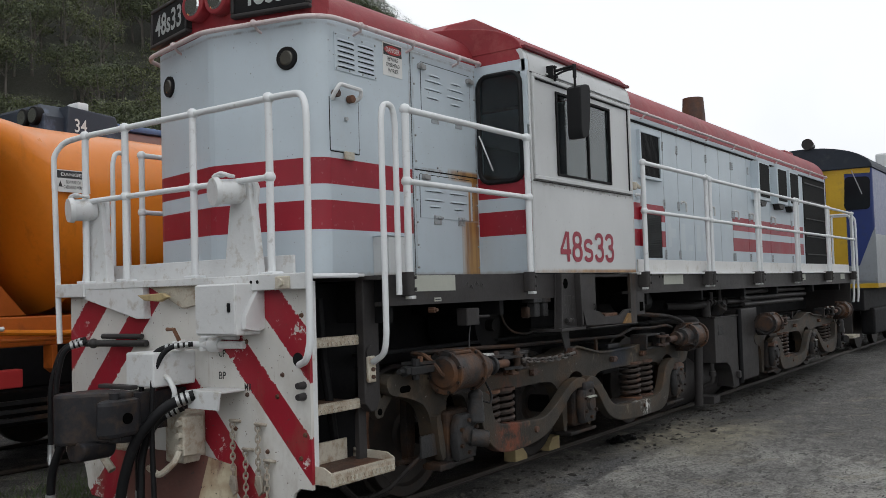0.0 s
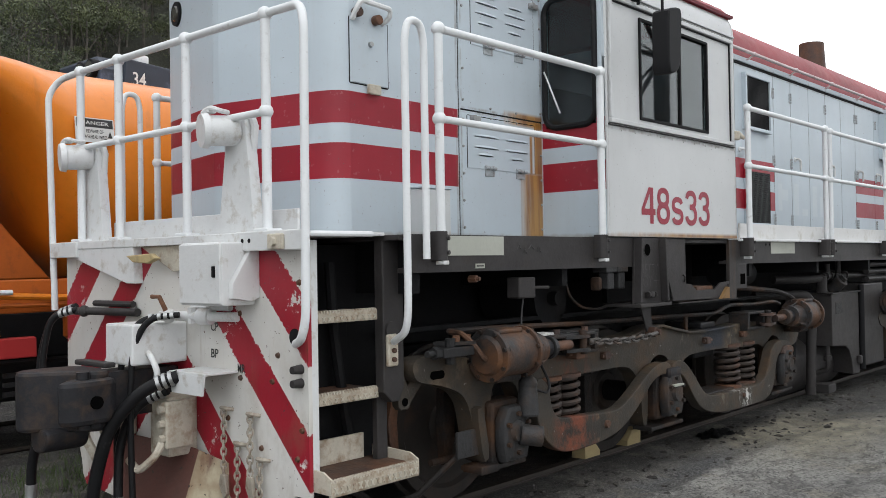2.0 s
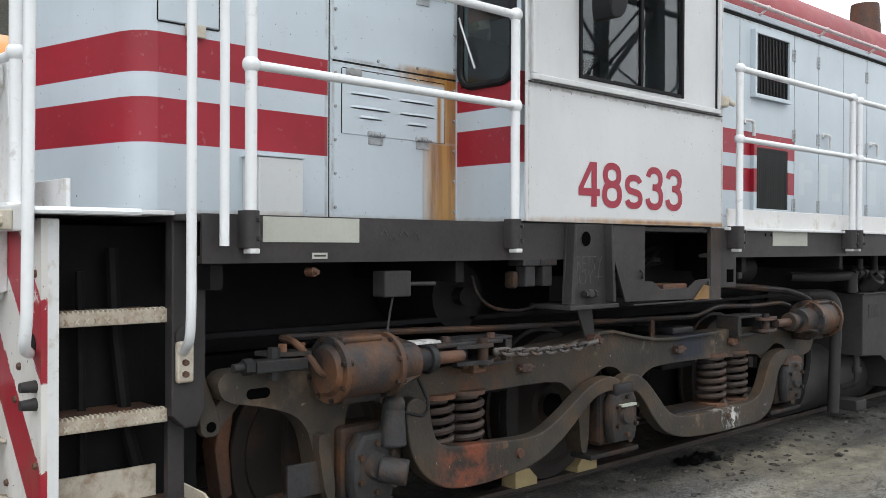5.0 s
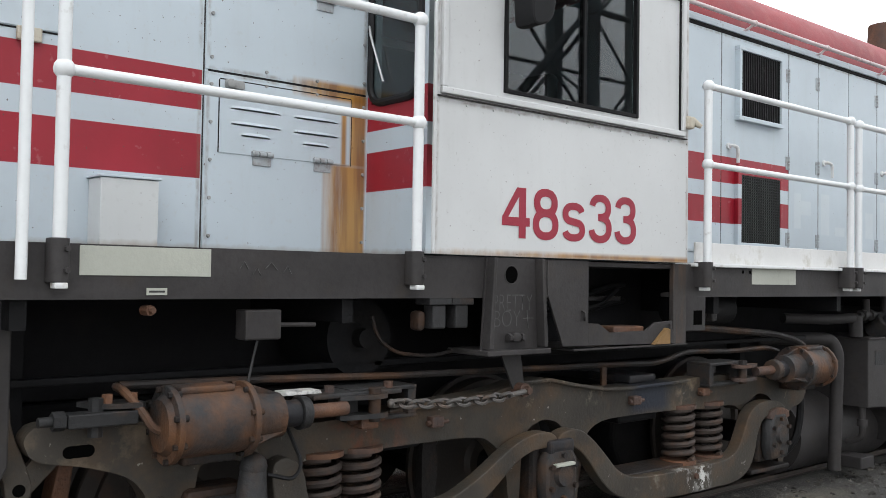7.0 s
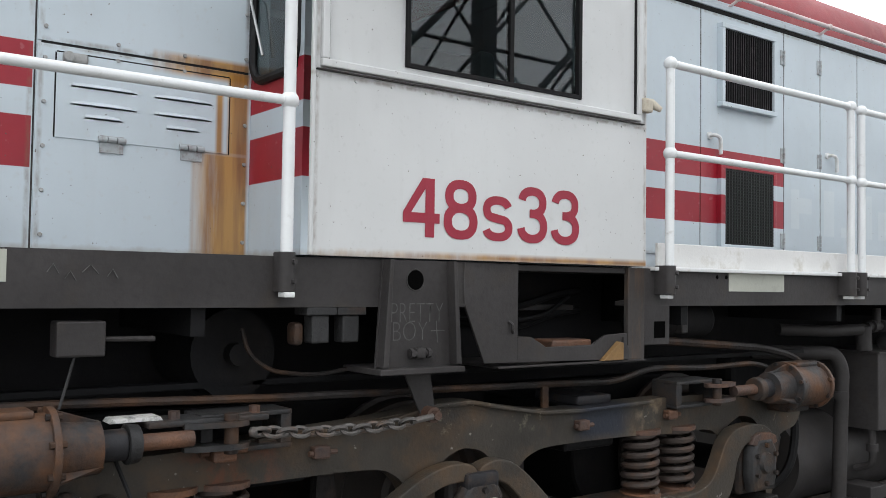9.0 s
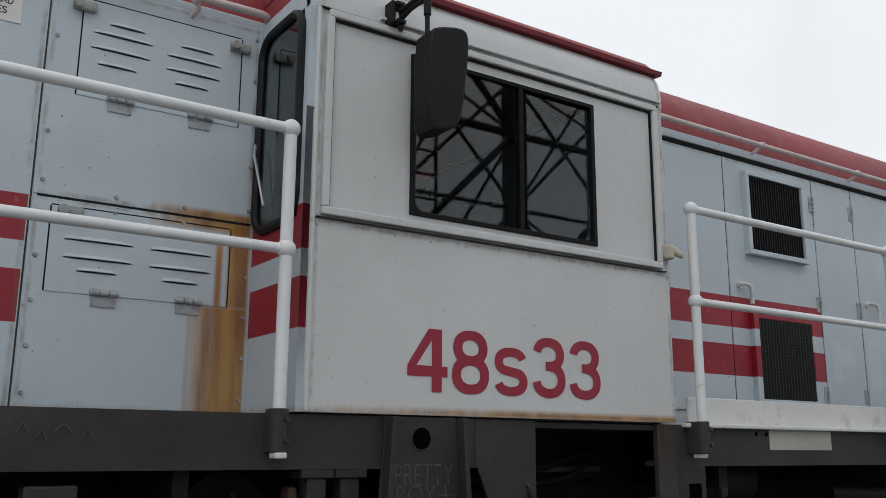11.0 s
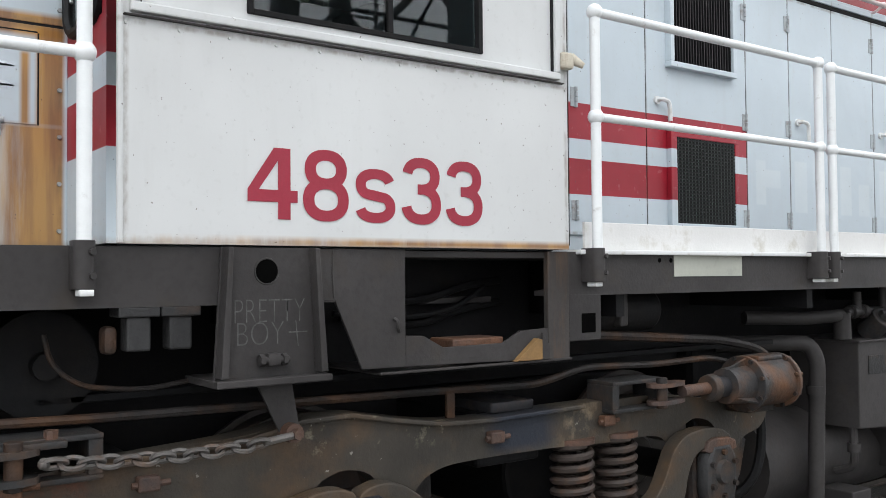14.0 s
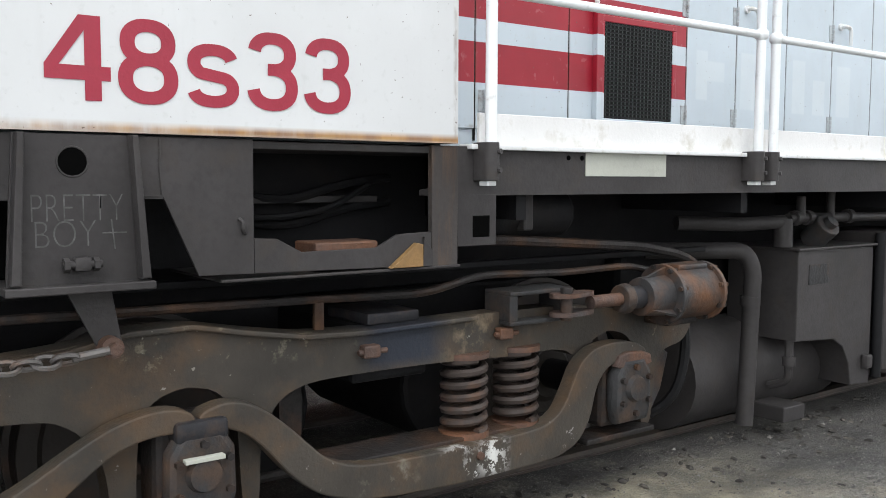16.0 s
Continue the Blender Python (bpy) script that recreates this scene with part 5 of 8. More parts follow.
bm = tube(new_bm(), [(-0.30, 0.02, 1.31), (-0.75, -0.03, 1.31), (-0.90, -0.08, 1.31)], 0.025, 10)
tube(bm, [(-0.35, 0.02, 1.36), (-0.8, 0.0, 1.36)], 0.02, 8)
ball(bm, (-0.83, -0.06, 1.31), 0.038)
part("air_pipe", bm, m_dark, loco, "grimy air pipe")
bm = tube(new_bm(), [(0.12, -0.18, 1.12), (0.24, -0.21, 1.10), (0.30, -0.2, 1.0), (0.26, -0.2, 0.92)], 0.018, 10, 0.05)
part("uncoupling_lever", bm, m_white, loco)
bm = box(new_bm(), (0.10, -0.14, 0.52), (0.30, 0.05, 0.86), 0.015)
box(bm, (0.30, -0.19, 0.58), (0.36, -0.02, 0.84), 0.01)
tube(bm, [(0.33, -0.2, 0.62), (0.33, -0.24, 0.55), (0.22, -0.28, 0.46), (0.08, -0.26, 0.50)], 0.022, 8, 0.04)
for z in (0.64, 0.72, 0.80):
    cyl(bm, (0.33, -0.18, z), (0.33, -0.22, z), 0.022, seg=6)
part("coupler_carrier", bm, m_tread, loco, "grimy white coupler carrier")
bm = box(new_bm(), (-0.55, -0.12, 0.55), (-0.36, 0.05, 0.9), 0.02)
tube(bm, [(-0.46, -0.12, 0.8), (-0.50, -0.2, 0.72), (-0.56, -0.2, 0.55), (-0.44, -0.18, 0.42)], 0.03, 8, 0.05)
part("coupler_carrier", bm, m_tread, loco)


def hose(pts, r, cuff=True, grip=0.0):
    h = part("air_hose", tube(new_bm(), pts, r, 10, 0.12), m_rubber, loco, "black rubber air hose")
    a, b = Vector(pts[-2]), Vector(pts[-1])
    d = (b - a).normalized()
    part("hose_end", cyl(new_bm(), b - d * 0.05, b + d * 0.03, r * 1.18, seg=12), m_steel, h, "steel hose fitting")
    bm = ball(new_bm(), b + d * 0.06, r * 1.5)
    cyl(bm, b + d * 0.02, b + d * 0.10 + Vector((0.02, -0.02, 0)), r * 1.2, r * 0.8, 10)
    part("gladhand", bm, m_steel, h)
    c, e = Vector(pts[0]), Vector(pts[1])
    f = (e - c).normalized()
    for k in range(3):
        part("clamp", cyl(new_bm(), c + f * (0.03 + 0.035 * k), c + f * (0.05 + 0.035 * k), r * 1.22, seg=12), m_steel, h)


hose([(0.44, -0.16, 0.99), (0.32, -0.30, 0.93), (0.16, -0.42, 0.72), (0.06, -0.46, 0.40), (0.02, -0.46, 0.08)], 0.036)
hose([(0.26, -0.1, 1.31), (0.12, -0.20, 1.30), (0.04, -0.26, 1.15), (0.02, -0.30, 0.8), (0.02, -0.30, 0.30)], 0.018)
hose([(0.36, -0.1, 1.32), (0.24, -0.22, 1.31), (0.17, -0.28, 1.15), (0.17, -0.30, 0.8), (0.19, -0.30, 0.24)], 0.018)
hose([(0.30, -0.14, 0.90), (0.16, -0.26, 0.82), (0.08, -0.32, 0.6), (0.10, -0.34, 0.26)], 0.026)
hose([(-0.88, -0.08, 1.32), (-1.0, -0.2, 1.28), (-1.05, -0.24, 1.0), (-1.03, -0.22, 0.6)], 0.021)
hose([(-0.95, -0.05, 1.34), (-1.12, -0.14, 1.28), (-1.18, -0.2, 1.0), (-1.18, -0.2, 0.5)], 0.021)
hose([(-0.5, -0.2, 0.75), (-0.72, -0.35, 0.72), (-0.85, -0.4, 0.4), (-0.86, -0.4, 0.2)], 0.031)


def chain(parent, a, b, link=0.05, r=0.007, sag=0.0, mat=None, name="chain", lab=""):
    a, b = Vector(a), Vector(b)
    n = max(2, int((b - a).length / (link * 0.72)))
    top = part(name, ball(new_bm(), a, r * 2.2, 8), mat, parent, lab)
    d0 = (b - a).normalized()
    for k in range(n):
        t = (k + 0.5) / n
        p = a.lerp(b, t) - Vector((0, 0, sag * 4 * t * (1 - t)))
        side = d0.orthogonal().normalized()
        if k % 2:
            side = d0.cross(side)
        ring = []
        for j in range(12):
            u = 2 * math.pi * j / 12
            ring.append(p + d0 * math.cos(u) * link * 0.52 + side * math.sin(u) * link * 0.30)
        part("link", tube(new_bm(), ring, r, 6, closed=True), mat, top)
    return top


m_chain = surface("rusty_white_chain", (0.38, 0.34, 0.28), 0.6, 0.2, 0.2, 12, (0.16, 0.08, 0.04), 0.5, 20)
for (x0, z0, x1, z1) in ((0.60, 0.80, 0.62, 0.45), (0.84, 0.79, 0.86, 0.47), (0.72, 0.62, 0.74, 0.18), (0.92, 0.56, 0.93, 0.22)):
    c = chain(loco, (x0, 0.02, z0), (x1, 0.0, z1), 0.048, 0.006, 0, m_chain, "safety_chain", "rusty white safety chain with hook")
    part("shackle", tube(new_bm(), [(x0 - 0.03, 0.05, z0), (x0 - 0.02, 0.01, z0 + 0.01), (x0 + 0.03, 0.01, z0 + 0.01), (x0 + 0.05, 0.05, z0)], 0.011, 8, 0.02), m_chain, c)
    part("hook", prism(new_bm(), [(x1 - 0.02, z1), (x1 + 0.025, z1), (x1 + 0.04, z1 - 0.10), (x1 + 0.01, z1 - 0.13), (x1 - 0.03, z1 - 0.06)], "y", -0.012, 0.012, 0.005), m_chain, c)

# ---- steps ----
for s in (1, -1):
    X = lambda a, b: (min(s * a, s * b), max(s * a, s * b))
    a, b = X(1.24, 1.28)
    bm = prism(new_bm(), [(0.60, 1.72), (0.86, 1.72), (0.80, 1.62), (0.76, 1.60), (0.76, 0.90), (0.72, 0.82), (0.66, 0.82), (0.60, 0.88)], "x", s * 1.20, s * 1.27, 0.008)
    cyl(bm, (s * 1.20, 0.66, 1.22), (s * 1.285, 0.66, 1.22), 0.05, seg=16)
    part("step_post", bm, m_dark, loco, "dark grey step hanger plate")
    part("step_hanger", box(new_bm(), (*(X(1.15, 1.19)[:1]), 0.62, 0.42), (X(1.15, 1.19)[1], 0.70, 0.9), 0.005), m_dark, loco)
    for z in (1.335, 0.905):
        a, b = X(0.96, 1.215)
        st = part("step", box(new_bm(), (a, 0.10, z - 0.018), (b, 0.60, z), 0.004), m_rust, loco, "steel step with worn cream nosing")
        a, b = X(1.20, 1.222)
        part("nosing", box(new_bm(), (a, 0.095, z - 0.055), (b, 0.605, z + 0.004), 0.004), m_nosing, st, "worn cream chequer-plate nosing")
        for k in range(24):
            y = 0.11 + k * 0.0205
            part("tooth", box(new_bm(), (X(1.19, 1.226)[0], y, z - 0.004), (X(1.19, 1.226)[1], y + 0.009, z + 0.012), 0.003), m_tread, st)
            if k % 2:
                part("stud", prism(new_bm(), [(y - 0.012, z - 0.045), (y - 0.006, z - 0.047), (y + 0.012, z - 0.022), (y + 0.006, z - 0.020)], "x", s * 1.221, s * 1.227), m_tread, st)
                part("stud", prism(new_bm(), [(y + 0.012, z - 0.045), (y + 0.006, z - 0.047), (y - 0.012, z - 0.022), (y - 0.006, z - 0.020)], "x", s * 1.221, s * 1.2275), m_tread, st)
        # near-black sheet behind each step, the recess shade put into its colour
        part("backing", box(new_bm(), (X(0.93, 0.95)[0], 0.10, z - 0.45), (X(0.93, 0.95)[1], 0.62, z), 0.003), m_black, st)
    z = 0.50
    st = part("bottom_step", box(new_bm(), (X(1.06, 1.42)[0], 0.08, z - 0.015), (X(1.06, 1.42)[1], 0.70, z), 0.004), m_rust, loco, "rusty bottom step with cream edges")
    part("riser", box(new_bm(), (X(1.06, 1.08)[0], 0.08, z), (X(1.06, 1.08)[1], 0.62, z + 0.14), 0.004), m_tread, st, "stained cream back plate")
    part("nosing", box(new_bm(), (X(1.40, 1.425)[0], 0.079, z - 0.07), (X(1.40, 1.425)[1], 0.705, z + 0.004), 0.004), m_nosing, st)
    for y in (0.078, 0.70):
        part("end_cheek", prism(new_bm(), [(s * 1.06, z - 0.06), (s * 1.42, z - 0.06), (s * 1.42, z + 0.02), (s * 1.36, z + 0.05), (s * 1.06, z + 0.06)], "y", y, y + 0.012, 0.002), m_tread, st)
    for k in range(30):
        y = 0.085 + k * 0.0205
        part("tooth", box(new_bm(), (X(1.385, 1.428)[0], y, z - 0.002), (X(1.385, 1.428)[1], y + 0.009, z + 0.014), 0.003), m_tread, st)
        if k % 2:
            part("stud", prism(new_bm(), [(y - 0.014, z - 0.055), (y - 0.006, z - 0.057), (y + 0.014, z - 0.022), (y + 0.006, z - 0.020)], "x", s * 1.424, s * 1.431), m_tread, st)
            part("stud", prism(new_bm(), [(y + 0.014, z - 0.055), (y + 0.006, z - 0.057), (y - 0.014, z - 0.022), (y - 0.006, z - 0.020)], "x", s * 1.424, s * 1.4315), m_tread, st)
    # added black sheet closes the step well and stands for its shade
    part("well_shade_wall", box(new_bm(), (X(0.88, 0.92)[0], 0.08, 0.45), (X(0.88, 0.92)[1], 0.9, 1.7), 0.003), m_black, loco)
    part("deck_bar", tube(new_bm(), [(s * 1.36, 0.0, 1.745), (s * 1.40, 0.25, 1.745), (s * 1.40, 0.40, 1.745)], 0.015, 8), m_rail, loco)
bm = tube(new_bm(), [(1.0, 0.45, 1.6), (1.02, 0.46, 1.2), (1.05, 0.5, 0.8), (1.0, 0.6, 0.5)], 0.03, 8)
tube(bm, [(1.02, 0.3, 1.5), (1.02, 0.32, 0.4)], 0.02, 8)
part("sand_pipe", bm, m_black, loco)

# ---- frame details below the sill ----
XS = SX + 0.004


m_wedge = surface("oiled_timber", (0.20, 0.115, 0.042), 0.75, 0, 0.25, 6, (0.10, 0.06, 0.03), 0.5, 9)
m_chainsteel = surface("dusty_chain", (0.10, 0.093, 0.088), 0.5, 0.2, 0.3, 9, (0.13, 0.07, 0.04), 0.5, 14)


def sill_detail():
    for y0, y1, z0, z1 in ((0.952, 1.487, 1.628, 1.742), (5.572, 6.16, 1.622, 1.741), (11.3, 11.75, 1.62, 1.72), (14.35, 14.7, 1.62, 1.72)):
        part("reflector_plate", box(new_bm(), (SX, y0, z0), (XS, y1, z1), 0.001), m_sage, loco, "pale sage reflector plate")
    for y in (5.46, 5.55):
        part("bolt_hole", cyl(new_bm(), (SX, y, 1.708), (SX + 0.002, y, 1.708), 0.012, seg=14), m_void, loco)
    lb = part("asset_label", box(new_bm(), (SX, 1.215, 1.552), (XS, 1.30, 1.58)), m_sage, loco, "small white asset label")
    part("print_bar", box(new_bm(), (XS, 1.225, 1.562), (XS + 0.001, 1.29, 1.57)), m_signink, lb)
    # jacking pad with hole, ribs and hook
    r, cy, cz = 0.0485, 3.210, 1.659
    ring = [(cy + r * math.cos(a), cz + r * math.sin(a)) for a in (2 * math.pi * k / 20 for k in range(20))]
    pad = part("jacking_pad", prism(new_bm(), [(3.03, 1.748), (3.40, 1.748), (3.44, 1.26), (3.00, 1.26)], "x", SX + 0.002, SX + 0.016, 0.002), m_dark, loco, "grey jacking plate with chalk scrawl")
    part("hole", prism(new_bm(), ring, "x", SX + 0.0165, SX + 0.018), m_void, pad)
    part("rim", tube(new_bm(), [(SX + 0.016, y, z) for y, z in ring], 0.004, 6, closed=True), m_dark, pad)
    part("rib", prism(new_bm(), [(3.035, 1.748), (3.055, 1.748), (3.035, 1.27), (3.005, 1.27)], "x", SX + 0.014, SX + 0.075, 0.004), m_dark, pad)
    part("rib", prism(new_bm(), [(3.387, 1.748), (3.407, 1.748), (3.443, 1.27), (3.413, 1.27)], "x", SX + 0.014, SX + 0.075, 0.004), m_dark, pad)
    part("base", box(new_bm(), (1.18, 2.985, 1.235), (SX + 0.085, 3.455, 1.262), 0.004), m_dark, pad)
    bm = box(new_bm(), (SX + 0.016, 3.200, 1.302), (SX + 0.055, 3.255, 1.350), 0.010)
    cyl(bm, (SX + 0.04, 3.165, 1.325), (SX + 0.04, 3.290, 1.325), 0.013, seg=10)
    for y in (3.168, 3.262):
        cyl(bm, (SX + 0.04, y, 1.325), (SX + 0.04, y + 0.018, 1.325), 0.024, seg=6)
    part("pin", bm, m_dark, pad)
    for word, y, z, w in (("PRETTY", 3.225, 1.510, 0.29), ("BOY", 3.185, 1.425, 0.19)):
        lettering("chalk_mark", word, m_chalk, pad, facing((SX + 0.0165, y, z), (1, 0, 0)), width=w, height=0.086, bold=-0.022, deep=0.001)
    part("chalk_mark", tube(new_bm(), [(SX + 0.017, 3.34, 1.37), (SX + 0.017, 3.33, 1.47)], 0.003, 4), m_chalk, pad)
    part("chalk_mark", tube(new_bm(), [(SX + 0.017, 3.30, 1.425), (SX + 0.017, 3.38, 1.425)], 0.003, 4), m_chalk, pad)
    for y0, y1, z0 in ((1.62, 1.66, 1.665), (1.68, 1.72, 1.64), (1.74, 1.80, 1.665), (1.83, 1.87, 1.65)):
        part("chalk_mark", tube(new_bm(), [(XS, y0, z0), (XS, (y0 + y1) / 2, z0 + 0.03), (XS, y1, z0 - 0.005)], 0.0022, 4), m_chalk, loco)
    # gusset and the open box frame behind the cab steps
    part("gusset", prism(new_bm(), [(3.41, 1.748), (3.85, 1.748), (3.85, 1.255), (3.637, 1.258), (3.512, 1.540), (3.43, 1.543)], "x", SX - 0.012, SX + 0.003, 0.003), m_dark, loco, "grey gusset plate")
    bx = part("equipment_frame", prism(new_bm(), [(4.662, 1.748), (4.80, 1.748), (4.80, 1.228), (4.662, 1.228)], "x", SX - 0.03, SX + 0.003, 0.004), surface("rust_streaked_post", (0.050, 0.045, 0.043), 0.55, 0, 0.2, 3, (0.125, 0.068, 0.035), 0.8, 9, (1, 1, 0.12)), loco, "open grey equipment frame with rust streaks")
    part("sill_bar", prism(new_bm(), [(3.852, 1.255), (4.66, 1.240), (4.66, 1.385), (4.49, 1.378), (4.39, 1.328), (4.05, 1.325), (3.945, 1.380), (3.852, 1.385)], "x", SX - 0.02, SX + 0.0, 0.003), m_dark, bx)
    part("bottom_tray", box(new_bm(), (0.9, 3.72, 1.228), (SX + 0.010, 4.81, 1.239), 0.003), m_dark, bx)
    part("timber", prism(new_bm(), [(4.44, 1.242), (4.60, 1.242), (4.60, 1.335), (4.57, 1.342)], "x", SX - 0.005, SX + 0.03, 0.004), m_wedge, bx, "yellow-brown timber wedge")
    part("corner_plate", prism(new_bm(), [(4.605, 1.242), (4.66, 1.242), (4.66, 1.30), (4.615, 1.365)], "x", SX, SX + 0.016, 0.002), m_dark, bx)
    part("block", box(new_bm(), (1.2, 4.13, 1.245), (1.38, 4.42, 1.355), 0.008), m_rust, bx, "rusty red steel block")
    part("hook", tube(new_bm(), [(SX + 0.004, 3.79, 1.46), (SX + 0.02, 3.80, 1.45), (SX + 0.02, 3.80, 1.42), (SX + 0.006, 3.815, 1.405)], 0.008, 6, 0.01), m_dark, bx)
    part("weld_seam", tube(new_bm(), [(SX + 0.003, 3.505, 1.745), (SX + 0.003, 3.50, 1.65), (SX + 0.003, 3.507, 1.55)], 0.006, 6), m_dark, bx)
    # pipe, cables and back panel coloured black for the shaded inside
    part("shelf_pipe", tube(new_bm(), [(0.98, 3.75, 1.47), (1.05, 4.1, 1.44), (1.08, 4.35, 1.47), (1.02, 4.6, 1.58)], 0.014, 8, 0.1), m_black, bx)
    part("inner_ledge", box(new_bm(), (0.92, 3.86, 1.50), (1.0, 4.66, 1.53), 0.004), m_dark, bx)
    part("back_shade_panel", box(new_bm(), (0.85, 3.5, 1.24), (0.90, 5.0, 1.72)), m_black, bx)
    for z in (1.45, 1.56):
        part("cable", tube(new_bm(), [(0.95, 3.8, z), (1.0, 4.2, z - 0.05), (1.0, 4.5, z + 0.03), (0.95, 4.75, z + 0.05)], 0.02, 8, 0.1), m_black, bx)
    part("stay_block", prism(new_bm(), [(4.80, 1.54), (5.017, 1.54), (5.017, 1.315), (4.80, 1.315)], "x", SX - 0.02, SX + 0.001, 0.003), m_dark, loco)
    part("square_hole", box(new_bm(), (SX + 0.001, 4.883, 1.353), (SX + 0.003, 4.977, 1.447)), m_void, loco)
    # strap down to the chain
    part("strap", prism(new_bm(), [(3.185, 1.245), (3.337, 1.245), (3.375, 1.03), (3.295, 1.02)], "x", 1.37, 1.385, 0.003), m_dark, loco, "grey steel strap")
    bm = cyl(new_bm(), (1.36, 3.325, 1.035), (1.44, 3.325, 1.035), 0.038, seg=12)
    cyl(bm, (1.44, 3.325, 1.035), (1.475, 3.325, 1.035), 0.022, seg=6)
    part("chain_bolt", bm, m_rust, loco)
    chain(loco, (1.44, 2.42, 1.035), (1.45, 3.20, 1.018), 0.080, 0.0095, 0.018, m_chainsteel, "brake_chain", "grimy steel brake chain")
    part("chain_end", tube(new_bm(), [(1.45, 3.19, 1.018), (1.455, 3.315, 1.033)], 0.015, 8), m_chainsteel, loco)
    # small fittings hanging under the sill
    j = part("junction_box", box(new_bm(), (1.30, 1.665, 1.355), (1.40, 1.840, 1.487), 0.008), m_dark, loco, "grey junction box")
    part("spout", cyl(new_bm(), (1.36, 1.84, 1.418), (1.36, 2.035, 1.415), 0.011, seg=8), m_dark, j)
    part("wire", tube(new_bm(), [(1.38, 1.735, 1.36), (1.38, 1.715, 1.28), (1.40, 1.68, 1.17)], 0.006, 6), m_bogie2, j)
    bm = cyl(new_bm(), (1.36, 1.23, 1.49), (1.41, 1.24, 1.49), 0.022, seg=8)
    cyl(bm, (1.41, 1.24, 1.49), (1.43, 1.245, 1.49), 0.012, seg=8)
    part("drain_cock", bm, m_rust, loco)
    bm = cyl(new_bm(), (0.55, 2.50, 1.32), (1.05, 2.50, 1.32), 0.20, seg=24)
    cyl(bm, (1.05, 2.50, 1.32), (1.12, 2.50, 1.32), 0.05, seg=12)
    part("blower_housing", bm, m_black, loco)
    for y in (2.695, 2.845):
        bm = box(new_bm(), (1.33, y, 1.38), (1.41, y + 0.085, 1.50), 0.008)
        box(bm, (1.30, y - 0.03, 1.50), (1.42, y + 0.115, 1.535), 0.005)
        part("cable_cleat", bm, m_bogie2, loco, "grey cable cleat")
    part("rusty_clip", box(new_bm(), (1.30, 2.625, 1.37), (1.38, 2.675, 1.47), 0.02), m_bogie, loco)
    for pts in ([(1.2, 2.47, 1.44), (1.22, 2.49, 1.33), (1.25, 2.58, 1.255), (1.25, 2.80, 1.225), (1.2, 3.05, 1.25)], [(1.22, 1.19, 1.175), (1.22, 1.81, 1.163), (1.22, 2.61, 1.135), (1.22, 3.42, 1.122), (1.22, 4.22, 1.108), (1.22, 4.77, 1.093), (1.22, 5.09, 1.157), (1.22, 5.64, 1.137), (1.22, 6.11, 1.147), (1.2, 6.3, 1.11)], [(1.2, 4.9, 1.32), (1.2, 5.2, 1.317), (1.2, 6.22, 1.245), (1.2, 6.55, 1.19), (1.2, 6.73, 1.12), (1.2, 6.8, 0.9)]):
        part("air_pipe", tube(new_bm(), pts, {1.19: 0.018, 4.9: 0.026}.get(pts[0][1], 0.010), 8, 0.1), m_bogie, loco, "grimy air pipe")
    part("reservoir", cyl(new_bm(), (1.12, 5.05, 1.44), (1.12, 5.7, 1.44), 0.12, seg=24, bev=0.03), m_black, loco)
    part("reservoir_bracket", box(new_bm(), (1.2, 5.32, 1.36), (1.27, 5.38, 1.54), 0.01), m_dark, loco)


sill_detail()

# ---- bogies ----
AX = (1.66, 3.64, 5.95)
BOGIE_END = 15.8


def coil(bm, x, y, z0, z1, R, r, turns):
    n = turns * 16
    pts = [(x + R * math.cos(2 * math.pi * k / 16), y + R * math.sin(2 * math.pi * k / 16), z0 + (z1 - z0) * k / n) for k in range(n + 1)]
    return tube(bm, pts, r, 7)


m_springs = surface("brown_grey_spring", (0.046, 0.037, 0.033), 0.5, 0, 0.3, 5, (0.095, 0.053, 0.034), 0.5, 9)


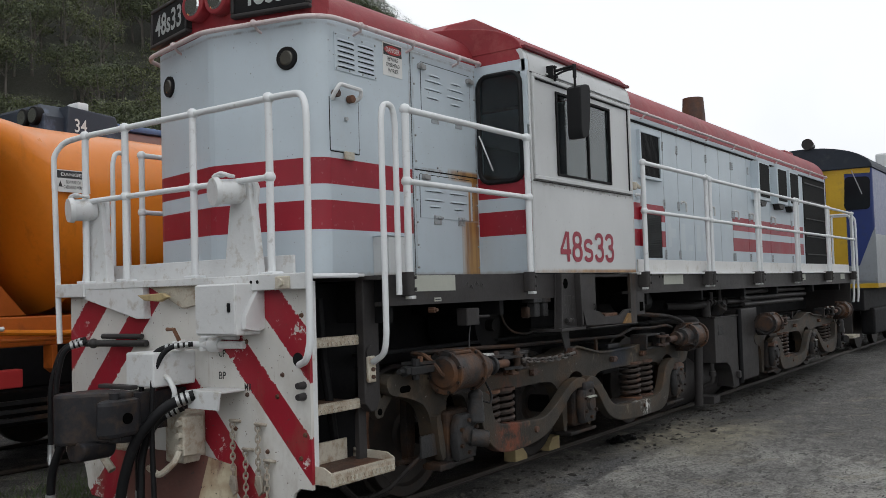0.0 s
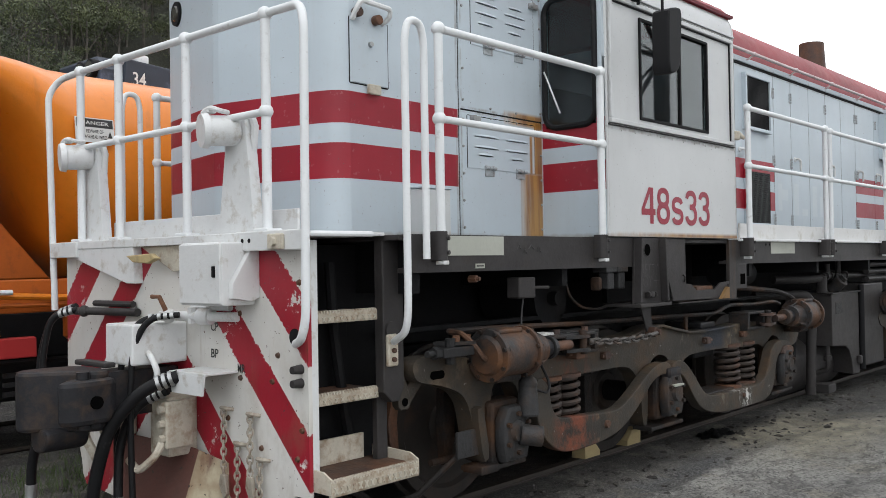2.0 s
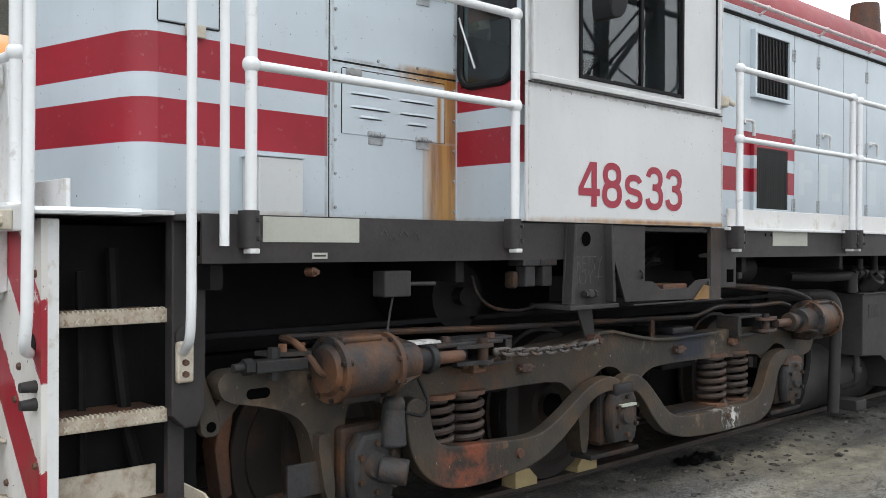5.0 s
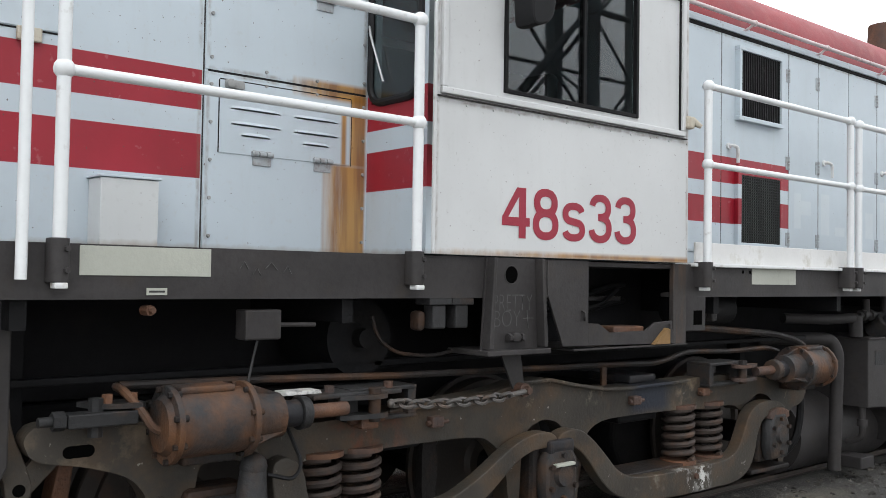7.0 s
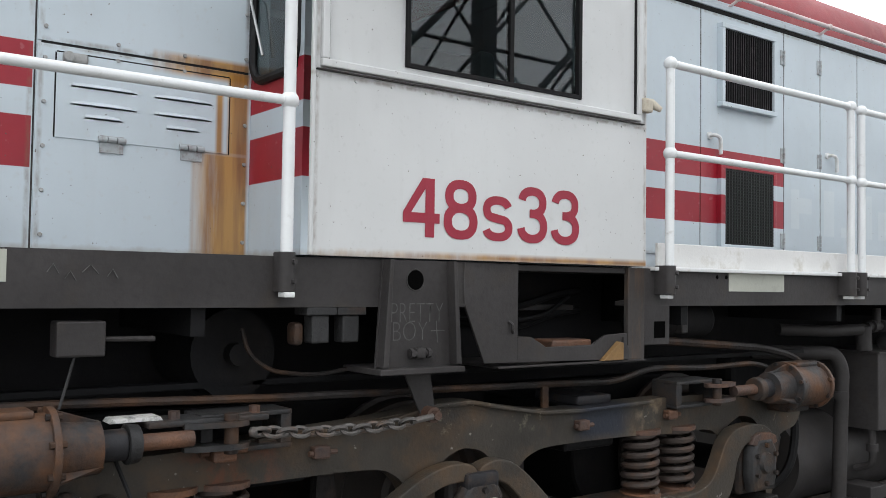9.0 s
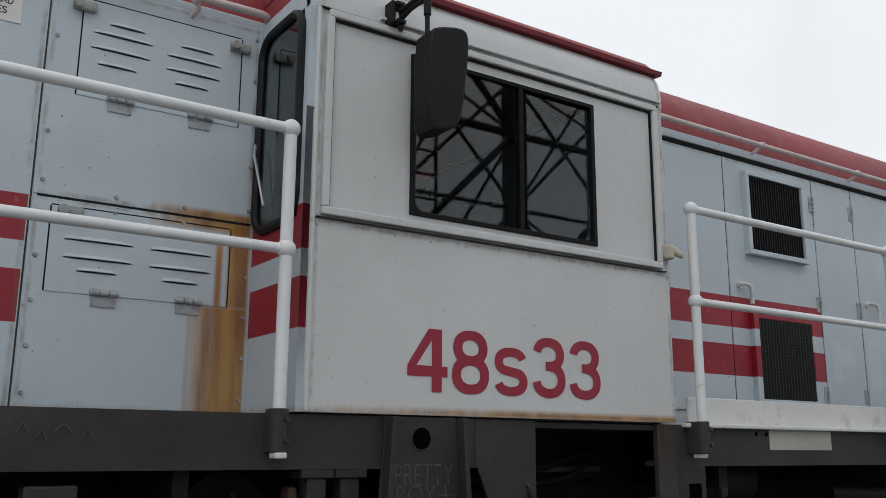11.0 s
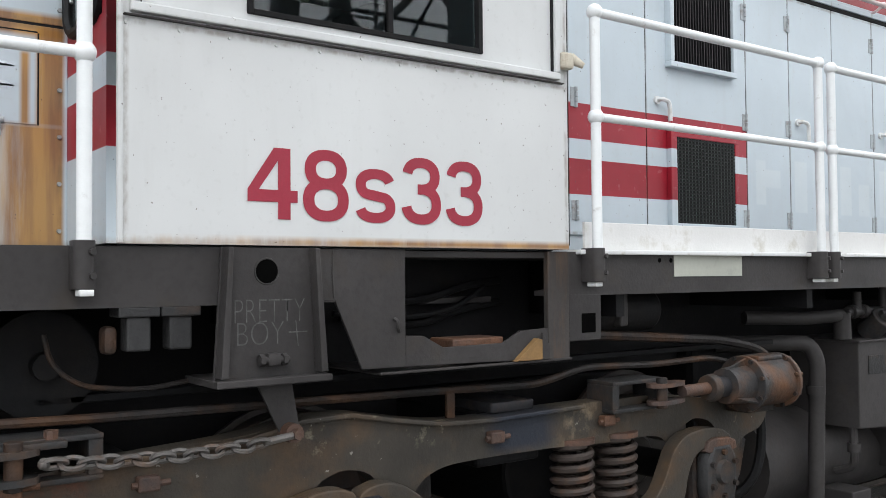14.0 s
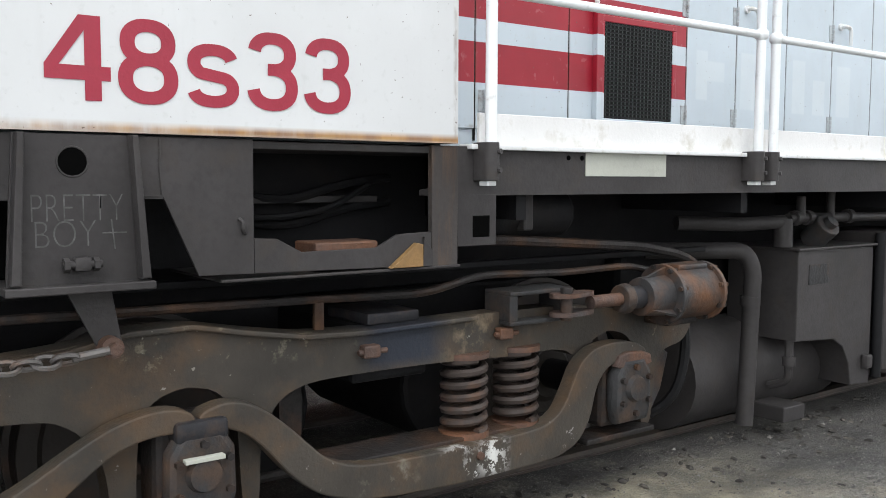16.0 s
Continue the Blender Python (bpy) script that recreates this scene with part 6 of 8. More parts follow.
def build_bogie():
    top = [(0.80, 1.00), (0.86, 1.06), (1.30, 1.01), (2.0, 0.94), (2.5, 0.98), (3.2, 1.02), (3.42, 1.065), (3.65, 1.07), (3.85, 1.03), (4.12, 0.985), (4.4, 0.975), (5.0, 0.985), (5.6, 0.985), (6.1, 0.91), (6.45, 0.87), (6.58, 0.82)]
    low = [(6.50, 0.71), (6.33, 0.68), (6.26, 0.60), (6.24, 0.28), (6.15, 0.28), (6.13, 0.68), (6.02, 0.80), (5.88, 0.83), (5.76, 0.78), (5.66, 0.71), (5.56, 0.77), (5.2, 0.765), (4.86, 0.785), (4.45, 0.79), (4.15, 0.785), (4.02, 0.74), (3.93, 0.62), (3.92, 0.30), (3.85, 0.30), (3.83, 0.72), (3.74, 0.81), (3.62, 0.835), (3.51, 0.80), (3.45, 0.72), (3.43, 0.30), (3.36, 0.30), (3.33, 0.60), (3.25, 0.72), (3.13, 0.79), (2.46, 0.79), (2.0, 0.78), (1.88, 0.74), (1.86, 0.36), (1.80, 0.36), (1.79, 0.80), (1.58, 0.85), (1.50, 0.80), (1.49, 0.34), (1.36, 0.37), (1.30, 0.71), (1.22, 0.81), (1.05, 0.87), (0.84, 0.91)]
    base = None
    for s in (1, -1):
        bm = prism(new_bm(), rounded(top + low, 2, 0.2), "x", s * 1.17, s * 1.29)
        # flange along the top and stiffening rim
        sf = part("bogie_frame" if base is None else "side_frame", bm, m_frame, base or loco, "grimy cast bogie frame" if base is None else "")
        if base is None:
            base = sf
        bg = base
        part("slot_hole", prism(new_bm(), [(0.975 + 0.024 * math.cos(radians(a)), 0.936 + 0.024 * math.sin(radians(a))) for a in range(90, 271, 20)] + [(1.05 + 0.024 * math.cos(radians(a)), 0.936 + 0.024 * math.sin(radians(a))) for a in range(-90, 91, 20)], "x", s * 1.2885, s * 1.2925), m_void, bg)
        bm = prism(new_bm(), [(a, b) for a, b in top[4:12]] + [(a, b - 0.022) for a, b in top[4:12][::-1]], "x", s * 1.28, s * 1.325, 0.006)
        part("top_flange", bm, m_frame, bg)
        # swan-neck equaliser beams
        e1 = [(1.80, 0.80), (1.84, 0.55), (1.93, 0.42), (2.08, 0.325), (2.30, 0.30), (2.60, 0.315), (2.80, 0.345), (2.95, 0.40), (3.12, 0.50), (3.31, 0.645), (3.43, 0.69), (3.55, 0.695), (3.625, 0.68), (3.625, 0.755), (3.55, 0.785), (3.45, 0.785), (3.33, 0.755), (3.22, 0.70), (3.05, 0.60), (2.90, 0.53), (2.78, 0.505), (2.42, 0.525), (2.08, 0.545), (2.0, 0.62), (1.97, 0.78), (1.88, 0.84)]
        e2 = [(3.635, 0.68), (3.72, 0.69), (3.82, 0.65), (3.90, 0.575), (4.00, 0.455), (4.13, 0.345), (4.36, 0.275), (4.8, 0.25), (5.15, 0.255), (5.42, 0.255), (5.58, 0.31), (5.66, 0.42), (5.70, 0.58), (5.78, 0.67), (5.92, 0.68), (6.03, 0.65), (6.08, 0.72), (5.98, 0.775), (5.82, 0.79), (5.68, 0.77), (5.58, 0.70), (5.52, 0.58), (5.45, 0.47), (5.30, 0.42), (4.8, 0.415), (4.32, 0.425), (4.16, 0.49), (4.05, 0.60), (3.94, 0.70), (3.84, 0.765), (3.74, 0.785), (3.635, 0.755)]
        part("equaliser_beam", prism(new_bm(), rounded(e1), "x", s * 1.31, s * 1.40, 0.008), m_beam1, bg, "swan-neck equaliser beam with red-lead patch")
        part("equaliser_beam", prism(new_bm(), rounded(e2), "x", s * 1.31, s * 1.40, 0.008), m_beam2, bg, "dark swan-neck equaliser beam")
        part("beam_bolt", cyl(new_bm(), (s * 1.39, 2.66, 0.43), (s * 1.42, 2.66, 0.43), 0.032, 0.026, 12), m_rust, bg)
        part("beam_bolt", cyl(new_bm(), (s * 1.39, 4.95, 0.36), (s * 1.415, 4.95, 0.36), 0.022, 0.018, 10), m_rust, bg)
        # coil springs in pairs
        for y in (2.15, 2.38, 4.985, 5.305):
            sp = part("coil_spring", coil(new_bm(), s * 1.235, y, 0.445, 0.785, 0.096, 0.020, 6), m_springs, bg, "grimy coil spring")
            part("spring_seat", cyl(new_bm(), (s * 1.235, y, 0.40), (s * 1.235, y, 0.445), 0.12, seg=20), m_rust, sp)
            part("spring_cap", cyl(new_bm(), (s * 1.235, y, 0.785), (s * 1.235, y, 0.81), 0.118, seg=20), m_rust, sp)
        part("spring_shelf", box(new_bm(), (min(s * 1.1, s * 1.33), 4.25, 0.40), (max(s * 1.1, s * 1.33), 5.45, 0.435), 0.006), m_bogie, bg)
        part("spring_shelf", box(new_bm(), (min(s * 1.1, s * 1.33), 2.0, 0.40), (max(s * 1.1, s * 1.33), 2.7, 0.435), 0.006), m_bogie, bg)
        # axle boxes with covers, bolts and keeps
        for k, y in enumerate((AX[0] - 0.07, AX[1], AX[2])):
            bm = box(new_bm(), (min(s * 1.16, s * 1.34), y - 0.15, 0.33), (max(s * 1.16, s * 1.34), y + 0.15, 0.73), 0.03)
            ab = part("axle_box", bm, m_bogie, bg, "grimy axle box")
            bm = prism(new_bm(), [(y - 0.11, 0.36), (y + 0.11, 0.36), (y + 0.135, 0.45), (y + 0.13, 0.62), (y + 0.08, 0.70), (y - 0.08, 0.70), (y - 0.13, 0.62), (y - 0.135, 0.45)], "x", s * 1.34, s * 1.43, 0.03)
            part("cover", bm, m_bogie2, ab)
            part("cover_boss", cyl(new_bm(), (s * 1.42, y, 0.54), (s * 1.455, y, 0.54), 0.075, 0.06, 18), m_bogie2, ab)
            for a in range(6):
                u = radians(60 * a + 30)
                part("bolt", cyl(new_bm(), (s * 1.425, y + 0.11 * math.cos(u), 0.53 + 0.12 * math.sin(u)), (s * 1.452, y + 0.11 * math.cos(u), 0.53 + 0.12 * math.sin(u)), 0.016, seg=6), m_bogie, ab)
            part("keep_bar", box(new_bm(), (min(s * 1.19, s * 1.36), y - 0.27, 0.315 if k == 0 else 0.265), (max(s * 1.19, s * 1.36), y + (0.17 if k == 0 else 0.24), 0.345 if k == 0 else 0.295), 0.006), m_bogie, ab)
            if k == 1:
                part("cover_plate", box(new_bm(), (min(s * 1.43, s * 1.462), y - 0.08, 0.592), (max(s * 1.43, s * 1.462), y + 0.07, 0.608), 0.002), m_sage, ab)
                part("cap", box(new_bm(), (min(s * 1.30, s * 1.43), y - 0.10, 0.655), (max(s * 1.30, s * 1.43), y + 0.10, 0.735), 0.018), m_bluepaint, ab)
            if k == 2:
                part("cap", prism(new_bm(), rounded([(y - 0.14, 0.64), (y + 0.14, 0.64), (y + 0.12, 0.72), (y - 0.10, 0.735)], 1), "x", s * 1.32, s * 1.425, 0.01), m_rust, ab, "rusty axle box cap")
            if k == 0:
                bm = cyl(new_bm(), (s * 1.43, y + 0.10, 0.62), (s * 1.43, y + 0.11, 0.82), 0.075, 0.055, 14, 0.015)
                ball(bm, (s * 1.43, y + 0.11, 0.82), 0.06)
                part("sensor_cover", bm, m_bogie2, ab, "grey bagged speed sensor")
                part("sensor_cable", tube(new_bm(), [(s * 1.44, y + 0.17, 0.78), (s * 1.45, y + 0.30, 0.74), (s * 1.42, y + 0.36, 0.80), (s * 1.36, y + 0.30, 0.98)], 0.009, 6, 0.06), m_rubber, ab)
                part("drive_cap", cyl(new_bm(), (s * 1.43, y + 0.02, 0.52), (s * 1.53, y + 0.12, 0.50), 0.065, seg=18, bev=0.01), m_bogie2, ab)
        # brake cylinders on top of the frame
        for ya, d, z in ((1.31, 1, 1.03), (6.47, -1, 1.01)):
            xa = s * 1.43
            bm = cyl(new_bm(), (xa, ya, z), (xa, ya + d * 0.33, z), 0.138, seg=28)
            cyl(bm, (xa, ya + d * 0.33, z), (xa, ya + d * 0.50, z), 0.112, 0.098, 24)
            cyl(bm, (xa, ya - d * 0.035, z), (xa, ya, z), 0.105, 0.135, 24)
            bc = part("brake_cylinder", bm, m_cyl, bg, "rust-streaked brake cylinder")
            for yy in (ya, ya + d * 0.33):
                part("flange", cyl(new_bm(), (xa, yy - 0.013, z), (xa, yy + 0.013, z), 0.160, seg=28, bev=0.004), m_cyl, bc)
                for a in range(8):
                    u = 2 * math.pi * a / 8 + 0.3
                    part("bolt", cyl(new_bm(), (xa + 0.146 * math.cos(u), yy - 0.028, z + 0.146 * math.sin(u)), (xa + 0.146 * math.cos(u), yy + 0.028, z + 0.146 * math.sin(u)), 0.013, seg=6), m_bogie, bc)
            for a in range(3):
                u = 2 * math.pi * a / 3 + 0.2
                rib = prism(new_bm(), [(0.0, 0.095), (0.16, 0.095), (0.0, 0.150)], "x", -0.007, 0.007)
                rib.transform(Matrix.Translation((xa, ya + d * 0.345, z)) @ Matrix.Rotation(u, 4, "Y") @ Matrix.Diagonal((1, d, 1, 1)))
                part("rib", rib, m_cyl, bc)
            part("rod_sleeve", cyl(new_bm(), (xa, ya + d * 0.50, z), (xa, ya + d * 0.60, z), 0.060, seg=16, bev=0.006), m_bluepaint, bc)
            part("collar", cyl(new_bm(), (xa, ya + d * 0.60, z), (xa, ya + d * 0.65, z), 0.078, 0.070, 18, 0.006), m_bogie2, bc)
            part("push_rod", cyl(new_bm(), (xa, ya + d * 0.64, z), (xa, ya + d * 0.86, z), 0.033, seg=12), m_rust, bc)
            for dz in (0.045, -0.045):
                fork = prism(new_bm(), rounded([(0.0, -0.03), (0.08, -0.05), (0.20, -0.06), (0.27, -0.02), (0.27, 0.03), (0.20, 0.07), (0.0, 0.03)], 1), "z", -0.011, 0.011)
                fork.transform(Matrix.Translation((xa - s * 0.02, ya + d * 0.83, z + dz)) @ Matrix(((0, s, 0, 0), (d, 0, 0, 0), (0, 0, 1, 0), (0, 0, 0, 1))))
                part("clevis", fork, m_rust if d < 0 else m_bogie2, bc)
            part("clevis_pin", cyl(new_bm(), (xa, ya + d * 1.02, z - 0.075), (xa, ya + d * 1.02, z + 0.085), 0.03, seg=10, bev=0.004), m_bogie, bc)
            ga, gb = sorted((ya + d * 0.92, ya + d * 1.32))
            for z0, z1 in ((z + 0.055, z + 0.075), (z - 0.085, z - 0.065)):
                part("guide_plate", box(new_bm(), (min(s * 1.18, s * 1.37), ga, z0), (max(s * 1.18, s * 1.37), gb, z1), 0.004), m_bogie2, bc)
            for y0, y1 in ((ga, ga + 0.05), (gb - 0.05, gb)):
                part("guide_cheek", box(new_bm(), (min(s * 1.18, s * 1.366), y0, z - 0.066), (max(s * 1.18, s * 1.366), y1, z + 0.056), 0.004), m_bogie2, bc)
            part("top_lug", box(new_bm(), (xa - 0.07, ya + 0.03 if d > 0 else ya - 0.27, z + 0.125), (xa + 0.06, ya + 0.27 if d > 0 else ya - 0.03, z + 0.155), 0.010), m_cyl, bc)
            part("saddle", box(new_bm(), (min(s * 1.2, s * 1.45), min(ya + d * .06, ya + d * .3), z - 0.17), (max(s * 1.2, s * 1.45), max(ya + d * .06, ya + d * .3), z - 0.12), 0.01), m_bogie, bc)
        part("feed_pipe", tube(new_bm(), [(s * 1.24, 1.17, 1.175), (s * 1.36, 1.16, 1.17), (s * 1.42, 1.22, 1.08), (s * 1.44, 1.25, 1.02), (s * 1.44, 1.31, 1.005)], 0.018, 8, 0.04), m_cyl, bg)
        # adjuster bars at the front corner
        bm = box(new_bm(), (min(s * 1.33, s * 1.42), 0.93, 1.045), (max(s * 1.33, s * 1.42), 1.20, 1.10), 0.006)
        cyl(bm, (s * 1.38, 0.83, 1.075), (s * 1.38, 0.94, 1.075), 0.020, seg=10)
        cyl(bm, (s * 1.38, 0.88, 1.075), (s * 1.38, 0.925, 1.075), 0.038, seg=6)
        prism(bm, rounded([(s * 1.24, 1.0), (s * 1.36, 1.03), (s * 1.42, 1.12), (s * 1.42, 1.24), (s * 1.30, 1.22)], 1), "z", 1.108, 1.128)
        cyl(bm, (s * 1.36, 1.05, 1.0), (s * 1.36, 1.05, 1.15), 0.03, seg=8)
        part("brake_adjuster", bm, m_bogie2, bg, "rusty brake adjuster")
        bm = prism(new_bm(), rounded([(0.675, 1.132), (0.776, 1.132), (0.781, 1.032), (0.866, 0.826), (0.861, 0.751), (0.770, 0.751), (0.756, 0.856), (0.665, 1.012)], 1), "x", s * 1.16, s * 1.215, 0.006)
        cyl(bm, (s * 1.15, 0.726, 1.092), (s * 1.235, 0.726, 1.092), 0.042, seg=14, bev=0.006)
        part("brake_hanger", bm, m_frame, bg, "grimy brake hanger link")
        bm = prism(new_bm(), [(0.785, 0.826), (0.851, 0.766), (0.972, 0.888), (0.921, 0.968)], "x", s * 1.17, s * 1.21, 0.005)
        part("hanger_arm", bm, m_frame, bg)
        part("hanger_eye", cyl(new_bm(), (s * 1.213, 0.816, 0.796), (s * 1.218, 0.816, 0.796), 0.024, seg=14), m_void, bg)
        part("brake_shoe", prism(new_bm(), [(1.08, 0.85), (1.14, 0.83), (1.11, 0.6), (1.13, 0.36), (1.07, 0.34), (1.03, 0.6)], "x", s * 0.72, s * 0.86, 0.01), m_rust, bg)
        part("stay", box(new_bm(), (min(s * 1.29, s * 1.31), 1.16, 0.42), (max(s * 1.29, s * 1.31), 1.40, 0.58), 0.004), m_bogie2, bg)
        part("stay_rod", tube(new_bm(), [(s * 1.28, 1.20, 0.44), (s * 1.12, 1.02, 0.22), (s * 1.0, 0.92, 0.15)], 0.018, 8), m_bogie, bg)
        part("rail_guard", tube(new_bm(), [(s * 1.1, 0.5, 0.35), (s * 1.0, 0.8, 0.16), (s * 0.95, 1.2, 0.14)], 0.025, 8, 0.1), m_bogie, bg)
        for y, z in ((2.79, 0.894), (4.41, 0.882), (5.15, 0.885)):
            bm = box(new_bm(), (min(s * 1.29, s * 1.34), y - 0.03, z - 0.025), (max(s * 1.29, s * 1.34), y + 0.05, z + 0.03), 0.008)
            cyl(bm, (s * 1.32, y - 0.05, z), (s * 1.32, y + 0.09, z), 0.012, seg=8)
            part("frame_lug", bm, m_rust, bg)
        part("side_bearer", box(new_bm(), (min(s * 0.9, s * 1.25), 4.45, 0.98), (max(s * 0.9, s * 1.25), 4.72, 1.03), 0.01), m_bluepaint, bg)
        part("pipe_stand", box(new_bm(), (min(s * 1.21, s * 1.23), 4.205, 0.97), (max(s * 1.21, s * 1.23), 4.25, 1.11), 0.003), m_bogie, bg)
        # sand gear at the inner end
        part("sand_hose", tube(new_bm(), [(s * 1.2, 6.6, 1.0), (s * 1.22, 6.62, 0.6), (s * 1.2, 6.55, 0.35), (s * 1.0, 6.4, 0.18)], 0.03, 8, 0.15), m_rubber, bg)
        part("hanger_plate", prism(new_bm(), [(6.28, 0.60), (6.40, 0.70), (6.52, 0.62), (6.46, 0.42), (6.38, 0.30), (6.30, 0.44)], "x", s * 1.14, s * 1.17, 0.006), m_bogie2, bg)
        # rigging: hanger links, slack adjuster nuts, brake rods
        for y in (1.35, 2.95, 4.15, 5.55):
            bm = prism(new_bm(), rounded([(y, 0.95), (y + 0.07, 0.95), (y + 0.10, 0.55), (y + 0.05, 0.30), (y, 0.32), (y - 0.02, 0.55)], 1), "x", s * 0.98, s * 1.04)
            part("brake_hanger", bm, m_bogie, bg)
        part("pull_rod", tube(new_bm(), [(s * 1.05, 1.2, 0.36), (s * 1.05, 3.3, 0.34)], 0.022, 8), m_bogie, bg)
        part("pull_rod", tube(new_bm(), [(s * 1.05, 3.9, 0.34), (s * 1.05, 5.7, 0.36)], 0.022, 8), m_bogie, bg)
        for y, z in ((1.09, 1.128), (1.19, 1.128)):
            part("nut", cyl(new_bm(), (s * 1.37, y, z), (s * 1.37, y, z + 0.035), 0.022, seg=6), m_rust, bg)
        for y in (2.12, 2.46):
            part("pin", cyl(new_bm(), (s * 1.36, y, 1.08), (s * 1.36, y, 1.13), 0.024, seg=8), m_rust, bg)
        bm = box(new_bm(), (min(s * 1.33, s * 1.43), 2.26, 0.92), (max(s * 1.33, s * 1.43), 2.36, 0.99), 0.01)
        cyl(bm, (s * 1.38, 2.22, 0.955), (s * 1.38, 2.42, 0.955), 0.014, seg=8)
        part("shackle", bm, m_rust, bg)
        bm = box(new_bm(), (min(s * 1.25, s * 1.42), 2.0, 1.075), (max(s * 1.25, s * 1.42), 2.5, 1.10), 0.006)
        part("guide_bar", bm, m_bogie2, bg)
        part("paint_streak", prism(new_bm(), [(1.87, 1.10), (2.07, 1.10), (2.06, 1.116), (1.88, 1.116)], "x", s * 1.28, s * 1.38, 0.002), m_flaky, bg)
        # ribs round the first pedestal
        part("pedestal_rib", prism(new_bm(), rounded([(1.30, 0.70), (1.36, 0.72), (1.42, 0.40), (1.36, 0.37)], 1), "x", s * 1.29, s * 1.345), m_frame, bg)
        part("pedestal_foot", box(new_bm(), (min(s * 1.22, s * 1.38), 1.30, 0.31), (max(s * 1.22, s * 1.38), 1.47, 0.36), 0.01), m_bogie, bg)
    # wheels and axles
    for y in AX:
        for s in (1, -1):
            bm = new_bm()
            prof = [(0.0, 0.80), (0.14, 0.80), (0.17, 0.775), (0.40, 0.765), (0.425, 0.79), (0.50, 0.79), (0.506, 0.78), (0.510, 0.70), (0.535, 0.695), (0.535, 0.67), (0.40, 0.665), (0.38, 0.70), (0.16, 0.70), (0.0, 0.66)]
            N, rings = 40, []
            for k in range(N):
                a = 2 * math.pi * k / N
                rings.append([bm.verts.new((s * x, y + r * math.cos(a), 0.510 + r * math.sin(a))) for r, x in prof[1:-1]])
            for k in range(N):
                a, b = rings[k], rings[(k + 1) % N]
                for j in range(len(a) - 1):
                    bm.faces.new((a[j], a[j + 1], b[j + 1], b[j]))
            bm.faces.new([r[0] for r in rings]), bm.faces.new([r[-1] for r in rings])
            part("wheel", bm, m_wheel, base, "worn steel wheel with rusty rim")
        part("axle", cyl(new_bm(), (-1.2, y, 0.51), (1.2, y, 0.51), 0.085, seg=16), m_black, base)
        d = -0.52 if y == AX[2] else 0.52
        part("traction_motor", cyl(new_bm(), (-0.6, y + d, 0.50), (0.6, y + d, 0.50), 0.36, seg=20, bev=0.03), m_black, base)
    # long centre box closes the view through; black stands for shade between wheels
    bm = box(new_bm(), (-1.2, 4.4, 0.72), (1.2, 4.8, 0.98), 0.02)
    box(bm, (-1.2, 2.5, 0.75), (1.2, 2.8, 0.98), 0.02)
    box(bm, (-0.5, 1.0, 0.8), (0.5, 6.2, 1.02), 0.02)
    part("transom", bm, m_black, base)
    return base


bogie = build_bogie()
copy_thing(bogie, pose(0, BOGIE_END, 0, 0, 0, 180))

# ---- tanks and pipes between the bogies ----
part("fuel_tank", box(new_bm(), (-0.64, 6.72, 0.28), (0.62, 9.3, 1.14), 0.06), m_black, loco, "near-black main fuel tank")
bm = prism(new_bm(), [(7.68, 1.16), (8.60, 1.15), (8.60, 0.18), (8.36, 0.20), (8.32, 0.36), (8.24, 0.48), (8.12, 0.54), (7.68, 0.57)], "x", 0.72, 1.25, 0.008)
tk = part("battery_box", bm, m_dark, loco, "dusty grey under-frame equipment box")
part("lid", box(new_bm(), (0.70, 7.66, 1.155), (1.27, 8.62, 1.172), 0.005), m_dark, tk)
part("data_plate", box(new_bm(), (1.25, 7.80, 0.93), (1.255, 8.03, 1.06), 0.002), m_bogie2, tk)
bm = cyl(new_bm(), (0.70, 6.95, 0.34), (0.70, 8.6, 0.34), 0.34, seg=28)
part("air_reservoir", bm, m_dark, loco, "dark round air reservoir")
part("down_pipe", tube(new_bm(), [(0.7, 6.85, 1.16), (1.1, 7.32, 1.165), (1.14, 7.36, 1.05), (1.12, 7.34, 0.06)], 0.054, 14, 0.08), m_dark, loco, "thick grey down pipe")
part("pipe_clamp", cyl(new_bm(), (1.13, 7.35, 0.82), (1.13, 7.35, 0.88), 0.063, seg=14), m_dark, loco)
part("foot_bracket", box(new_bm(), (0.95, 7.62, 0.04), (1.22, 7.86, 0.14), 0.008), m_dark, loco)
bm = tube(new_bm(), [(0.9, 6.9, 1.34), (1.1, 7.3, 1.33), (1.15, 7.65, 1.34)], 0.045, 10)
tube(bm, [(1.15, 7.65, 1.36), (1.15, 7.66, 1.18)], 0.06, 12)
tube(bm, [(1.15, 7.7, 1.36), (1.15, 8.0, 1.36), (1.15, 9.5, 1.34)], 0.032, 10)
for y in (7.76, 7.9, 8.4):
    cyl(bm, (1.15, y, 1.36), (1.15, y + 0.05, 1.36), 0.05, seg=10)
cyl(bm, (1.15, 7.85, 1.36), (1.15, 7.85, 1.50), 0.03, seg=10)
cyl(bm, (1.15, 8.2, 1.36), (1.15, 8.2, 1.55), 0.03, seg=10)
part("filler_pipe", bm, m_dark, loco, "grey filler pipework")
bm = cyl(new_bm(), (1.12, 8.02, 1.20), (1.26, 8.0, 1.32), 0.085, 0.085, 20, 0.01)
cyl(bm, (1.26, 8.0, 1.32), (1.29, 8.0, 1.345), 0.045, seg=12)
part("filler_cap", bm, m_bogie2, loco, "dusty round filler cap")
bm = tube(new_bm(), [(1.18, 7.72, 0.6), (1.18, 7.72, 0.3), (1.05, 7.7, 0.25)], 0.028, 8, 0.05)
cyl(bm, (1.18, 7.72, 0.40), (1.18, 7.72, 0.46), 0.045, seg=10)
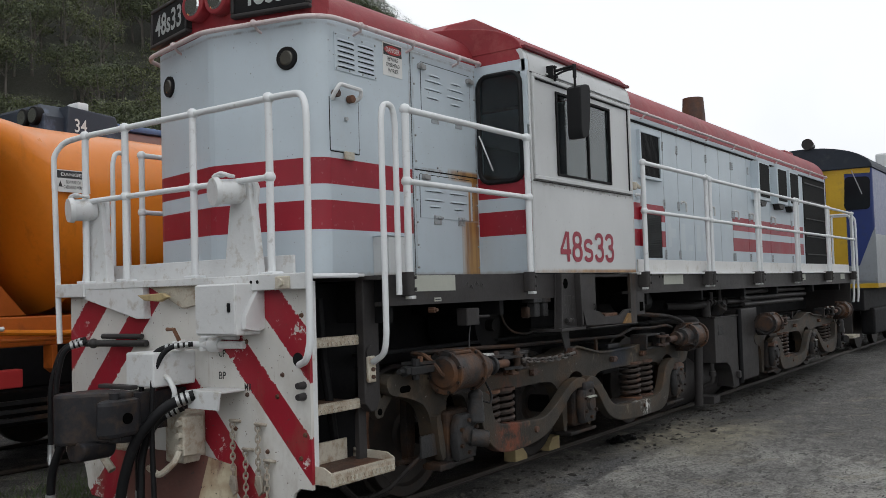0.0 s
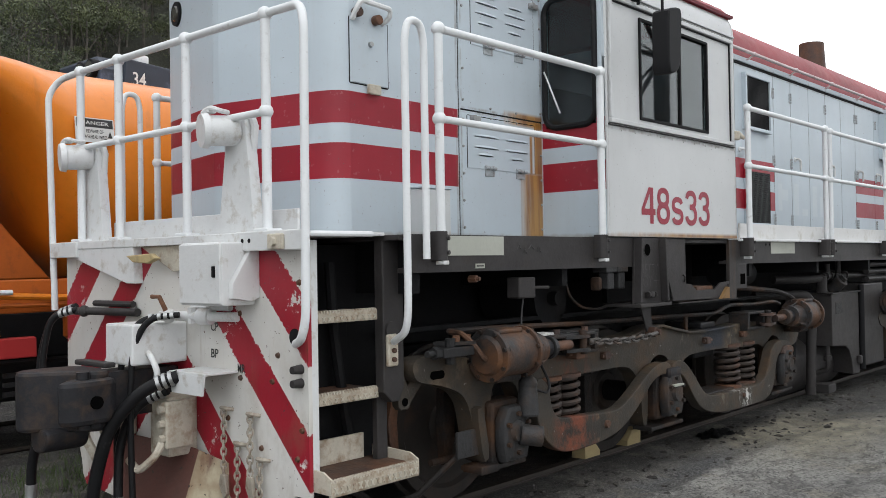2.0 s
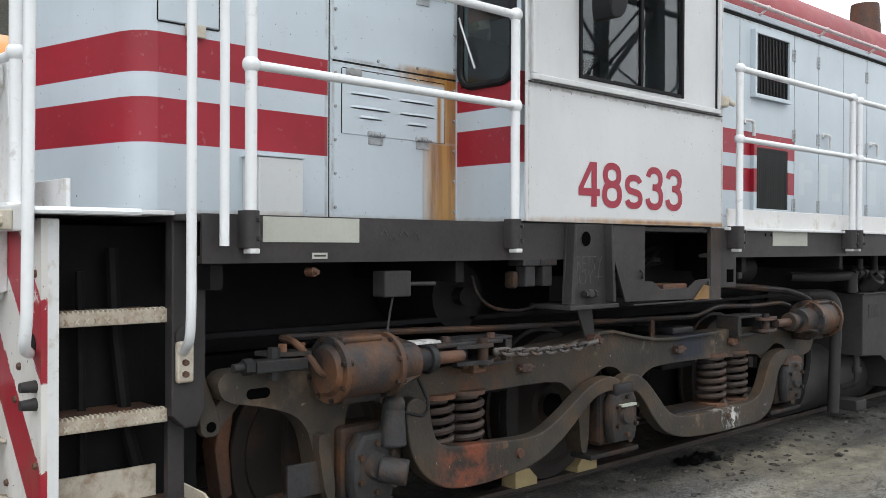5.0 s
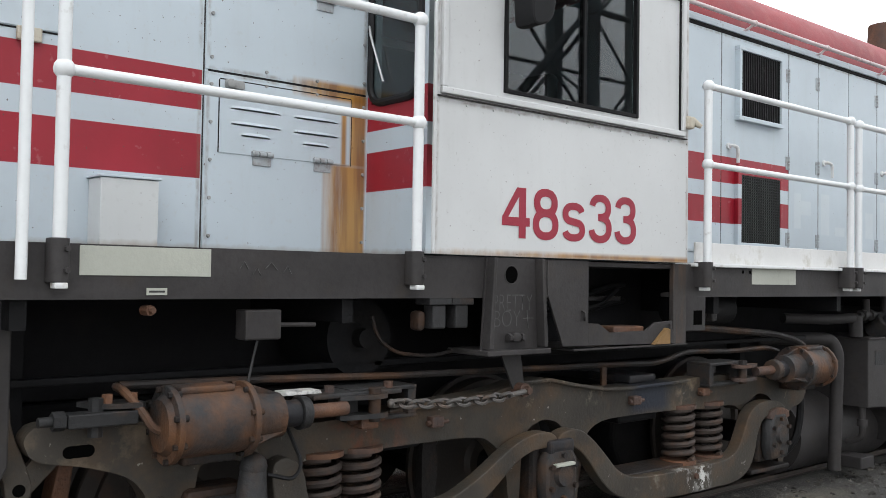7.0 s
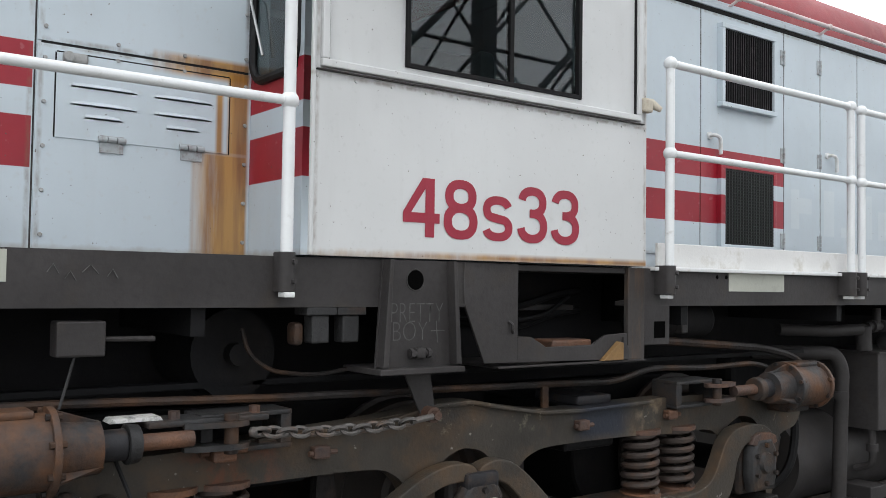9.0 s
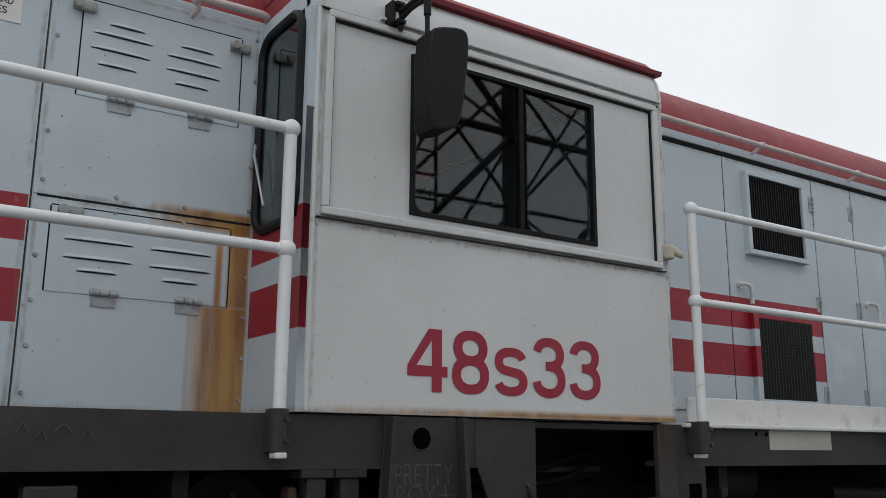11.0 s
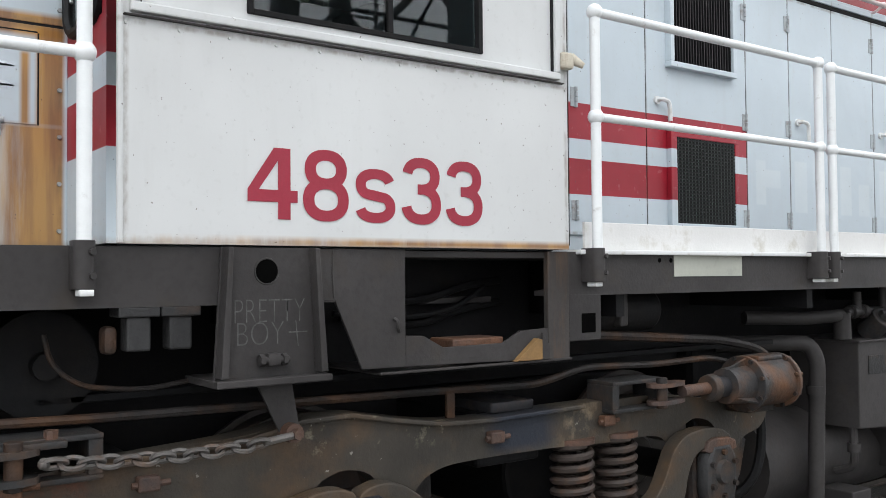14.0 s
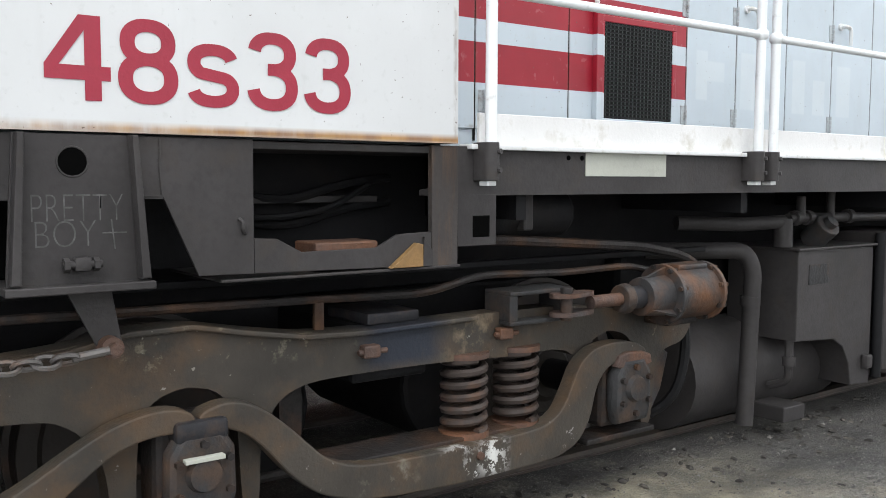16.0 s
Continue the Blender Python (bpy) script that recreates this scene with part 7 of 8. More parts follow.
part("drain_pipe", bm, m_dark, loco)
part("padlock", box(new_bm(), (1.25, 8.48, 0.30), (1.30, 8.56, 0.40), 0.015), m_dark, tk)
part("tank_unit", box(new_bm(), (0.72, 8.70, 0.25), (1.28, 9.45, 1.25), 0.02), m_dark, loco, "dark grey under-frame tank")
part("gauge_column", cyl(new_bm(), (1.26, 8.67, 0.22), (1.26, 8.67, 1.24), 0.035, seg=12), m_black, loco)
for z in (1.30, 1.39, 1.48):
    part("cooling_pipe", tube(new_bm(), [(1.22, 9.0, z), (1.22, 12.6 - 2 * (1.48 - z), z)], 0.035, 10), m_dark, loco)
# rear end
part("rear_plate", box(new_bm(), (-1.3, YE - 0.08, 0.4), (1.3, YE - 0.05, 1.74)), m_dark, loco)
part("rear_deck", box(new_bm(), (-1.38, YE - 0.62, 1.70), (1.38, YE, 1.75), 0.01), m_white, loco)
for yy in (YE - 0.45, YE - 0.02):
    part("grab_rail", tube(new_bm(), [(1.42, yy, 1.15), (1.44, yy, 1.3), (1.44, yy, 2.8), (1.40, yy - 0.05, 2.9), (1.0, yy - 0.05, 2.9), (1.0, yy - 0.05, 1.75)], 0.022, 10, 0.06), m_rail, loco)
part("rear_step", box(new_bm(), (1.06, YE - 0.65, 0.44), (1.43, YE - 0.05, 0.5), 0.005), m_tread, loco)

# ---- loose things by the track ----
for k, pts in enumerate(([(3.25, 0.002), (3.47, 0.002), (3.47, 0.045), (3.39, 0.120), (3.25, 0.120)], [(4.12, 0.002), (3.90, 0.002), (3.90, 0.045), (3.98, 0.130), (4.12, 0.130)])):
    bm = prism(new_bm(), pts, "x", 0.70, 0.83, 0.006)
    tagged(new("wheel_chock", mesh_of(bm, "wheel_chock", m_timber)), "yellowish timber wheel chock on the rail beside a wheel", "chock", "chocks at the middle wheel")
# ---- orange hopper wagon on the next track ----
m_orange = surface("orange_wagon_paint", (0.74, 0.215, 0.015), 0.32, 0, 0.08, 1.2, (0.40, 0.12, 0.02), 0.15, 5, (1, 1, 0.3))
m_orange_dark = surface("orange_frame_paint", (0.50, 0.12, 0.015), 0.5, 0, 0.12, 2, (0.18, 0.06, 0.02), 0.35, 5)


def hopper_wagon():
    w = thing("hopper_wagon", "bright orange curved-side hopper wagon standing on the next siding", "wagon")
    xc, half = -4.2, 1.42
    rings = []
    bm = new_bm()
    for k in range(41):
        y = -0.9 + 14.0 * k / 40
        e = min(1.0, max(0.0, 0.88 - y, y - 11.5) / 1.40)
        lift = 1.7 * math.sqrt(1 - (1 - e) ** 2)
        z0, z1 = 1.50 + lift, 3.48
        ring = []
        for j in range(32):
            a = 2 * math.pi * j / 32
            c, s = math.cos(a), math.sin(a)
            p = 2 / 2.8
            ring.append(bm.verts.new((xc + half * math.copysign(abs(c) ** p, c), y, (z0 + z1) / 2 + (z1 - z0) / 2 * math.copysign(abs(s) ** p, s))))
        rings.append(ring)
    for a, b in zip(rings, rings[1:]):
        for j in range(32):
            bm.faces.new((a[j], a[(j + 1) % 32], b[(j + 1) % 32], b[j]))
    bm.faces.new(rings[0]), bm.faces.new(rings[-1][::-1])
    part("hopper_body", bm, m_orange, w, "glossy orange hopper body")
    for k in range(5):
        y = 1.1 + k * 2.4
        part("side_rib", prism(new_bm(), [(y, 1.35), (y + 0.09, 1.35), (y + 0.09, 1.75), (y, 1.75)], "x", -2.83, -2.73, 0.01), m_orange_dark, w)
    for x in (-2.90, -5.5):
        part("side_beam", box(new_bm(), (x - 0.08, -1.6, 1.22), (x + 0.08, 13.6, 1.50), 0.012), m_orange_dark, w, "orange wagon side beam")
    part("end_platform", box(new_bm(), (-5.5, -1.7, 1.2), (-2.9, -1.5, 1.46), 0.01), m_orange_dark, w)
    for x in (-2.86, -5.5):
        part("end_strut", prism(new_bm(), [(-1.4, 1.5), (-1.2, 1.5), (0.1, 3.0), (-0.1, 3.0)], "x", x - 0.04, x + 0.04, 0.006), m_orange_dark, w)
    part("slope_sheet", prism(new_bm(), [(-0.8, 1.5), (0.9, 1.5), (0.55, 1.9), (-0.3, 2.9), (-0.8, 2.9)], "x", -5.2, -3.4, 0.01), m_orange_dark, w)
    for y in (-0.5, 0.15, 0.8, 1.9, 2.4):
        part("bracket", prism(new_bm(), [(y, 1.22), (y + 0.06, 1.22), (y + 0.06, 0.95), (y, 1.0)], "x", -2.95, -2.80, 0.006), m_orange_dark, w)
    part("brake_rod", tube(new_bm(), [(-2.72, -1.3, 1.37), (-2.72, 0.2, 1.37), (-2.72, 0.9, 1.33), (-2.72, 2.6, 1.33)], 0.028, 8), m_orange, w)
    part("air_pipe", tube(new_bm(), [(-2.74, -1.3, 1.30), (-2.74, 3.0, 1.27)], 0.02, 8), m_orange_dark, w)
    part("brake_handle", tube(new_bm(), [(-2.70, -0.6, 1.42), (-2.66, -0.2, 1.40), (-2.66, 0.25, 1.40)], 0.022, 8), m_white, w, "white brake handle")
    part("red_step", box(new_bm(), (-2.9, -1.2, 0.85), (-2.78, 0.5, 1.02), 0.01), m_signred, w)
    for y in (0.9, 11.2):
        bm = box(new_bm(), (-5.25, y - 1.25, 0.45), (-3.15, y + 1.25, 0.78), 0.03)
        box(bm, (-5.0, y - 1.6, 0.78), (-3.4, y + 2.2, 1.2), 0.02)
        bg = part("bogie", bm, m_black, w, "black wagon bogie")
        for dy in (-0.9, 0.9):
            for x in (-3.45, -4.95):
                part("wheel", cyl(new_bm(), (x - 0.06, y + dy, 0.46), (x + 0.06, y + dy, 0.46), 0.46, seg=30, bev=0.02), m_wheel, bg)
            part("axle_cap", cyl(new_bm(), (-3.15, y + dy, 0.46), (-3.02, y + dy, 0.46), 0.14, seg=16, bev=0.02), m_black, bg)
        for k in range(3):
            part("brake_slat", box(new_bm(), (-3.12, y - 0.55, 0.5 + 0.08 * k), (-3.08, y + 0.55, 0.54 + 0.08 * k)), m_bogie2, bg)
    s = warning_sign(w, facing((-2.765, 1.02, 2.80), (1, 0, 0.10)), 0.36, 0.22, m_signink)
    for k, word in enumerate(("BEWARE OF", "OVERHEAD WIRES")):
        lettering("line", word, m_signink, s, pose(0, -0.01 - 0.05 * k, 0), width=0.16 + 0.06 * k, height=0.032, bold=0.012, deep=0.006)
    for d in (-1, 1):
        part("hazard_mark", prism(new_bm(), [(d * 0.14 - 0.022, -0.06), (d * 0.14 + 0.022, -0.06), (d * 0.14, 0.0)], "z", 0.005, 0.0065), m_signink, s)


hopper_wagon()


def background_loco():
    """An older brown and black diesel on the third track, only its roof seen over the wagon."""
    m_brown = surface("faded_brown_red", (0.16, 0.065, 0.05), 0.6, 0, 0.2, 1.2, (0.09, 0.06, 0.06), 0.4, 2.5)
    m_navy = surface("faded_navy", (0.03, 0.04, 0.06), 0.5, 0, 0.2, 2, (0.16, 0.2, 0.3), 0.3, 3)
    w = thing("diesel_locomotive", "faded brown and navy diesel locomotive on the far siding", "locomotive")
    part("hood", box(new_bm(), (-9.2, 4.0, 1.0), (-7.3, 16, 3.87), 0.05), m_navy, w)
    pts = [(-8.25 + 0.95 * math.copysign(abs(math.cos(a)) ** 0.8, math.cos(a)), 3.87 + 0.62 * abs(math.sin(a)) ** 0.8) for a in (math.pi * k / 16 for k in range(17))]
    part("roof", prism(new_bm(), pts, "y", 4.5, 16, 0.02), m_brown, w, "faded brown rounded roof")
    part("nose_brow", prism(new_bm(), [(-8.75, 3.77), (-7.32, 3.77), (-7.32, 4.42), (-7.5, 4.62), (-8.55, 4.62), (-8.75, 4.42)], "y", 3.45, 4.6, 0.05), m_navy, w, "dark headlight brow")
    for x in (-7.80, -7.50):
        h = part("headlight", cyl(new_bm(), (x, 3.5, 4.43), (x, 3.38, 4.43), 0.14, seg=20, bev=0.01), m_black, w)
        part("lens", cyl(new_bm(), (x, 3.385, 4.43), (x, 3.37, 4.43), 0.11, seg=20), m_mirror, h)
    part("number_box", prism(new_bm(), [(3.75, 3.9), (4.9, 3.9), (4.62, 4.54), (3.8, 4.60)], "x", -7.60, -7.22, 0.03), m_navy, w, "navy number box")
    lettering("number", "34", m_signwhite, w, facing((-7.216, 4.0, 4.31), (1, 0, 0)), width=0.21, height=0.21, bold=0.01)
    part("horn", box(new_bm(), (-7.75, 4.1, 4.6), (-7.45, 4.3, 4.74), 0.03), m_rail, w)
    part("roof_duct", box(new_bm(), (-7.9, 4.7, 4.42), (-7.6, 9.4, 4.53), 0.04), surface("blue_duct", (0.10, 0.16, 0.30), 0.5, 0, 0.2, 2), w, "faded blue roof duct")
    part("front_ledge", box(new_bm(), (-9.3, 2.6, 1.0), (-7.3, 4.0, 3.8), 0.06), m_brown, w)
    for y in (4.6, 7.6, 13.2):
        part("wheel", cyl(new_bm(), (-7.71, y, 0.5), (-7.59, y, 0.5), 0.5, seg=24), m_wheel, w)
        part("wheel", cyl(new_bm(), (-9.21, y, 0.5), (-9.09, y, 0.5), 0.5, seg=24), m_wheel, w)
    part("frame", box(new_bm(), (-9.4, 2.6, 0.6), (-7.1, 16, 1.05), 0.03), m_black, w)


background_loco()


def blue_loco():
    """The next locomotive on the same track, in blue, yellow and grey."""
    m_blue = surface("blue_paint", (0.016, 0.035, 0.16), 0.35, 0, 0.12, 1.5, (0.03, 0.04, 0.08), 0.2, 4)
    m_yellow = surface("yellow_paint", (0.55, 0.34, 0.02), 0.4, 0, 0.08, 1.5, (0.3, 0.2, 0.05), 0.15, 4)
    m_grey = surface("grey_paint", (0.26, 0.28, 0.30), 0.45, 0, 0.08, 1.5, (0.16, 0.16, 0.16), 0.2, 4)
    m_slate = surface("slate_roof", (0.035, 0.042, 0.055), 0.6, 0, 0.15, 1.5, (0.08, 0.08, 0.08), 0.2, 4)
    w = thing("blue_locomotive", "blue, yellow and grey diesel locomotive coupled behind on the same track", "locomotive")
    y = 17.9
    part("cab_body", box(new_bm(), (-1.44, y, 1.9), (1.44, y + 12, 4.1), 0.04), m_blue, w, "blue cab body")
    part("lower_side", prism(new_bm(), [(0.95, 1.55), (1.45, 1.55), (1.45, 2.75), (1.38, 2.6)], "y", y - 0.012, y + 0.01), m_grey, w, "grey diagonal panel")
    part("side_skirt", box(new_bm(), (1.40, y, 1.5), (1.455, y + 12, 2.6), 0.004), m_grey, w)
    part("skirt", box(new_bm(), (-1.44, y, 1.5), (1.40, y + 12, 1.9), 0.01), m_grey, w, "grey lower body")
    part("yellow_stripe", box(new_bm(), (-1.46, y - 0.02, 1.40), (1.46, y + 12, 1.5), 0.004), m_yellow, w)
    part("yellow_corner", box(new_bm(), (0.45, y - 0.01, 1.9), (0.86, y, 4.08)), m_yellow, w, "yellow front panel")
    part("yellow_brow", prism(new_bm(), [(0.35, 4.0), (1.40, 3.97), (1.40, 4.08), (0.35, 4.11)], "y", y - 0.014, y), m_yellow, w)
    pts = [(1.46 * math.cos(math.pi * k / 20), 4.09 + 0.55 * math.sin(math.pi * k / 20)) for k in range(21)]
    part("roof", prism(new_bm(), pts, "y", y - 0.06, y + 12, 0.02), m_slate, w, "dark slate domed roof")
    ring = []
    for cx, cz, a0 in ((1.30, 3.80, 0), (0.95, 3.82, 90), (0.92, 3.25, 180), (1.28, 3.25, 270)):
        ring += [(cx + 0.09 * math.cos(radians(a0 + 18 * k)), cz + 0.09 * math.sin(radians(a0 + 18 * k))) for k in range(6)]
    part("window", prism(new_bm(), ring, "y", y - 0.016, y - 0.002), surface("dark_window", (0.012, 0.014, 0.017), 0.15), w, "dark round-cornered window")
    part("wiper", tube(new_bm(), [(1.02, y - 0.03, 4.05), (1.22, y - 0.04, 3.5)], 0.012, 6), m_steel, w)
    hn = part("horn", cyl(new_bm(), (0.12, y - 0.1, 4.74), (0.12, y + 0.4, 4.74), 0.13, 0.06, 18), m_dark, w)
    part("pod", box(new_bm(), (1.0, y + 3, 4.3), (1.3, y + 3.4, 4.75), 0.05), m_rail, w)
    part("frame", box(new_bm(), (-1.2, y - 0.3, 0.9), (1.2, y + 12, 1.4), 0.03), m_black, w)
    for k in (0.9, 2.9, 4.9, 9.5):
        for x in (-0.75, 0.75):
            part("wheel", cyl(new_bm(), (x - 0.06, y + k, 0.5), (x + 0.06, y + k, 0.5), 0.5, seg=24), m_wheel, w)
    bm = box(new_bm(), (1.0, y + 0.3, 0.35), (1.3, y + 5.8, 0.95), 0.05)
    part("bogie", bm, m_black, w)


blue_loco()


# ---- wooded hill ----
def leaf_mesh(name, placed, material, seed, clumps, leaves):
    """Crowns of many small leaf sprays, joined into one mesh. placed: (x, y, z, size, shape)."""
    rnd = np.random.RandomState(seed)
    V = []
    for x, y, z, size, tall in placed:
        cs = rnd.normal(size=(clumps, 3))
        cs /= np.linalg.norm(cs, axis=1)[:, None]
        cs *= rnd.uniform(0.35, 1.0, (clumps, 1)) * np.array([size, size, size * tall * 0.6])
        cs[:, 2] = np.abs(cs[:, 2]) * 0.7 + size * tall * (0.95 + 0.2 * rnd.uniform(-1, 1, clumps))
        r = size * rnd.uniform(0.32, 0.58, clumps)
        for c, rr in zip(cs, r):
            d = rnd.normal(size=(leaves, 3))
            d /= np.linalg.norm(d, axis=1)[:, None]
            p = c + d * rr * rnd.uniform(0.7, 1.0, (leaves, 1)) * np.array([1, 1, 0.62])
            u = np.cross(d, rnd.normal(size=(leaves, 3)))
            u /= np.linalg.norm(u, axis=1)[:, None]
            v = np.cross(d, u) + 0.35 * rnd.normal(size=(leaves, 3))
            u *= (size * 0.034 / np.linalg.norm(u, axis=1))[:, None]
            v *= (size * 0.026 / np.linalg.norm(v, axis=1))[:, None]
            q = p + np.array([x, y, z])
            V.append(np.stack([q - u, q + v, q + u, q - v], axis=1).reshape(-1, 3))
    V = np.concatenate(V)
    n = len(V) // 4
    me = bpy.data.meshes.new(name)
    me.vertices.add(4 * n), me.loops.add(4 * n), me.polygons.add(n)
    me.vertices.foreach_set("co", V.ravel())
    me.loops.foreach_set("vertex_index", np.arange(4 * n))
    me.polygons.foreach_set("loop_start", np.arange(0, 4 * n, 4))
    me.update(calc_edges=True)
    me.materials.append(material)
    return me


def leaf_material():
    n = Nodes("gum_leaves")
    r = n.t.nodes.new("ShaderNodeNewGeometry").outputs["Random Per Island"]
    c = n.mix(r, (0.026, 0.038, 0.019), (0.078, 0.096, 0.042))
    c = n.mix(n.step(n.noise(0.16, 3), 0.40, 0.60), c, n.mix(r, (0.045, 0.055, 0.022), (0.15, 0.165, 0.065)))
    return n.done(c, 0.6)


def forest():
    rnd = random.Random(11)
    placed, trunks = [], new_bm()
    while len(placed) < 950:
        a, d = radians(rnd.uniform(33, 68)), 85 + 150 * rnd.uniform(0, 1) ** 0.8
        x, y = 5 - d * math.sin(a), -4 + d * math.cos(a)
        z = ground_height(x, y)
        size = rnd.uniform(2.0, 4.4)
        tall = rnd.uniform(1.0, 2.0)
        placed.append((x, y, z + 0.8, size, tall))
        if d < 190:
            top = size * tall * 1.3
            cyl(trunks, (x, y, z - 0.5), (x + rnd.uniform(-.6, .6), y + rnd.uniform(-.6, .6), z + top), 0.22, 0.08, 5)
            for k in range(3):
                b = rnd.uniform(0, 6.28)
                cyl(trunks, (x, y, z + top * 0.5), (x + size * 0.7 * math.cos(b), y + size * 0.7 * math.sin(b), z + top * rnd.uniform(0.8, 1.1)), 0.09, 0.03, 4)
    ob = new("forest", leaf_mesh("forest", placed, leaf_material(), 5, 12, 95))
    tagged(ob, "dense olive green gum forest on the hillside", "forest", kind="stuff")
    tr = new("forest_trunks", mesh_of(trunks, "forest_trunks", surface("pale_bark", (0.10, 0.088, 0.075), 0.8, 0, 0.2, 1)))
    tagged(tr, "pale grey gum trunks among the foliage", "tree trunks", kind="stuff")


forest()


# ---- gravel and grass ----
def scatter():
    rnd = np.random.RandomState(8)
    V, F = [], []
    n = 16000
    xs = 0.85 + 4.2 * rnd.uniform(0, 1, n) ** 1.3
    ys = rnd.uniform(-1.5, 13, n)
    for x, y in zip(xs, ys):
        s = rnd.uniform(0.003, 0.010) * (2.2 if rnd.uniform() < 0.03 else 1)
        a = rnd.uniform(0, 6.28)
        z = ground_height(x, y)
        b = len(V)
        for k in range(4):
            u = a + k * math.pi / 2
            V.append((x + s * math.cos(u) * rnd.uniform(0.7, 1.3), y + s * math.sin(u) * rnd.uniform(0.7, 1.3), z - 0.004))
        V.append((x + s * 0.2, y, z + s * rnd.uniform(0.5, 0.9)))
        F += [(b, b + 1, b + 4), (b + 1, b + 2, b + 4), (b + 2, b + 3, b + 4), (b + 3, b, b + 4)]
    me = bpy.data.meshes.new("gravel")
    me.from_pydata(V, [], F)
    m = Nodes("gravel_stones")
    r = m.t.nodes.new("ShaderNodeNewGeometry").outputs["Random Per Island"]
    me.materials.append(m.done(m.mix(r, (0.05, 0.048, 0.045), (0.20, 0.19, 0.175)), 0.8))
    tagged(new("gravel", me), "loose grey gravel stones scattered on the dirt", "gravel", kind="stuff")


scatter()


def clods():
    """Dark clods and scraps of dirt along the edge of the track bed."""
    rnd = random.Random(21)
    bm = new_bm()
    for _ in range(520):
        x, y = 0.93 + abs(rnd.gauss(0, 0.36)), rnd.uniform(-1.2, 13)
        s = rnd.uniform(0.006, 0.026) * (1.6 if rnd.random() < 0.06 else 1)
        m = Matrix.Translation((x, y, ground_height(x, y) + s * 0.1)) @ Matrix.Rotation(rnd.uniform(0, 6), 4, "Z") @ Matrix.Diagonal((s, s * rnd.uniform(0.8, 2.2), s * 0.6, 1))
        r = bmesh.ops.create_icosphere(bm, subdivisions=1, radius=1, matrix=m)
        for v in r["verts"]:
            v.co += Vector((rnd.uniform(-.3, .3), rnd.uniform(-.3, .3), rnd.uniform(-.25, .25))) * s
    m = surface("dark_clods", (0.055, 0.051, 0.047), 0.9, 0, 0.4, 6, (0.2, 0.18, 0.15), 0.4, 9, bump=0.6)
    tagged(new("dirt_clods", mesh_of(bm, "dirt_clods", m)), "dark clods of oily dirt along the track edge", "dirt", kind="stuff")


clods()


def oily_rag(x, y, w, seed):
    """A crumpled sheet of black rubber lying in the dirt."""
    rnd = random.Random(seed)
    bm = new_bm()
    n = 16
    g = [[None] * n for _ in range(n)]
    for i in range(n):
        for j in range(n):
            u, v = i / (n - 1) - 0.5, j / (n - 1) - 0.5
            px, py = x + w * u * (1 + 0.3 * math.sin(7 * v + seed)), y + 2.1 * w * v * (1 + 0.25 * math.cos(6 * u))
            h = 0.022 * max(0.0, 1 - 4 * (u * u + v * v)) + 0.04 * noise.noise(Vector((u * 7, v * 7, seed)))
            g[i][j] = bm.verts.new((px, py, ground_height(px, py) + 0.012 + max(-0.01, h)))
    for i in range(n - 1):
        for j in range(n - 1):
            bm.faces.new((g[i][j], g[i + 1][j], g[i + 1][j + 1], g[i][j + 1]))
    bmesh.ops.solidify(bm, geom=bm.faces[:], thickness=0.008)
    tagged(new("rubber_scrap", mesh_of(bm, "rubber_scrap", m_rubber, 60)), "crumpled black rubber scrap lying in the dirt", "scrap")


oily_rag(1.18, 0.95, 0.16, 2)
oily_rag(1.05, 5.1, 0.20, 5)


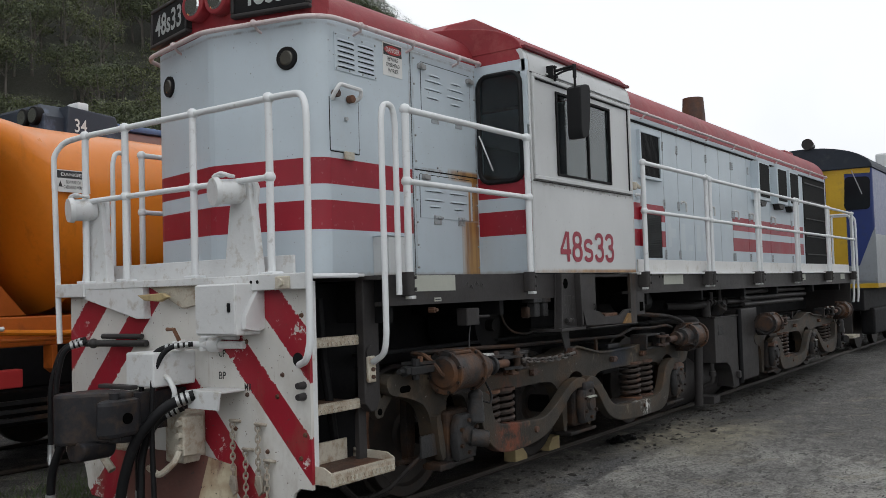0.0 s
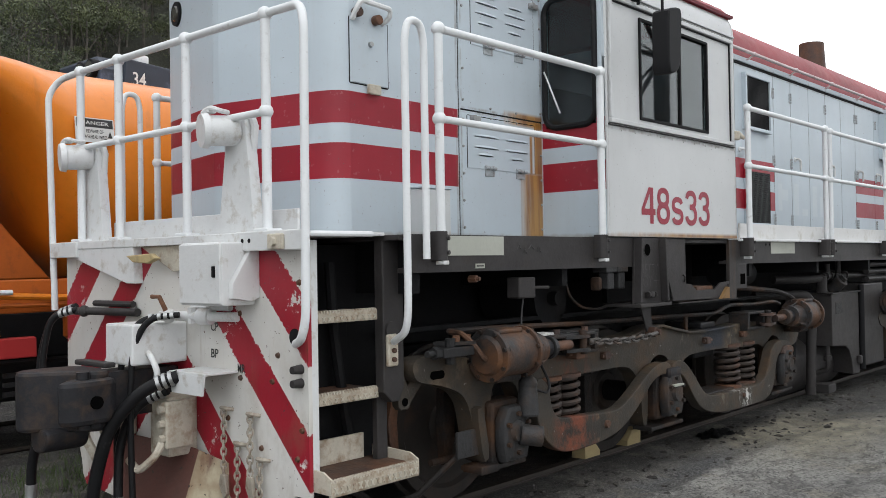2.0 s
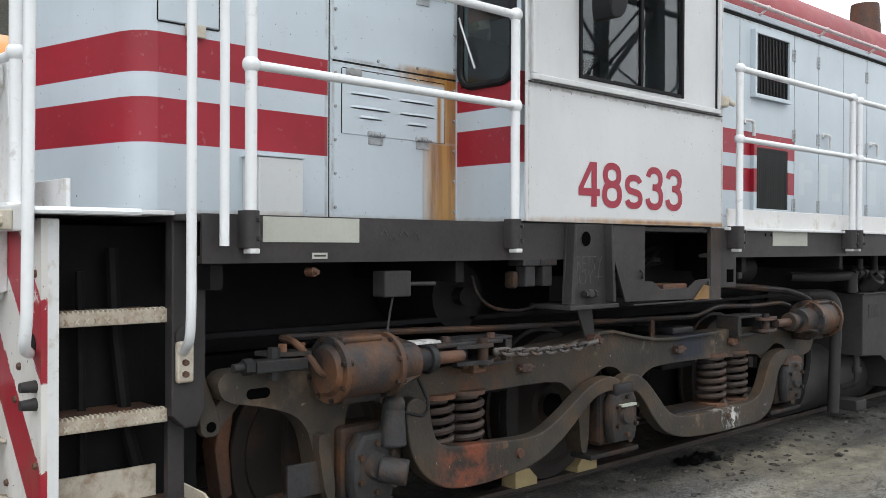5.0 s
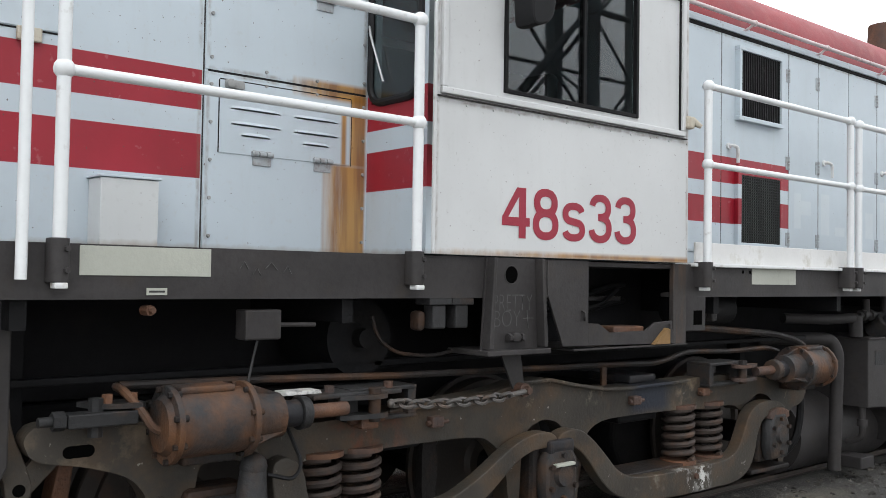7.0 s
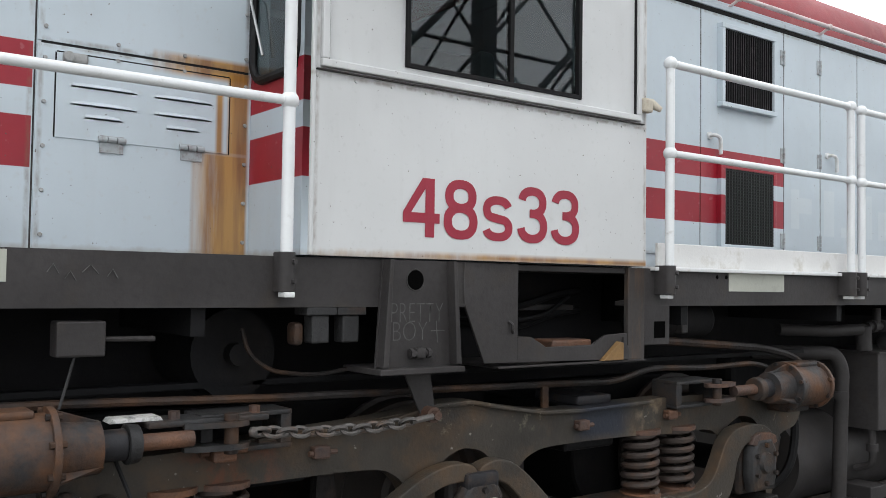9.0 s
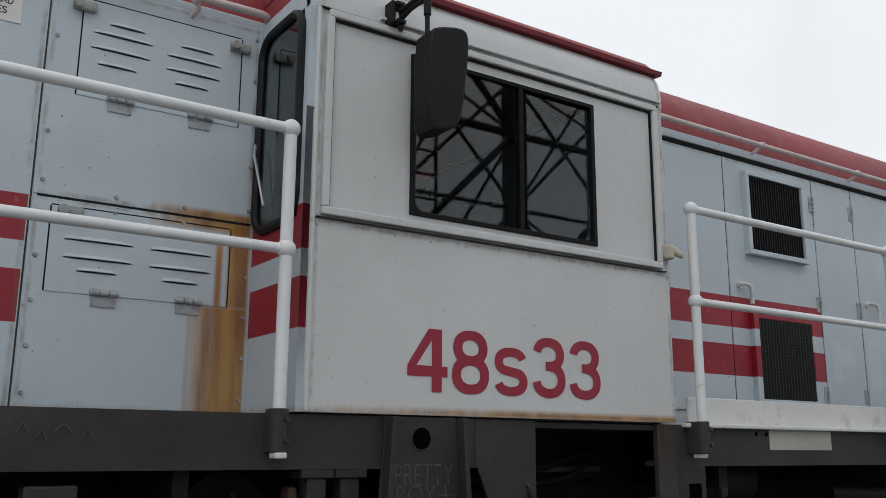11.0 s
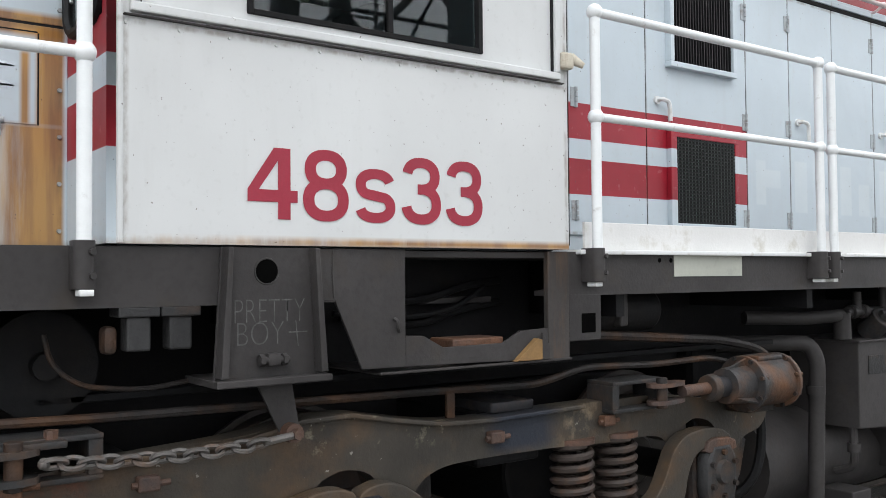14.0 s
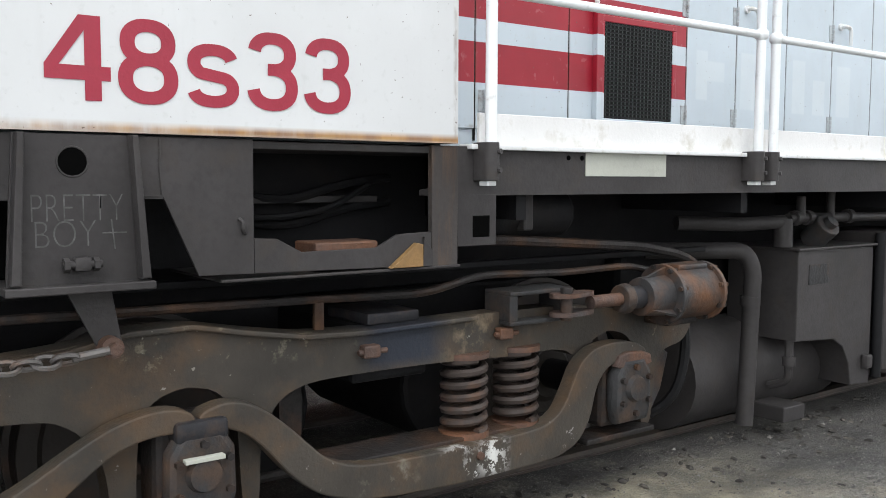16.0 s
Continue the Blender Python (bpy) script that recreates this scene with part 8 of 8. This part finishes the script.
def grass(x0, y0, count, spread, seed):
    rnd = random.Random(seed)
    V, F = [], []
    for _ in range(count):
        x, y = x0 + rnd.gauss(0, spread), y0 + rnd.gauss(0, spread * 1.4)
        z = ground_height(x, y) - 0.005
        a, h, lean = rnd.uniform(0, 6.28), rnd.uniform(0.03, 0.11), rnd.uniform(0.01, 0.06)
        dx, dy = math.cos(a), math.sin(a)
        b = len(V)
        V += [(x - dy * 0.003, y + dx * 0.003, z), (x + dy * 0.003, y - dx * 0.003, z), (x + dx * lean * 0.5 + dy * 0.002, y + dy * lean * 0.5 - dx * 0.002, z + h * 0.65), (x + dx * lean, y + dy * lean, z + h)]
        F += [(b, b + 1, b + 2), (b, b + 2, b + 3)]
    me = bpy.data.meshes.new("grass")
    me.from_pydata(V, [], F)
    me.materials.append(m_grass)
    tagged(new("grass", me), "small tuft of green grass beside the rail", "grass", kind="stuff")


m_grass = surface("grass_blades", (0.055, 0.085, 0.025), 0.6, 0, 0.25, 12)
grass(1.02, 0.45, 150, 0.05, 1)
grass(-1.9, 0.9, 1800, 0.42, 2)
grass(-1.6, 2.6, 900, 0.4, 3)


# ---- lattice tower behind the camera, seen in the cab windows ----
def lattice_crane():
    m = surface("dark_tower_steel", (0.09, 0.095, 0.10), 0.6, 0, 0.2, 1, (0.12, 0.09, 0.06), 0.3, 2)
    w = thing("lattice_gantry", "tall dark steel lattice loading gantry across the yard", "gantry")
    bays = (5.0, 9.0, 13.0, 17.0, 21.0, 25.0)
    for bx in (13.0, 18.0):
        for by in bays:
            part("leg", box(new_bm(), (bx - 0.2, by - 0.2, -0.3), (bx + 0.2, by + 0.2, 17)), m, w)
        for y0, y1 in zip(bays, bays[1:]):
            for k in range(4):
                z0, z1 = 0.4 + 4.0 * k, 4.4 + 4.0 * k
                slants = (((y0, z0), (y1, z1)), ((y1, z0), (y0, z1)), ((y0, z1), (y1, z1)))
                for a, b in slants if bx > 15 else slants[(k + int(y0)) % 2::2]:
                    part("brace", tube(new_bm(), [(bx, *a), (bx, *b)], 0.085 if bx < 15 else 0.06, 6), m, w)
    for by in bays:
        for k in range(4):
            z0, z1 = 0.4 + 4.0 * k, 4.4 + 4.0 * k
            for a, b in (((13, z0), (18, z1)), ((18, z0), (13, z1))):
                part("brace", tube(new_bm(), [(a[0], by, a[1]), (b[0], by, b[1])], 0.045, 6), m, w)
    part("machinery_house", box(new_bm(), (13.3, 7.5, 8.5), (17.5, 11.0, 11.5), 0.05), m, w)
    for k in range(14):
        part("ladder_rung", tube(new_bm(), [(12.8, 10.2, 1 + k * 0.5), (12.8, 10.8, 1 + k * 0.5)], 0.03, 5), m, w)
    for y in (10.2, 10.8):
        part("ladder_rail", tube(new_bm(), [(12.8, y, 0.5), (12.8, y, 8.5)], 0.04, 6), m, w)


lattice_crane()
